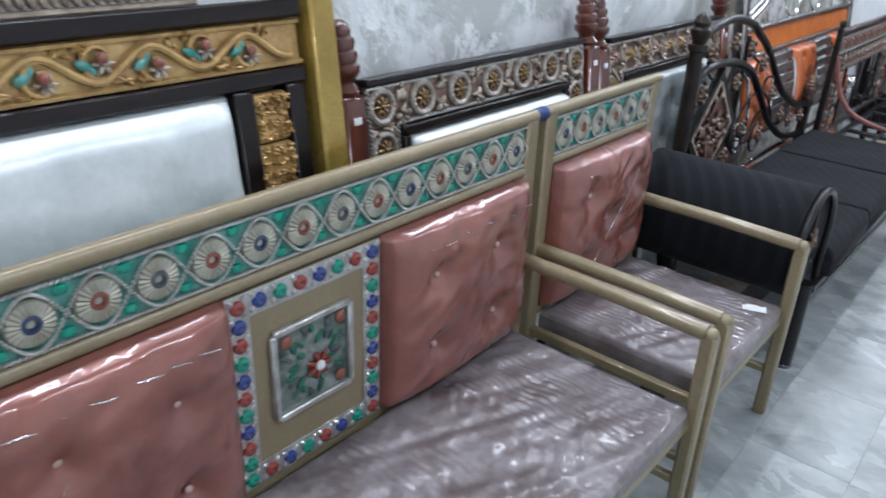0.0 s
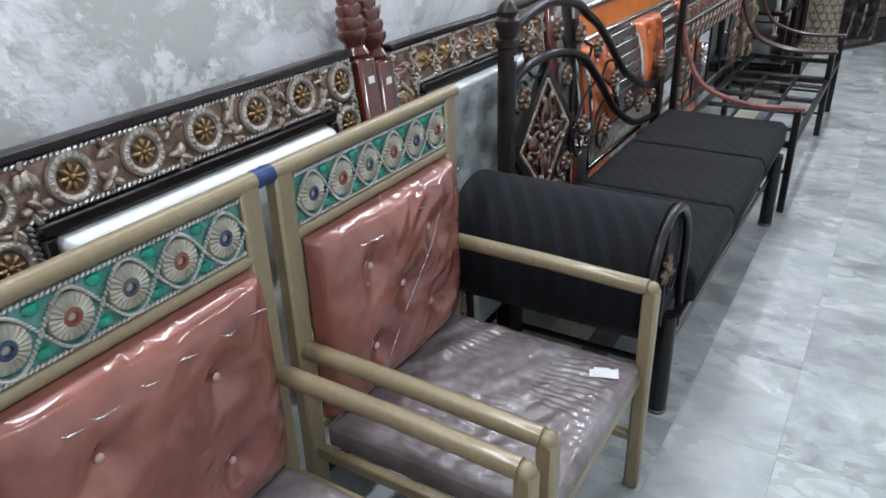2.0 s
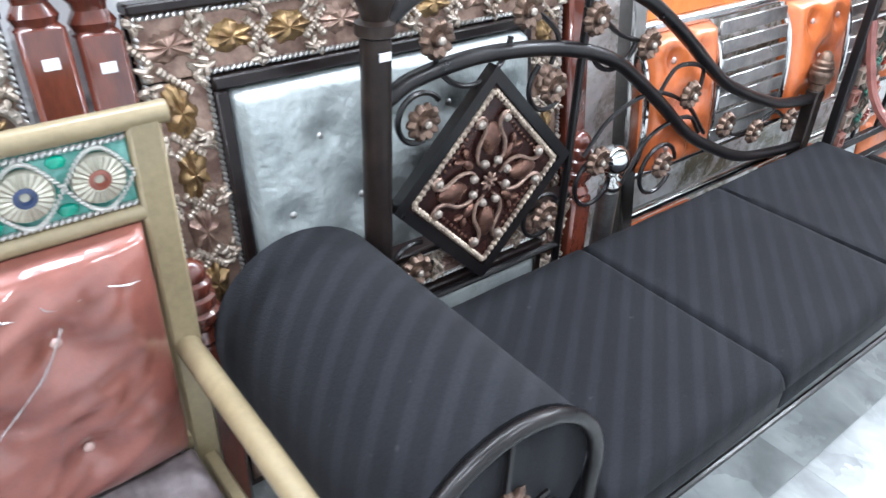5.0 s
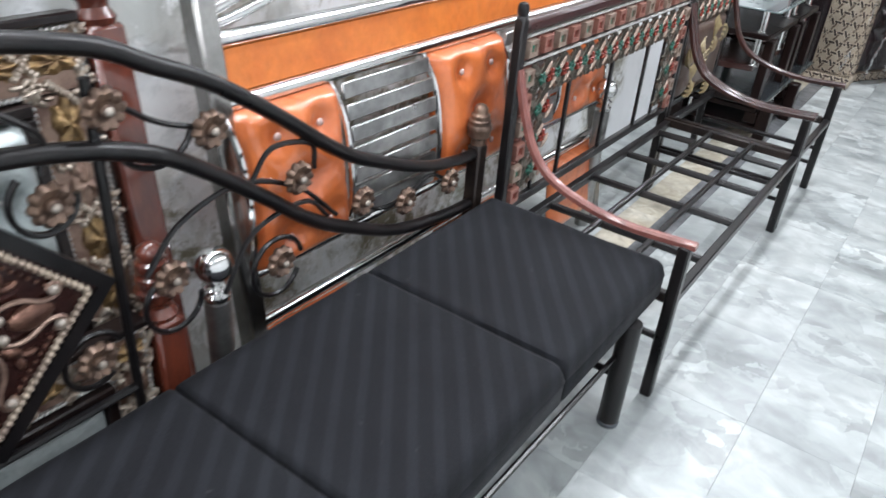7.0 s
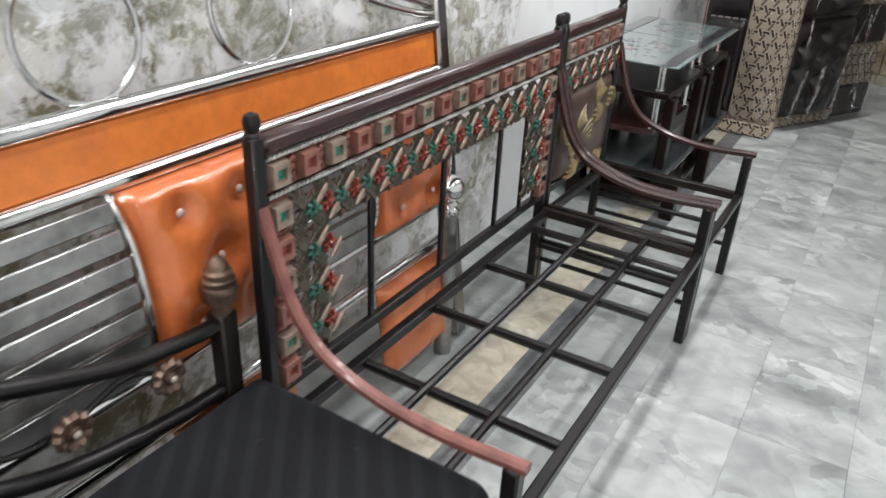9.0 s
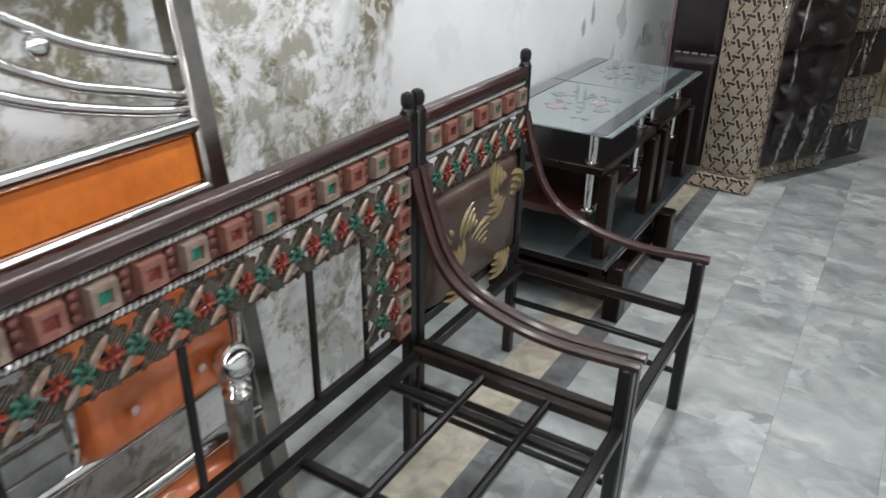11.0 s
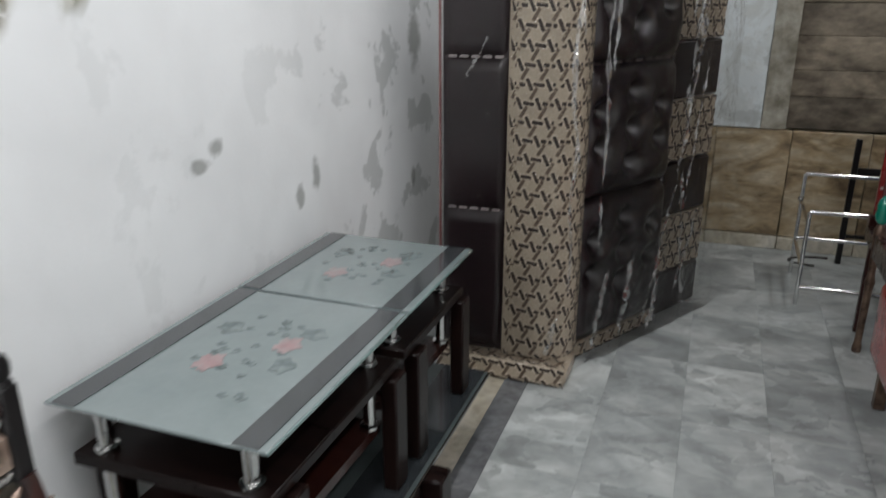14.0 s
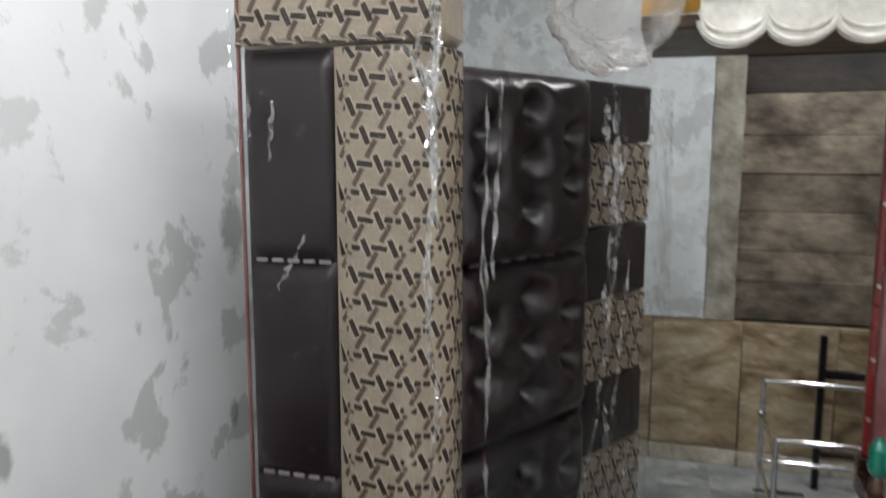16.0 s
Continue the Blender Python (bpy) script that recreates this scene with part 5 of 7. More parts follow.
    for cx, cz2, r0, r1, a0, tn in ((0.095, 0.925, 0.055, 0.045, 0.6, 0.7), (0.42, 0.925, 0.06, 0.05, 2.2, 0.65), (0.085, 0.60, 0.06, 0.05, 1.2, 0.8), (0.44, 0.60, 0.06, 0.05, 0.4, 0.8), (0.61, 0.64, 0.07, 0.06, 0.9, 0.85), (0.86, 0.60, 0.075, 0.065, 0.2, 0.9), (0.22, 1.06, 0.10, 0.09, 3.3, 0.45), (0.62, 1.0, 0.09, 0.07, 3.4, 0.4)):
        u, y, z = bk(cx, cz2)
        part("scroll", Build().tube(spiral(u, y, z, r0, r1, a0, tn), 0.006, 6), BLACK_IRON, o)
    for pts in (((0.56, 0.72), (0.64, 0.80), (0.78, 0.83), (0.93, 0.77), (1.05, 0.66)), ((0.72, 0.60), (0.80, 0.71), (0.95, 0.73), (1.02, 0.67)), ((0.80, 0.82), (0.86, 0.88), (0.97, 0.86), (0.98, 0.80)),
                ((0.35, 1.10), (0.43, 1.03), (0.42, 0.97)), ((0.55, 1.05), (0.62, 1.0), (0.71, 0.965)), ((1.13, 0.67), (1.2, 0.62), (1.3, 0.61), (1.42, 0.64), (1.50, 0.60))):
        part("scroll", Build().tube(smooth([bk(*p) for p in pts]), 0.006, 6), BLACK_IRON, o)
    return o


def stripe_material():
    """Charcoal cloth with faint diagonal woven stripes."""
    m = NAVY.copy()
    m.name = "charcoal_diagonal_stripe"
    t = m.node_tree
    n, link = t.nodes, t.links.new
    coord, mp, w = n.new("ShaderNodeTexCoord"), n.new("ShaderNodeMapping"), n.new("ShaderNodeTexWave")
    mp.inputs["Rotation"].default_value = (0, 0, radians(52))
    w.wave_profile = "SIN"
    w.inputs["Scale"].default_value, w.inputs["Distortion"].default_value, w.inputs["Detail"].default_value = 6.2, 0.35, 3
    link(coord.outputs["Object"], mp.inputs[0])
    link(mp.outputs[0], w.inputs[0])
    ramp = n.new("ShaderNodeValToRGB")
    ramp.color_ramp.elements[0].position, ramp.color_ramp.elements[1].position = 0.45, 0.85
    ramp.color_ramp.elements[0].color, ramp.color_ramp.elements[1].color = (0.93, 0.93, 0.93, 1), (1.32, 1.33, 1.35, 1)
    link(w.outputs["Fac"], ramp.inputs[0])
    mix = n.new("ShaderNodeMix")
    mix.data_type, mix.blend_type = "RGBA", "MULTIPLY"
    mix.inputs[0].default_value = 1
    p = n["Principled BSDF"]
    source = p.inputs["Base Color"].links[0].from_socket
    link(source, mix.inputs[6])
    link(ramp.outputs[0], mix.inputs[7])
    # lint and dust specks
    lint, pick = n.new("ShaderNodeTexNoise"), n.new("ShaderNodeMapRange")
    lint.inputs["Scale"].default_value, lint.inputs["Detail"].default_value = 34, 1
    pick.inputs[1].default_value, pick.inputs[2].default_value, pick.inputs[4].default_value = 0.76, 0.84, 0.5
    link(coord.outputs["Object"], lint.inputs["Vector"])
    link(lint.outputs["Fac"], pick.inputs[0])
    dust = n.new("ShaderNodeMix")
    dust.data_type = "RGBA"
    dust.inputs[7].default_value = (0.06, 0.06, 0.062, 1)
    link(pick.outputs[0], dust.inputs[0])
    link(mix.outputs[2], dust.inputs[6])
    link(dust.outputs[2], p.inputs["Base Color"])
    p.inputs["Sheen Weight"].default_value = 0.03
    return m


NAVY_STRIPE = stripe_material()
divan()


# ---- black iron seats with studded backs ----
def stud_meshes():
    out = []
    for ground, centre in ((WHITE_EDGE, GREEN_JEWEL), (PINK_LIGHT, RED_JEWEL)):
        b = Build()
        r0, r1 = 0.026, 0.0125
        v = [(-r0, 0, -r0), (r0, 0, -r0), (r0, 0, r0), (-r0, 0, r0), (-r0 * 0.9, -0.020, -r0 * 0.9), (r0 * 0.9, -0.020, -r0 * 0.9), (r0 * 0.9, -0.020, r0 * 0.9), (-r0 * 0.9, -0.020, r0 * 0.9),
             (-r1, -0.020, -r1), (r1, -0.020, -r1), (r1, -0.020, r1), (-r1, -0.020, r1), (-r1 * 0.8, -0.006, -r1 * 0.8), (r1 * 0.8, -0.006, -r1 * 0.8), (r1 * 0.8, -0.006, r1 * 0.8), (-r1 * 0.8, -0.006, r1 * 0.8)]
        f = [(3, 2, 1, 0)]
        for a in (0, 4, 8):
            for i in range(4):
                j = (i + 1) % 4
                f.append((a + i, a + j, a + 4 + j, a + 4 + i))
        f.append((12, 13, 14, 15))
        b.add(v, f)
        c = Build().box(-r1 * 0.92, r1 * 0.92, -0.0125, -0.003, -r1 * 0.92, r1 * 0.92, 0.001).ball((0, -0.0115, 0), 0.007, 0.003, 0.007, 8, 4)
        out.append((b.mesh("stud", ground, 20), c.mesh("stud_jewel", centre)))
    return out


STUDS = stud_meshes()
CURLS = [Build().ball((0, 0, 0), 0.010, 0.007, 0.011, 8, 5).ball((0, 0, 0.018), 0.010, 0.007, 0.009, 8, 5, 0.3).ball((0, 0, -0.018), 0.010, 0.007, 0.009, 8, 5, -0.3).mesh("copper_curl", PINK_COPPER),
         Build().ball((-0.010, 0, 0), 0.013, 0.007, 0.007, 8, 5, -0.5).ball((0.010, 0, 0), 0.013, 0.007, 0.007, 8, 5, 0.5).mesh("copper_curl", PINK_COPPER)]


def lattice_unit():
    """One crossing of the ribbed lattice: ribbed bands, a tapered spindle, a red flower and a green leaf boss."""
    bands = Build()
    for k in (1, -1):
        bands.box(-0.060, 0.060, -0.007 - 0.0015 * k, -0.001, -0.0125, 0.0125, 0.001, pose(0, 0, 0, 0, -45 * k, 0))
        for q in range(-9, 10):
            if k < 0 and abs(q) < 2:
                continue
            bands.box(-0.0016, 0.0016, -0.0115 - 0.0015 * k, -0.004, -0.0115, 0.0115, 0.0008, pose(q * 0.0045, 0, k * q * 0.0045, 0, -45 * k, 0))
    spindle = Build().tube([(-0.024 + 0.008 * q, -0.013, 0) for q in range(7)], [0.0025, 0.0052, 0.0062, 0.0066, 0.0062, 0.0052, 0.0025], 7)
    flower = Build().flower((0.047, -0.012, 0), 0.021, 6, 0.9)
    boss = Build()
    for q in range(6):
        a = q * math.pi / 3
        boss.ball((0.012 * math.cos(a), -0.015, 0.010 * math.sin(a)), 0.010, 0.005, 0.005, 7, 4, a + 0.5)
    return bands.mesh("lattice_rib", SILVER_DULL, 30), spindle.mesh("lattice_spindle", WHITE_EDGE), flower.mesh("lattice_flower", FLOWER_RED), boss.mesh("lattice_boss", GREEN_DULL)


LATTICE = lattice_unit()


def lattice_ground():
    b = Build()
    rnd = random.Random(31)
    for k in range(9):
        b.ball((rnd.uniform(-0.042, 0.042), -0.004, rnd.uniform(-0.012, 0.012)), rnd.uniform(0.008, 0.014), 0.005, rnd.uniform(0.004, 0.007), 6, 4, rnd.uniform(0, 3))
    return b.mesh("lattice_ground", BRONZE_DARK)


LATTICE_GROUND = lattice_ground()


def studded_seat(name, y, width, label, category, pad, bars):
    x = -1.0
    o = thing(name, pose(x, y, 0, 0, 0, 90), label, category, "black iron seating set")
    for u in (0.0, width):
        part("post", Build().box(u - 0.016, u + 0.016, -0.016, 0.016, 0, 1.0, 0.005), BLACK_IRON, o)
        part("knob", Build().lathe([(0.0155, 0), (0.0165, 0.006), (0.013, 0.012), (0.0165, 0.02), (0.017, 0.034), (0.013, 0.045), (0.0, 0.05)], (u, 0, 0.995), 12), BLACK_IRON, o)
        part("front_post", Build().box(u - 0.017, u + 0.017, -0.60, -0.566, 0, 0.516, 0.005), BLACK_IRON, o)
        part("seat_side_rail", Build().box(u - 0.014, u + 0.014, -0.568, -0.014, 0.33, 0.362, 0.004), BROWN_IRON, o)
        part("stretcher", Build().box(u - 0.009, u + 0.009, -0.568, -0.014, 0.20, 0.218, 0.003), BLACK_IRON, o)
        if pad:
            part("stretcher", Build().box(u - 0.008, u + 0.008, -0.568, -0.014, 0.125, 0.141, 0.003), BLACK_IRON, o)
        arm = smooth([(u, -0.012, 0.86), (u, -0.045, 0.75), (u, -0.09, 0.645), (u, -0.16, 0.575), (u, -0.28, 0.532), (u, -0.42, 0.515), (u, -0.61, 0.525)], 6)
        b = Build()
        n = len(arm)
        verts, faces = [], []
        for i, p in enumerate(arm):
            d = (arm[min(i + 1, n - 1)] - arm[max(i - 1, 0)]).normalized()
            up = Vector((0, -d.z, d.y)) * -1
            for su, sv in ((-0.011, -0.010), (0.011, -0.010), (0.013, 0.004), (0.007, 0.011), (-0.007, 0.011), (-0.013, 0.004)):
                verts.append(p + Vector((su, 0, 0)) + up * sv)
        for i in range(n - 1):
            for k in range(6):
                q = (k + 1) % 6
                faces.append((i * 6 + k, i * 6 + q, i * 6 + 6 + q, i * 6 + 6 + k))
        faces += [tuple(range(6)), tuple(range(n * 6 - 6, n * 6))]
        b.add(verts, faces)
        part("arm", b, ARM_PINK if (bars and u == 0) else ARM_WOOD, o, "curved mottled arm", 30)
    part("front_rail", Build().box(0.015, width - 0.015, -0.598, -0.57, 0.33, 0.36, 0.004), BLACK_IRON, o)
    part("back_seat_rail", Build().box(0.015, width - 0.015, -0.05, -0.02, 0.33, 0.36, 0.004), BLACK_IRON, o)
    part("lower_back_rail", Build().box(0.015, width - 0.015, -0.012, 0.012, 0.395, 0.425, 0.004), BLACK_IRON, o)
    for u in bars:
        part("cross_bar", Build().tube([(u, -0.575, 0.342), (u, -0.045, 0.342)], 0.014, 8), BLACK_IRON, o)
    if bars:
        for v in (-0.23, -0.41):
            part("long_bar", Build().tube([(0.015, v, 0.354), (width - 0.015, v, 0.354)], 0.011, 8), BLACK_IRON, o)
    part("top_rail", Build().box(0.012, width - 0.012, -0.02, 0.018, 0.958, 0.995, 0.010), TOP_WOOD, o, "dark red wooden top rail")
    part("back_rail", Build().box(0.015, width - 0.015, -0.012, 0.012, 0.862, 0.876, 0.003), BLACK_IRON, o)
    part("stud_ground", Build().box(0.018, width - 0.018, -0.004, 0.004, 0.877, 0.957, 0.001), PINK_COPPER, o)
    for z in (0.950, 0.871):
        part("rope_trim", Build().rope((0.02, -0.010, z), (width - 0.02, -0.010, z), 0.0064), SILVER, o, "silver rope moulding")
    n = round((width - 0.08) / 0.087)
    for i in range(n + 1):
        u = 0.048 + (width - 0.096) * i / n
        g, j = STUDS[i % 2]
        s = part_like("stud", g, o, pose(u, -0.004, 0.913))
        part_like("stud_jewel", j, s, Matrix())
        if i < n:
            mu = u + (width - 0.096) / n / 2
            part_like("copper_curl", CURLS[0], o, pose(mu, -0.008, 0.913))
    cols = (0.048, width - 0.048) if not pad else ()
    for u in cols:
        part("stud_ground", Build().box(u - 0.034, u + 0.034, -0.004, 0.004, 0.426, 0.861, 0.001), PINK_COPPER, o)
        for k in range(6):
            z = 0.826 - k * 0.075
            g, j = STUDS[k % 2]
            s = part_like("stud", g, o, pose(u, -0.004, z))
            part_like("stud_jewel", j, s, Matrix())
            part_like("copper_curl", CURLS[1], o, pose(u, -0.008, z - 0.0375))
        e = u + (0.038 if u < width / 2 else -0.038)
        part("rope_trim", Build().rope((e, -0.010, 0.43), (e, -0.010, 0.86), 0.006), SILVER_DULL, o)
    # ribbed lattice
    lo_u = 0.09 if not pad else 0.02
    spots = []
    m = round((width - 2 * lo_u) / 0.095)
    step = (width - 2 * lo_u) / m
    for i in range(m):
        spots.append((lo_u + step * (i + 0.5), 0.808))
    if not pad:
        for k in range(1, 4):
            spots += [(lo_u + step / 2, 0.808 - k * 0.098), (width - lo_u - step / 2, 0.808 - k * 0.098)]
    for u, z in spots:
        a = part_like("lattice", LATTICE[0], o, pose(u, 0, z) @ Matrix.Scale(1.12, 4))
        for me in LATTICE[2:]:
            part_like(me.name, me, a, Matrix())
        for su in (-1, 1):
            part_like("lattice_spindle", LATTICE[1], a, pose(0.047 + su * 0.020, 0, -su * 0.020, 0, -45, 0))
        for dz in (-0.036, 0.036):
            part_like("lattice_ground", LATTICE_GROUND, a, pose(0, 0, dz))
    rails = Build().box(lo_u, width - lo_u, -0.004, 0.004, 0.752, 0.758, 0.001)
    part("lattice_rail", rails, BLACK_IRON, o)
    part("lattice_backing_rod", Build().tube([(lo_u, 0.002, 0.808), (width - lo_u, 0.002, 0.808)], 0.004, 5), BROWN_IRON, o)
    if not pad:
        for u in (lo_u + step, width - lo_u - step):
            part("upright", Build().box(u - 0.006, u + 0.006, -0.006, 0.006, 0.425, 0.756, 0.002), BLACK_IRON, o)
        for u in (0.36, 0.69, 1.02):
            part("upright", Build().box(u - 0.008, u + 0.008, -0.006, 0.006, 0.425, 0.752, 0.002), BLACK_IRON, o)
    else:
        c = part("back_pad", cushion(width - 0.06, 0.325, 0.035, [], 24, 20, 0, 0.05, 8, 4), FLORAL, o, "brown velvet back pad with pale leaf print under film", 80)
        c.matrix_basis = pose(width / 2, 0.006, 0.588)
        rnd = random.Random(12)
        for cu, cz in ((-0.15, 0.06), (-0.14, -0.08), (0.06, 0.09), (0.02, -0.06), (0.17, 0.03), (0.15, 0.12), (-0.02, 0.02), (-0.2, -0.02), (0.1, -0.12)):
            base = rnd.uniform(0, 6.28)
            for k in range(4):
                r = 0.022 + 0.026 * k
                arc = [(cu + r * math.cos(base + a * 0.2), -0.0315, cz + 0.8 * r * math.sin(base + a * 0.22)) for a in range(9)]
                part("leaf_print", Build().tube(arc, [0.002 + 0.0115 * math.sin(math.pi * i / 8) for i in range(9)], 5, False, 1.0), FLORAL_LEAF, c)
    return o


studded_seat("settee", 4.45, 1.385, "black iron settee frame with studded copper back and no cushion", "settee", False, (0.28, 0.60, 0.91, 1.24))
studded_seat("armchair", 5.875, 0.57, "black iron armchair frame with printed brown back pad", "armchair", True, ())


# ---- stacked tables ----
def leaf_cluster(parent, cx, cy, z, rnd):
    """The printed flowers and leaves on a glass top, each a thin inlay."""
    for dx, dy in ((-0.05, -0.07), (0.07, 0.06)):
        petals = []
        for k in range(40):
            t = 2 * math.pi * k / 40
            r = 0.033 + 0.005 * math.cos(5 * t) + 0.004 * math.cos(11 * t + dx)
            petals.append((cx + dx + 0.9 * r * math.cos(t), cy + dy + 1.15 * r * math.sin(t)))
        part("flower_print", Build().add([(a, b, z + q) for q in (0.0, 0.0012) for a, b in petals], [tuple(range(40, 80)), tuple(range(40))] + [(k, (k + 1) % 40, 40 + (k + 1) % 40, 40 + k) for k in range(40)]), PRINT_RED, parent, "faded red flower print")
    leaf = []
    for r in (0.034, 0.011):
        edge = [(r * (0.8 + 0.2 * math.cos(3 * t)) * math.cos(t), 1.25 * r * (0.8 + 0.2 * math.cos(5 * t)) * math.sin(t)) for t in [2 * math.pi * k / 18 for k in range(18)]]
        leaf.append(Build().add([(a, b, q) for q in (0.0, 0.001) for a, b in edge], [tuple(range(18, 36)), tuple(range(18))] + [(k, (k + 1) % 18, 18 + (k + 1) % 18, 18 + k) for k in range(18)]).mesh("leaf_print", PRINT_GREY))
    for dx, dy in ((0.11, -0.03), (0.10, 0.13), (-0.11, 0.10)):
        part_like("leaf_print", leaf[0], parent, pose(cx + dx, cy + dy, z, 0, 0, rnd.uniform(0, 90)))
    for q in range(30):
        part_like("leaf_print", leaf[1], parent, pose(cx + rnd.uniform(-0.12, 0.12), cy + rnd.uniform(-0.18, 0.18), z, 0, 0, rnd.uniform(0, 180)))


def side_table(y0, y1, zb, rnd):
    """Small table: L-shaped dark legs, a shelf on chrome tubes and a frosted top."""
    x0, x1 = -1.337, -0.822
    o = thing("side_table", pose(0, 0, 0), "dark laminate side table with chrome tubes and frosted glass top", "side table", "stacked glass-top tables")
    zt = 0.725
    part("glass_top", Build().box(x0, x1, y0 + 0.003, y1 - 0.003, zt - 0.008, zt, 0.002), GLASS_TOP, o, "frosted grey-green glass top")
    for a, b in ((x1 - 0.075, x1 - 0.018), (x0 + 0.018, x0 + 0.075)):
        part("dark_band", Build().box(a, b, y0 + 0.004, y1 - 0.004, zt + 0.0002, zt + 0.0022, 0.0004), GLASS_DARK, o, "dark smoked band on the glass")
    part("glass_rim", Build().box(x1 + 0.0005, x1 + 0.004, y0 + 0.003, y1 - 0.003, zt - 0.008, zt, 0.001), GLASS_EDGE, o)
    leaf_cluster(o, (x0 + x1) / 2, (y0 + y1) / 2, zt + 0.0002, rnd)
    part("shelf", Build().box(x0 + 0.03, x1 - 0.02, y0 + 0.02, y1 - 0.02, 0.572, 0.602, 0.004), TABLE_WOOD, o)
    low = Build()
    n = 14
    rim = [(x0 + 0.08, y1 - 0.06), (x0 + 0.08, y0 + 0.04)] + [(x0 + 0.10 + (x1 - x0 - 0.17) * i / n, y0 + 0.04 - 0.035 * math.sin(math.pi * i / n)) for i in range(n + 1)] + [(x1 - 0.06, y1 - 0.06)]
    m = len(rim)
    low.add([(a, b, 0.40) for a, b in rim] + [(a, b, 0.428) for a, b in rim], [tuple(range(m)), tuple(range(m, 2 * m))] + [(i, (i + 1) % m, m + (i + 1) % m, m + i) for i in range(m)])
    part("lower_shelf", low, SHELF_RED, o, "red-brown bowed shelf")
    for a in (x0 + 0.09, x1 - 0.075):
        for b in (y0 + 0.055, y1 - 0.085):
            part("chrome_tube", Build().lathe([(0.026, 0.429), (0.026, 0.436), (0.017, 0.44), (0.017, 0.715), (0.024, 0.716)], (a, b, 0), 14), CHROME, o)
            part("collar", Build().lathe([(0.02, 0.603), (0.026, 0.604), (0.026, 0.612), (0.02, 0.614)], (a, b, 0), 14), CHROME, o)
    for a in (x1 - 0.045, x0 + 0.03):
        for b in (y0 + 0.10, y1 - 0.045):
            part("leg", Build().box(a, a + 0.045, b - 0.035, b + 0.035, zb, 0.570, 0.005), TABLE_WOOD, o)
    return o


def coffee_table():
    o = thing("coffee_table", pose(0, 0, 0), "long dark laminate coffee table with glass top, under two side tables", "coffee table", "stacked glass-top tables")
    x0, x1, y0, y1, z = -1.29, -0.79, 6.78, 8.05, 0.236
    # top colour includes the shade of the tables stacked above
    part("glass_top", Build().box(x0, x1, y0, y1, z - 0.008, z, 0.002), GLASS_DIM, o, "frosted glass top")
    part("glass_rim", Build().box(x1 + 0.0005, x1 + 0.006, y0, y1, z - 0.010, z + 0.001, 0.001), STEEL, o)
    # real edge band, widened to paint in the shadow along this side
    part("dark_band", Build().box(x1 - 0.16, x1 - 0.012, y0, y1, z + 0.0002, z + 0.002, 0.0004), GLASS_DARK, o)
    part("shelf", Build().box(x0 + 0.03, x1 - 0.01, y0 + 0.05, 7.52, 0.075, 0.105, 0.004), TABLE_WOOD, o)
    part("apron", Build().box(x0 + 0.03, x1 - 0.02, y0 + 0.03, y1 - 0.05, 0.185, 0.212, 0.004), TABLE_WOOD, o)
    for a in (x1 + 0.012, x0 + 0.03):
        for b in (6.86, 7.46):
            part("leg", Build().box(a - 0.02, a + 0.045, b - 0.04, b + 0.04, 0.0, 0.226 if a > -1 else 0.184, 0.006), TABLE_WOOD, o)
            part("leg_head", Build().box(a - 0.09, a - 0.021, b - 0.04, b + 0.04, 0.12, 0.184, 0.006), TABLE_WOOD, o)
    for a in (x0 + 0.10, x1 - 0.07):
        for b in (6.88, 7.40):
            part("chrome_tube", Build().lathe([(0.024, 0.106), (0.024, 0.112), (0.016, 0.115), (0.016, 0.184), (0.022, 0.1845)], (a, b, 0), 12), CHROME, o)
    return o


coffee_table()
side_table(6.765, 7.41, 0.239, random.Random(1))
side_table(7.417, 7.94, 0.239, random.Random(2))


# ---- wrapped boards at the far end ----
def lattice_lines(w, h, s, fn):
    """A woven star pattern over a w by h patch: level and falling dark bars with pale rims, rising taupe bars between. fn puts a flat point on the surface."""
    rim, dark, taupe = Build(), Build(), Build()
    hz = s * 0.96

    def bar(b, cx, cz, dx, dz, t, lift):
        q = math.hypot(dx, dz)
        nx, nz = -dz / q * t, dx / q * t
        ends = [(cx - dx + nx, cz - dz + nz), (cx + dx + nx, cz + dz + nz), (cx + dx - nx, cz + dz - nz), (cx - dx - nx, cz - dz - nz)]
        if max(e[0] for e in ends) < 0.004 or min(e[0] for e in ends) > w - 0.004 or max(e[1] for e in ends) < 0.004 or min(e[1] for e in ends) > h - 0.004:
            return
        ends = [(min(max(x, 0.001), w - 0.001), min(max(z, 0.001), h - 0.001)) for x, z in ends]
        b.add([fn(x, z, lift) for x, z in ends] + [fn(x, z, -0.001) for x, z in ends], [(0, 1, 2, 3), (0, 1, 5, 4), (1, 2, 6, 5), (2, 3, 7, 6), (3, 0, 4, 7)])

    for j in range(-1, int(h / hz) + 2):
        for i in range(-1, int(w / s) + 2):
            cx, cz = (i + 0.5 * (j % 2)) * s, j * hz
            for dx, dz, ox in ((0.31 * s, -0.035 * s, 0.0), (0.14 * s, -0.31 * s, 0.51 * s)):
                bar(rim, cx + ox, cz, dx * 1.15, dz * 1.15, 0.15 * s, 0.0008)
                bar(dark, cx + ox, cz, dx * 0.95, dz * 0.98, 0.10 * s, 0.0014)
            bar(taupe, cx - 0.26 * s, cz - 0.46 * hz, 0.17 * s, 0.30 * s, 0.09 * s, 0.0011)
    return rim, dark, taupe


def lattice(name, o, w, h, s, fn):
    for b, material in zip(lattice_lines(w, h, s, fn), (LATTICE_RIM, LATTICE_DARK, LATTICE_TAUPE)):
        tagged(part(name, b, material, o), kind="stuff")


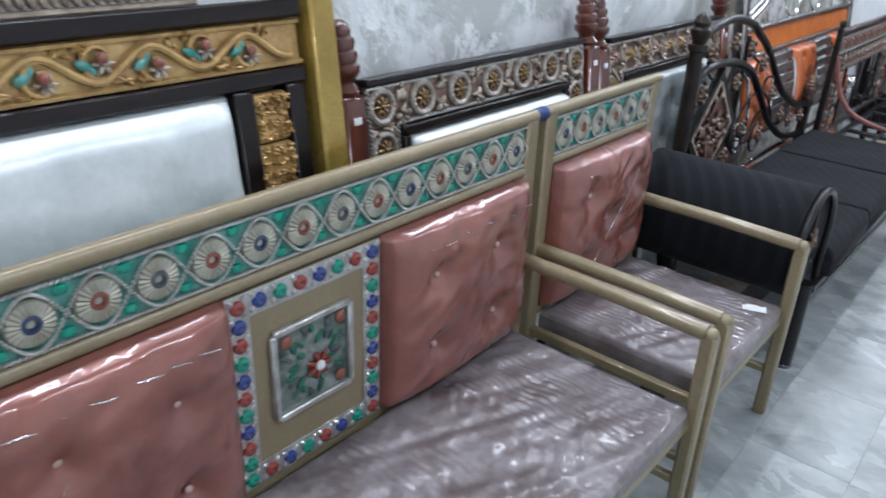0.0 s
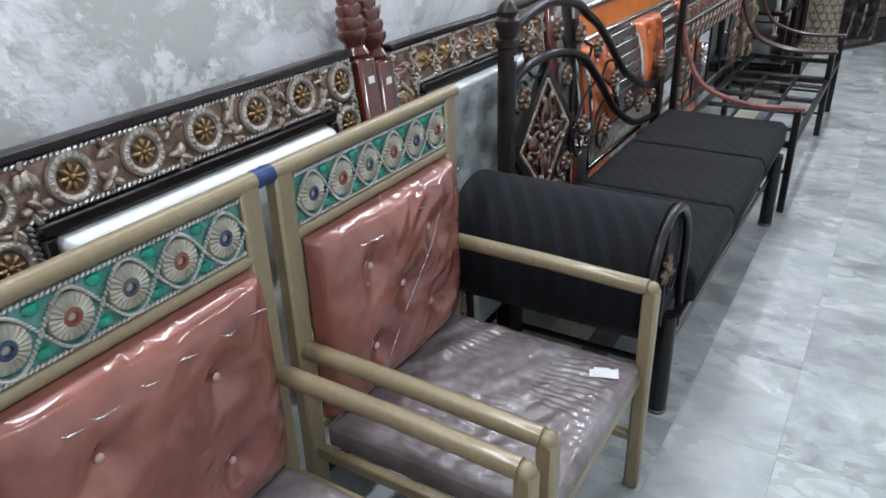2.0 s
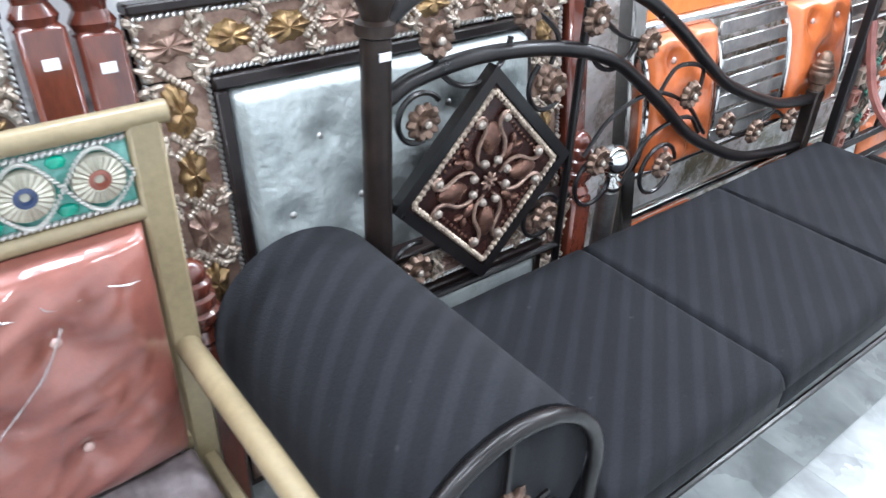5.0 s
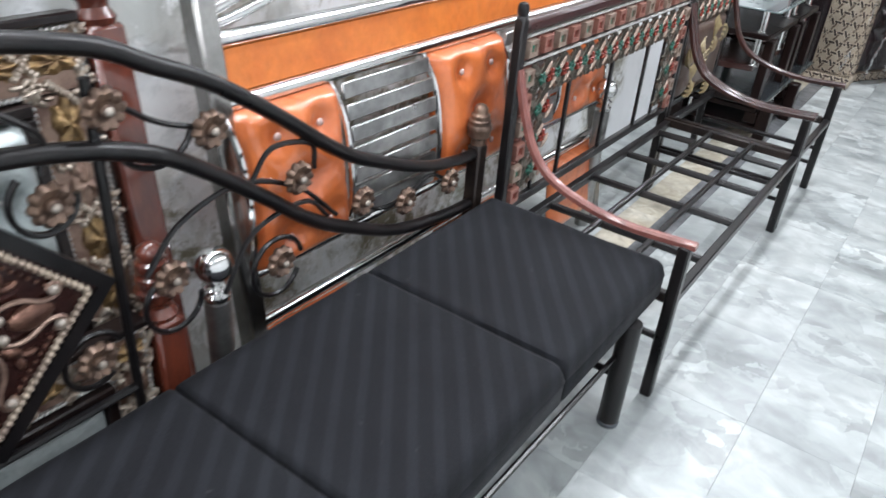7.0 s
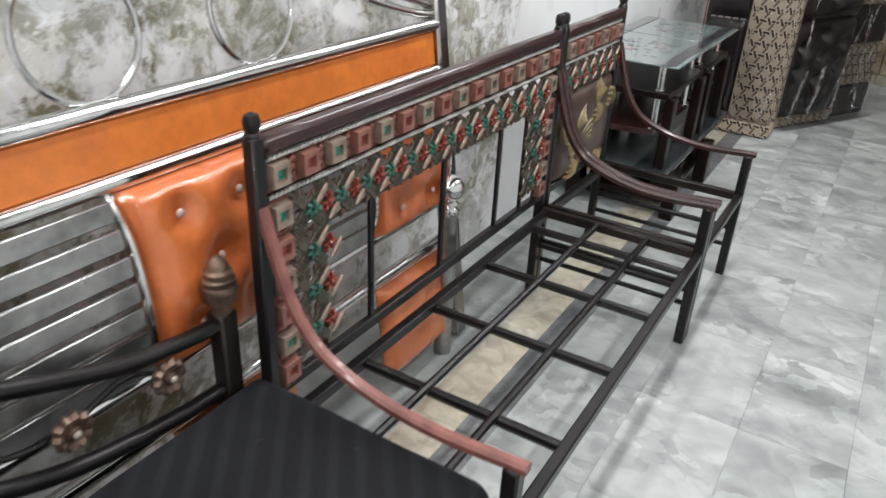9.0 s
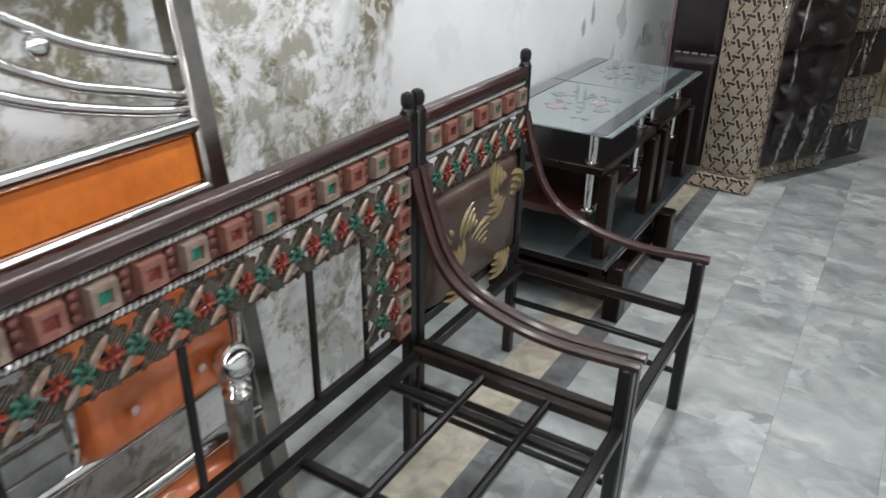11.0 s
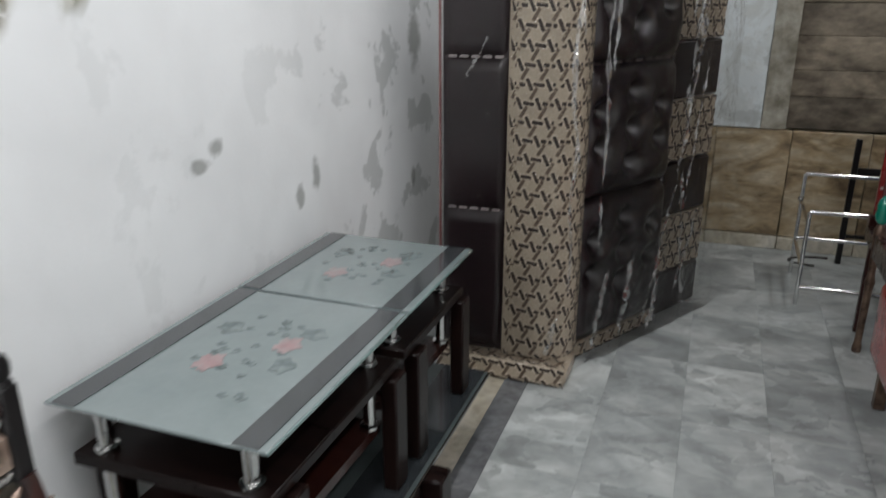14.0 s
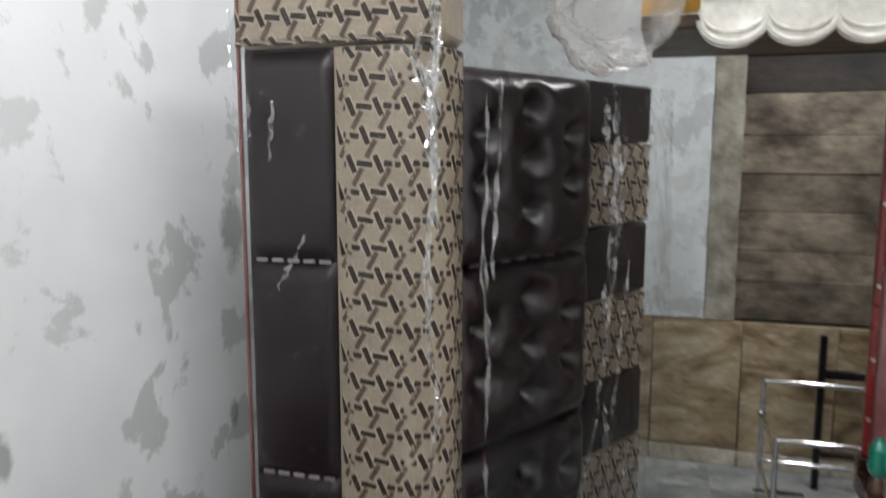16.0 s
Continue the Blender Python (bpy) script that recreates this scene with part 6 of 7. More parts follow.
def film_sheet(parent, w, h, m, seed, amp=0.012):
    b = Build()

    def at(u, t):
        x, z = u * w, t * h
        return (x, -amp * (1 + noise.noise((x * 7 + seed, z * 1.6, seed))) - 0.5 * amp * abs(noise.noise((x * 26 + z * 9, z * 5, seed))), z)

    b.grid(at, int(w * 90), int(h * 40))
    ob = part("plastic_film", b, FILM, parent, "clear crumpled wrapping film", 180)
    ob.matrix_basis = m
    return ob


def film_folds(parent, runs, seed, y):
    """Gathered folds of the film: narrow, wandering ridges from (x, z) to (x, z)."""
    rnd = random.Random(seed)
    for x0, z0, x1, z1, r in runs:
        n, m = 40, 5
        ph = rnd.uniform(0, 9)
        b = Build()

        def strip(u, t):
            wd = r * 7.0 * (0.25 + 1.1 * abs(noise.noise((t * 6, ph, 8)))) * math.sin(math.pi * min(1.0, max(0.0, t))) ** 0.5 + 0.0008
            wob = noise.noise((t * 4 + ph, ph, 1)) * 0.022
            x, z = x0 + (x1 - x0) * t + wob + (u - 0.5) * wd, z0 + (z1 - z0) * t
            return (x, y - 0.020 * abs(noise.noise((x * 70 + ph, z * 16, ph))) - 0.006 * noise.noise((x * 30, z * 60, 2)), z)

        b.grid(strip, m, n)
        part("film_fold", b, FOLD, parent, "gathered crumpled fold of clear film", 12)


def near_board():
    """A wide upholstered headboard stood on end: dark leatherette strips, a beige lattice border with a rounded edge."""
    x0, y, top = -1.13, 8.50, 2.0
    o = thing("upholstered_board", pose(x0, y, 0), "upright padded board, plum leatherette with beige lattice border, film-wrapped", "bed panel", "film-wrapped bed panels")
    part("core", Build().box(0.0, 0.50, 0.012, 0.16, 0.02, top, 0.01), LEATHER, o)
    for z0, z1 in ((0.10, 0.69), (0.694, 1.27), (1.274, 1.80)):
        c = part("leather_panel", cushion(0.255, z1 - z0, 0.022, [], 14, 20, 0, 0.05, 16, z0), LEATHER, o, "", 80)
        c.matrix_basis = pose(0.132, 0.013, (z0 + z1) / 2)
    st = Build()
    for z in (0.692, 1.272):
        for k in range(5):
            st.box(0.03 + k * 0.045, 0.062 + k * 0.045, -0.004, 0.004, z - 0.005, z + 0.005, 0.002)
    part("stitching", st, STITCH, o, "pale stitched seam")
    part("piping", Build().tube([(-0.004, 0.0, 0.05), (-0.004, 0.0, top)], 0.006, 6), MAROON, o)
    # beige border: flat face, then a rounded edge turning back
    prof = [(0.262, 0.012), (0.266, -0.012), (0.30, -0.022), (0.40, -0.024)] + [(0.40 + 0.14 * math.sin(a), 0.116 - 0.14 * math.cos(a)) for a in [i * math.pi / 20 for i in range(1, 11)]] + [(0.54, 0.17)]
    ln = [0.0]
    for i in range(1, len(prof)):
        ln.append(ln[-1] + math.dist(prof[i], prof[i - 1]))
    b = Build()
    n = len(prof)
    b.add([(u, v, z) for z in (0.09, 1.80) for u, v in prof], [(i, i + 1, n + i + 1, n + i) for i in range(n - 1)])
    part("lattice_border", b, LATTICE_BASE, o, "beige fabric border with brown lattice pattern", 60)

    def place(s, z, d):
        s = max(0.0, min(ln[-1] - 1e-6, s))
        i = max(k for k in range(n - 1) if ln[k] <= s)
        t = (s - ln[i]) / (ln[i + 1] - ln[i])
        u, v = prof[i][0] + t * (prof[i + 1][0] - prof[i][0]), prof[i][1] + t * (prof[i + 1][1] - prof[i][1])
        du, dv = prof[i + 1][0] - prof[i][0], prof[i + 1][1] - prof[i][1]
        q = math.hypot(du, dv)
        return (u + dv / q * d, v - du / q * d, z + 0.09)

    lattice("lattice_pattern", o, ln[-1], 1.71, 0.071, place)
    part("top_border", Build().box(0.0, 0.545, -0.02, 0.17, 1.805, top, 0.02), LATTICE_BASE, o)
    lattice("top_pattern", o, 0.54, top - 1.81, 0.071, lambda s, z, d: (s, -0.0205 - d, z + 1.808))
    part("foot_border", Build().box(0.0, 0.545, -0.07, 0.16, 0.0, 0.088, 0.02), LATTICE_BASE, o)
    lattice("foot_pattern", o, 0.54, 0.08, 0.071, lambda s, z, d: (s, -0.0705 - d, z + 0.004))
    lattice("foot_pattern_top", o, 0.54, 0.06, 0.071, lambda s, z, d: (s, -0.06 + z, 0.0882 + d))
    film_sheet(o, 0.54, 1.9, pose(0.0, -0.03, 0.08), 2.0)
    film_folds(o, ((0.535, 1.95, 0.53, 1.55, 0.009), (0.50, 1.85, 0.54, 1.35, 0.005), (0.54, 1.9, 0.50, 1.1, 0.005), (0.46, 1.8, 0.53, 1.6, 0.004), (0.0, 1.9, 0.01, 1.5, 0.004), (0.06, 1.7, 0.03, 1.55, 0.003), (0.12, 1.68, 0.10, 1.5, 0.003),
                   (0.40, 0.10, 0.52, 0.02, 0.006), (0.46, 0.12, 0.50, 0.30, 0.006), (0.20, 1.35, 0.12, 1.2, 0.003), (0.52, 1.3, 0.535, 0.4, 0.005)), 3, -0.045)
    return o


def tufted_board():
    """A buttoned dark headboard on end, standing at a slant, with a chequered beige edge strip."""
    a, b = Vector((-0.66, 8.70, 0)), Vector((-0.165, 9.60, 0))
    ang = math.degrees(math.atan2(b.y - a.y, b.x - a.x))
    w = (b - a).length
    o = thing("upholstered_board", pose(a.x, a.y, 0, 0, 0, ang), "buttoned plum leatherette board with chequered beige edge, film-wrapped", "bed panel", "film-wrapped bed panels")
    tw = 0.62
    part("core", Build().box(0, w, 0.012, 0.13, 0.0, 1.78, 0.02), LEATHER, o)
    for z0, z1 in ((0.07, 0.70), (0.704, 1.23), (1.234, 1.78)):
        h = z1 - z0
        tufts = []
        for j in range(3):
            zz = h / 2 - 0.11 - 0.145 * j
            tufts.append((0.0, zz))
            if j < 2:
                tufts += [(-0.20, zz - 0.07), (0.20, zz - 0.07)]
        c = part("tufted_panel", cushion(tw, h, 0.095, tufts, 72, 64, 0.72, 0.044, 10, z0 * 3), LEATHER_SHINY, o, "", 80)
        c.matrix_basis = pose(tw / 2, 0.013, (z0 + z1) / 2)
        buttons(c, tufts, (0, 0), -0.030, 0.012, BUTTON_DARK)
    cells = ((0.0, 0.22, 1), (0.22, 0.50, 0), (0.50, 0.76, 1), (0.76, 1.045, 0), (1.045, 1.30, 1), (1.30, 1.58, 0), (1.58, 1.78, 1))
    for z0, z1, dark in cells:
        part("edge_block", Build().box(tw + 0.01, w, -0.025, 0.012, z0 + 0.002, z1 - 0.002, 0.010), LEATHER if dark else LATTICE_BASE, o)
        if not dark:
            lattice("block_pattern", o, w - tw - 0.02, z1 - z0 - 0.01, 0.071, lambda s, z, d, z0=z0: (tw + 0.015 + s, -0.0255 - d, z0 + 0.006 + z))
    part("foot_border", Build().box(0.0, tw, -0.05, 0.012, 0.0, 0.066, 0.015), LATTICE_BASE, o)
    lattice("foot_pattern", o, tw, 0.06, 0.071, lambda s, z, d: (s, -0.0505 - d, z + 0.004))
    st = Build()
    for z in (0.702, 1.232):
        for k in range(9):
            st.box(0.03 + k * 0.07, 0.07 + k * 0.07, -0.014, 0.002, z - 0.004, z + 0.004, 0.002)
    part("stitching", st, STITCH, o, "pale stitched seam")
    film_sheet(o, w, 1.74, pose(0.0, -0.10, 0.02), 5.0, 0.02)
    film_folds(o, ((0.62, 1.76, 0.66, 1.25, 0.010), (0.58, 1.72, 0.60, 1.40, 0.008), (0.66, 1.75, 0.60, 1.0, 0.008), (0.70, 1.6, 0.64, 1.1, 0.007), (0.66, 1.25, 0.58, 0.72, 0.008), (0.74, 1.2, 0.66, 0.6, 0.006),
                   (0.62, 0.75, 0.70, 0.15, 0.009), (0.58, 0.70, 0.40, 0.08, 0.008), (0.30, 0.45, 0.22, 0.06, 0.010), (0.12, 0.40, 0.03, 0.05, 0.010), (0.50, 0.30, 0.46, 0.02, 0.012), (0.66, 0.12, 0.95, 0.05, 0.010),
                   (0.04, 1.7, 0.05, 0.5, 0.006), (0.10, 1.75, 0.07, 1.2, 0.005), (0.86, 1.74, 0.84, 1.5, 0.006), (0.78, 0.55, 0.64, 0.18, 0.010)), 5, -0.125)
    return o


near_board()
tufted_board()


# ---- far wall ----
def far_wall():
    solo("wall_north", Build().box(WX - 0.2, EX + 0.2, NY + 0.3, NY + 0.5, -0.05, TOP, 0), CEMENT, "dark rough back wall behind the stone courses", kind="structure")
    pil = solo("pillar", Build().box(-1.36, 0.12, NY, NY + 0.299, 0.735, TOP, 0.004), PILLAR, "peeling pale blue plaster pier", kind="structure")
    edge = Build()

    def rough(u, t):
        z = 0.735 + t * (TOP - 0.735)
        return (0.121 + u * 0.135 + (0.006 * noise.noise((z * 9, u * 5, 1)) if u in (0.0, 1.0) else 0), NY - 0.003 + 0.012 * noise.noise((u * 4, z * 8, 3)), z)

    edge.grid(rough, 8, 60)
    edge.box(0.122, 0.25, NY + 0.01, NY + 0.299, 0.735, TOP, 0.002)
    solo("pier_edge", edge, CEMENT, "bare rough cement edge of the pier", kind="structure", sharp=80)
    dado = solo("dado", Build().box(WX, EX, NY + 0.03, NY + 0.299, 0.0, 0.72, 0), CEMENT, "brown onyx slab dado", kind="structure")
    rnd = random.Random(4)
    xs = [-1.35, -0.72, -0.12, 0.30, 0.72, 1.2, 1.75, 1.99]
    for i in range(len(xs) - 1):
        for z0, z1 in ((0.085, 0.73),):
            part("slab", Build().box(xs[i] + 0.002, xs[i + 1] - 0.002, NY + rnd.uniform(-0.004, 0.004), NY + 0.028, z0, z1, 0.004), DADO, dado)
        part("skirting", Build().box(xs[i] + 0.002, xs[i + 1] - 0.002, NY - 0.012, NY + 0.028, 0.0, 0.08, 0.004), MARBLE_BEIGE, dado)
    back = solo("stone_courses", Build().box(0.252, EX, NY + 0.12, NY + 0.299, 0.722, TOP, 0), CEMENT, "dirty brown stone courses in a recess", kind="structure")
    z = 0.735
    while z < 2.3:
        h = rnd.uniform(0.14, 0.2)
        x = 0.254
        while x < EX - 0.05:
            w = rnd.uniform(0.75, 1.3)
            x2 = min(EX - 0.002, x + w)
            # courses centred above 1.77 m take the near-black colour
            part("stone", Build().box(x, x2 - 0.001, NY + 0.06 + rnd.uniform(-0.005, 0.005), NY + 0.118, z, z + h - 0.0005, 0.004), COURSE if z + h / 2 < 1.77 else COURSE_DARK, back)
            x = x2
        z += h


far_wall()


# ---- steel frame, right-hand seat, mattress, shelf ----
def steel_frame(x, y, label):
    """Bare chromed chair frame: a low front frame, a taller back frame and side rungs."""
    o = thing("stool_frame", pose(x, y, 0), label, "stool frame", "bare steel stool frames")
    w, d, hf, hb = 0.41, 0.48, 0.485, 0.57
    for a in (0, w):
        part("front_leg", Build().tube([(a, 0, 0), (a, 0.0, hf)], 0.011, 10), CHROME, o)
        part("back_leg", Build().tube([(a + 0.01, d, 0), (a + 0.01, d, hb)], 0.011, 10), CHROME, o)
        for z in (hf - 0.06, 0.20):
            part("side_rung", Build().tube([(a, 0, z), (a + 0.01, d, z)], 0.009, 8), CHROME, o)
        part("bolt", Build().ball((a - 0.006, d * 0.8, hf - 0.03), 0.016, 0.016, 0.016, 9, 6), STEEL, o)
    for z in (hf, 0.092):
        part("front_rung", Build().tube([(0, 0, z), (w, 0, z)], 0.011, 10), CHROME, o)
    for z in (hb, 0.21):
        part("back_rung", Build().tube([(0.01, d, z), (w + 0.01, d, z)], 0.011, 10), CHROME, o)
    return o


def iron_bracket():
    """Low black iron frame against the dado."""
    o = thing("iron_stand", pose(0.61, 10.40, 0), "black iron stand against the stone dado", "stand")
    part("upright", Build().box(0, 0.03, 0, 0.03, 0, 0.73, 0.004), BLACK_IRON, o)
    part("upright", Build().box(0.40, 0.43, 0, 0.03, 0, 0.60, 0.004), BLACK_IRON, o)
    part("crossbar", Build().box(0.031, 0.399, 0.002, 0.028, 0.53, 0.57, 0.004), BLACK_IRON, o)
    part("crossbar", Build().box(0.031, 0.399, 0.002, 0.028, 0.16, 0.18, 0.004), BLACK_IRON, o)
    part("hoop", Build().tube([(-0.12 - 0.16 * math.sin(t), -0.30 + 0.2 * math.cos(t), 0.10 - 0.09 * math.cos(t)) for t in [i * math.pi / 12 for i in range(13)]], 0.006, 6), BROWN_IRON, o)
    return o


def right_seat():
    o = thing("bench", pose(0, 0, 0), "bench with embossed cream seat, carved rail and red side panel", "bench")
    b = Build()

    def top(u, t):
        px, py = 0.50 + u * 0.6, 7.56 + t * 1.21
        e = min(1.0, min(u * 0.6, (1 - u) * 0.6, t * 1.21, (1 - t) * 1.21) / 0.03)
        return (px, py, 0.665 + 0.032 * math.sqrt(max(0.0, e * (2 - e))) + 0.006 * e * abs(noise.noise((px * 16, py * 16, 2))))

    b.grid(top, 40, 70)
    b.box(0.502, 1.10, 7.562, 8.768, 0.63, 0.667, 0.004)
    part("seat", b, CREAM_SEAT, o, "cream embossed upholstered seat", 70)
    part("carved_rail", Build().box(0.515, 1.09, 7.57, 8.76, 0.52, 0.629, 0.003), PLUM, o)
    rnd = random.Random(7)
    c = Build()
    y = 7.6
    while y < 8.75:
        for k in range(4):
            c.ball((0.512, y + rnd.uniform(-0.02, 0.02), 0.575 + rnd.uniform(-0.035, 0.035)), 0.006, rnd.uniform(0.008, 0.02), rnd.uniform(0.006, 0.014), 7, 4)
        y += 0.05
    part("carving", c, BRONZE, o, "silver bronze carved flowers")
    c2 = part("red_panel", cushion(1.16, 0.30, 0.03, [], 20, 12, 0, 0.05, 8, 2), RED_LACQUER, o, "red leatherette side panel", 80)
    c2.matrix_basis = pose(0.515, 8.17, 0.365, 0, 0, 90) @ pose(0, 0, 0, 0, 0, 180)
    part("side_board", Build().box(0.517, 1.08, 7.58, 8.75, 0.20, 0.519, 0.003), RED_LACQUER, o)
    for yy in (7.63, 8.70):
        for xx in (0.56, 1.04):
            part("leg", Build().box(xx - 0.02, xx + 0.02, yy - 0.02, yy + 0.02, 0, 0.199, 0.004), BRONZE_DARK, o)
    part("end_rail", Build().box(0.54, 0.57, 8.77, 9.19, 0.44, 0.54, 0.004), PLUM, o)
    part("end_link", Build().box(0.54, 0.57, 9.215, 9.399, 0.46, 0.52, 0.004), PLUM, o)
    part("back_rail", Build().box(0.55, 0.75, 9.40, 9.448, 0.50, 0.56, 0.004), PLUM, o)
    for xx in (0.585, 0.73):
        part("back_leg", Build().box(xx - 0.015, xx + 0.015, 9.41, 9.44, 0.0, 0.499, 0.004), PLUM, o)
    p = part("corner_post", Build().lathe([(0.018, 0), (0.02, 0.02), (0.015, 0.05), (0.017, 0.3), (0.022, 0.33), (0.015, 0.36), (0.02, 0.5), (0.024, 0.56), (0.014, 0.585)], (0.555, 9.20, 0), 12), BRONZE_DARK, o, "bronze turned corner post")
    part("knob", Build().lathe([(0.012, 0.585), (0.026, 0.60), (0.031, 0.625), (0.027, 0.65), (0.03, 0.66), (0.024, 0.685), (0.010, 0.705), (0, 0.71)], (0.555, 9.20, 0), 14), GREEN_GLASS, p, "green glass knob")
    return o


def mattress():
    """A new mattress stood on edge in printed film, with a maroon board leaning before it."""
    o = thing("mattress", pose(0.755, 9.45, 0), "upright mattress in white, red and blue printed film", "mattress")
    width, height, z0, z1 = 1.09, 2.2, 0.752, 1.034
    b = Build()
    b.box(0, width, 0.004, 0.21, 0.0, height, 0.03)
    b.grid(lambda u, t: (0.01 + u * (width - 0.02), 0.003 - 0.004 * math.sin(math.pi * u) ** 0.5 + 0.004 * noise.noise((u * 6, t * 9, 1)), 0.01 + t * (height - 0.02)), 40, 70)
    part("body", b, PRINT_WHITE, o, "white printed plastic cover", 60)
    part("blue_band", Build().box(-0.003, width + 0.001, -0.008, 0.21, z0, z1, 0.002), PRINT_BLUE, o, "blue printed band")
    for a, c in ((0.0, z0 - 0.002), (z1 + 0.002, height)):
        part("side_strip", Build().box(-0.004, 0.07, -0.0095, 0.211, a, c, 0.002), PRINT_PALE, o, "pale blue checked edge")
    for i in range(33):
        z = 0.03 + i * 0.066
        if not z0 - 0.04 < z < z1:
            part("edge_check", Build().box(0.007, 0.036, -0.0115, -0.0095, z, z + 0.036, 0.0005), PRINT_BLUE, o)
    star = Build()
    r = 0.034
    star.add([(rr * math.cos(k * math.pi / 4), -0.0015, rr * math.sin(k * math.pi / 4)) for k in range(8) for rr in (r if k % 2 == 0 else 0.42 * r,)] + [(0, 0.003, 0)], [tuple(range(8))] + [(k, (k + 1) % 8, 8) for k in range(8)])
    star = star.mesh("star_print", PRINT_ORANGE)
    curl = []
    for q in range(4):
        a = math.pi / 4 + q * math.pi / 2
        ca, sa = math.cos(a), math.sin(a)
        line = [(0.052 * ca - t * sa * 0.9 - abs(t) * 0.5 * ca, -0.001, 0.058 * sa + t * ca * 0.9 - abs(t) * 0.5 * sa) for t in (-0.034, -0.02, 0.0, 0.02, 0.034)]
        curl.append(Build().tube(line, [0.003, 0.008, 0.010, 0.008, 0.003], 5, False, 0.35).mesh("curl_print", PRINT_TAUPE))
    for j in range(17):
        for i in range(7):
            cx, cz = 0.15 + i * 0.145, 0.07 + j * 0.145
            if cz > height - 0.05 or z0 - 0.05 < cz < z1 + 0.05:
                continue
            part_like("star_print", star, o, pose(cx, -0.006, cz))
            for me in curl:
                part_like("curl_print", me, o, pose(cx, -0.006, cz))
    curve = bpy.data.curves.new("lettering", "FONT")
    curve.body, curve.size, curve.extrude, curve.align_x, curve.align_y = "SUPER", 0.092, 0.0008, "CENTER", "CENTER"
    text = new("lettering", curve)
    text.parent = o
    text.matrix_basis = pose(0.21, -0.0095, z0 + 0.075, 90, 180, 0)
    curve.materials.append(LETTER)
    for k in range(8):
        part("small_print", Build().box(0.09 + k * 0.03, 0.113 + k * 0.03, -0.0092, -0.0082, z0 + 0.185, z0 + 0.20 + 0.009 * (k % 2), 0.0003), LETTER, o)
    p = thing("wrapped_board", pose(0.575, 9.42, 0.561), "maroon board wrapped in cloudy film, standing upright", "board")
    part("board", Build().box(0.012, 0.165, 0.0, 0.026, 0.0, 1.5, 0.008), MAROON, p)
    for z, h in ((0.0, 0.5), (0.504, 0.5), (1.008, 0.49)):
        part("red_edge", Build().box(-0.012, 0.0115, 0.0, 0.026, z, z + h, 0.004), MAROON_EDGE, p, "dark red lacquered edge strip")
    for z in (0.12, 0.32, 0.56, 0.82):
        part("staple", Build().box(-0.006, 0.006, -0.004, -0.0005, z, z + 0.012, 0.0005), SILVER, p)
    film_sheet(p, 0.165, 1.46, pose(0, -0.004, 0.01), 9.0, 0.01)


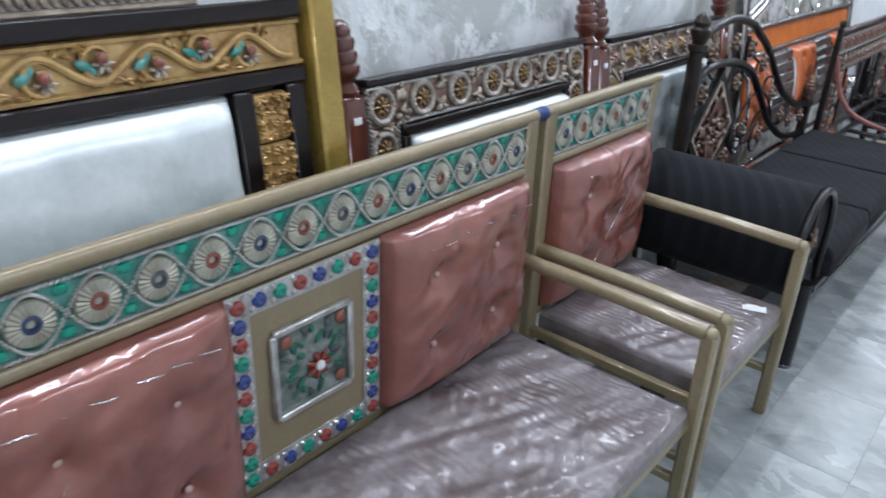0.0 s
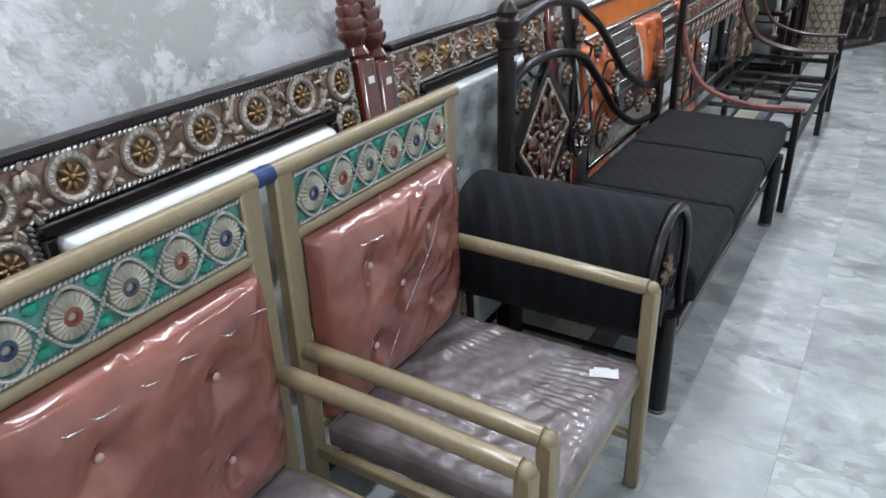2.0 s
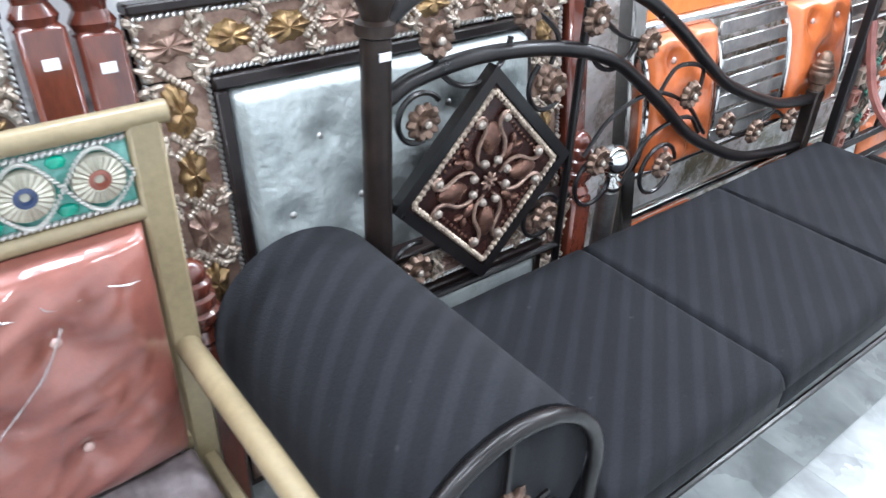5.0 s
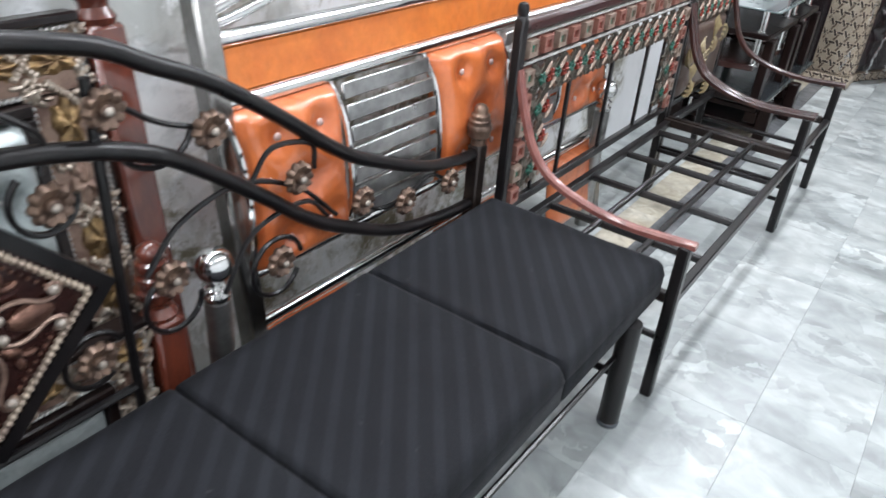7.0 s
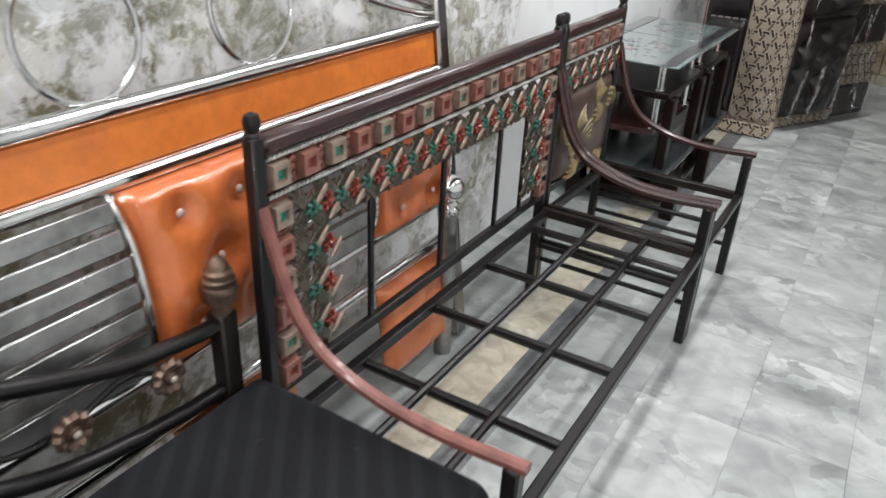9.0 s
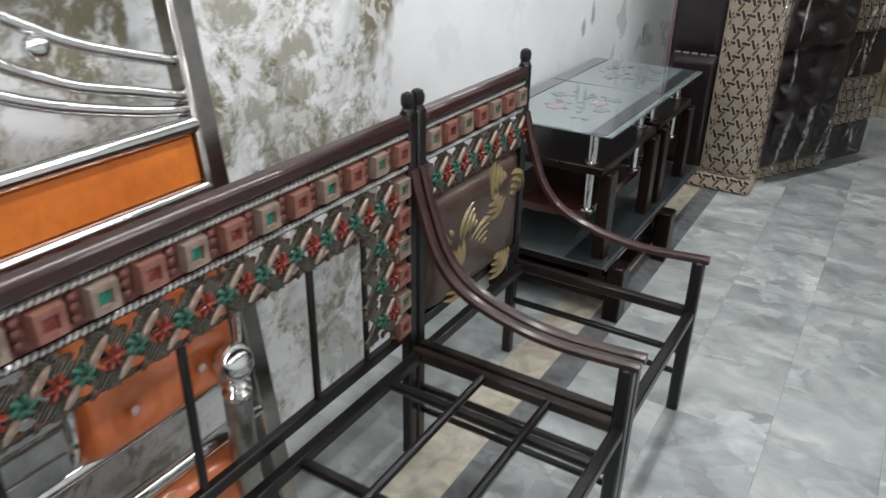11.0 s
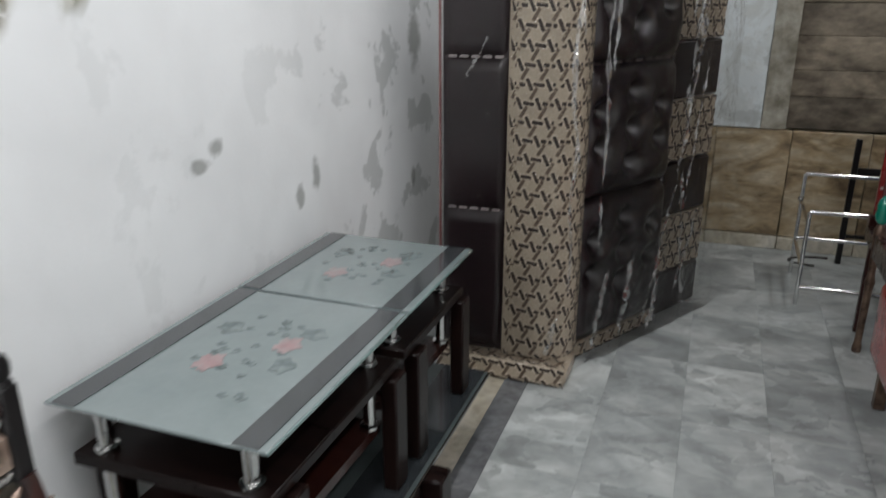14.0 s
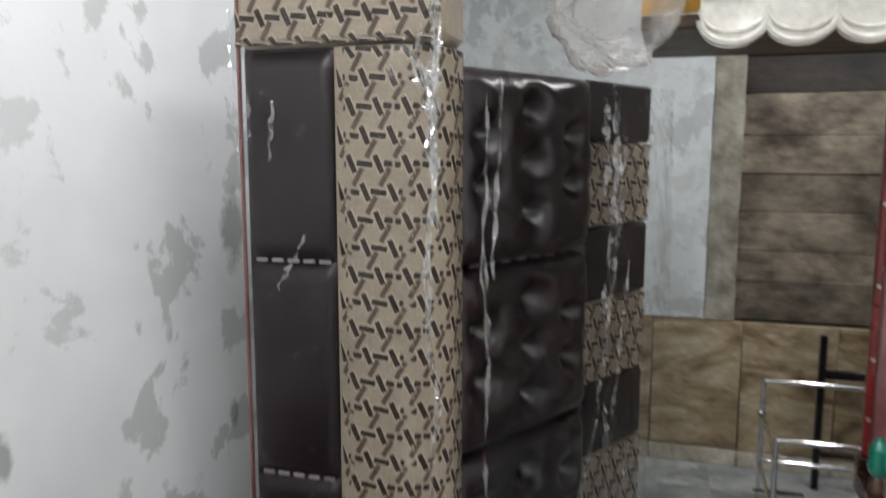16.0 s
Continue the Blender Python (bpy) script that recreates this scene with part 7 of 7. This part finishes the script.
def shelf_and_stock():
    solo("shelf", Build().box(-0.16, EX - 0.002, 8.80, 9.40, 1.855, 1.89, 0.004), SHELF_WOOD, "brown board shelf fixed high on the wall", "shelf")
    o = thing("crown_board", pose(-0.02, 8.78, 1.80), "ivory lacquered scalloped crown board on the shelf edge", "crown board")
    low = []
    for i in range(10):
        for k in range(12):
            a = math.pi * k / 12
            low.append((0.15 * i + 0.075 - 0.075 * math.cos(a), 0.055 - 0.055 * math.sin(a)))
    low.append((1.5, 0.055))
    n = len(low)
    b = Build()
    b.add([(x, y, z) for y in (-0.012, 0.012) for x, z in low] + [(x, y, 0.30) for y in (-0.012, 0.012) for x, z in low],
          [(i, i + 1, 2 * n + i + 1, 2 * n + i) for i in range(n - 1)] + [(n + i, n + i + 1, 3 * n + i + 1, 3 * n + i) for i in range(n - 1)] + [(i, i + 1, n + i + 1, n + i) for i in range(n - 1)])
    part("board", b, WHITE_LACQUER, o)
    for q, d in ((0.012, 0.010), (0.036, 0.006)):
        part("scallop_rim", Build().tube([(x, -0.014, z + q) for x, z in low], d, 7), WHITE_LACQUER, o)
    part("upper_moulding", Build().tube([(0, -0.014, 0.13), (1.5, -0.014, 0.13)], 0.014, 8), WHITE_LACQUER, o)
    solo("yellow_cloth", Build().grid(lambda u, t: (-0.16 + u * 0.16, 8.80 - 0.03 * t + 0.01 * noise.noise((u * 5, t * 5, 2)), 1.893 + 0.13 * t + 0.01 * noise.noise((u * 6, t * 4, 7))), 10, 8), YELLOW_CLOTH, "folded yellow cloth on the shelf", "cloth", sharp=80)
    bag = Build()

    def skin(u, t):
        a, c = 2 * math.pi * u, math.pi * t
        p = Vector((math.sin(c) * math.cos(a), math.sin(c) * math.sin(a), math.cos(c)))
        r = 0.16 * (1 + 0.22 * noise.noise(p * 2.2) + 0.10 * noise.noise(p * 6.5))
        return (-0.22 + p.x * r * 0.95, 8.70 + p.y * r * 0.75, 1.90 + p.z * r)

    bag.grid(skin, 48, 30)
    solo("plastic_bag", bag, BAG, "crumpled clear plastic bag hanging over the panels", "plastic bag", sharp=180)


def bag_material():
    m = FILM.copy()
    m.name = "cloudy_plastic"
    n = m.node_tree.nodes
    link = m.node_tree.links.new
    d = n.new("ShaderNodeBsdfDiffuse")
    d.inputs[0].default_value = (0.62, 0.60, 0.56, 1)
    mix = n.new("ShaderNodeMixShader")
    mix.inputs[0].default_value = 0.2
    link(n["Mix Shader"].outputs[0], mix.inputs[1])
    link(d.outputs[0], mix.inputs[2])
    link(mix.outputs[0], n["Material Output"].inputs[0])
    return m


BAG = bag_material()
steel_frame(0.345, 9.685, "bare chromed steel stool frame before the stone dado")
steel_frame(0.345, 6.97, "bare chromed steel stool frame beside the bench")
iron_bracket()
right_seat()
mattress()
shelf_and_stock()


# ---- floor slabs ----
def slabs():
    rnd = random.Random(21)
    full = {}

    def slab(w, d, material, x, y):
        key = (round(w, 3), round(d, 3), material.name)
        if key not in full:
            full[key] = Build().box(0, w - 0.0005, 0, d - 0.0005, -0.0055, 0.0, 0.0003).mesh("slab", material)
        part_like("slab", full[key], floor, pose(x, y, rnd.uniform(-0.0002, 0.0002)))

    w, d = 0.30, 0.48
    y = SY
    while y < NY - 0.02:
        x = -0.735
        while x < EX - 0.02:
            slab(min(w, EX - x), min(d, NY - y), MARBLE, x, y)
            x += w
        y += d
    for x0, x1, length, material in ((-0.83, -0.735, 0.9, MARBLE_DARK), (-0.98, -0.83, 0.6, MARBLE_BEIGE), (WX, -0.98, 0.6, MARBLE)):
        y = SY
        while y < NY - 0.02:
            slab(x1 - x0, min(length, NY - y), material, x0, y)
            y += length


slabs()
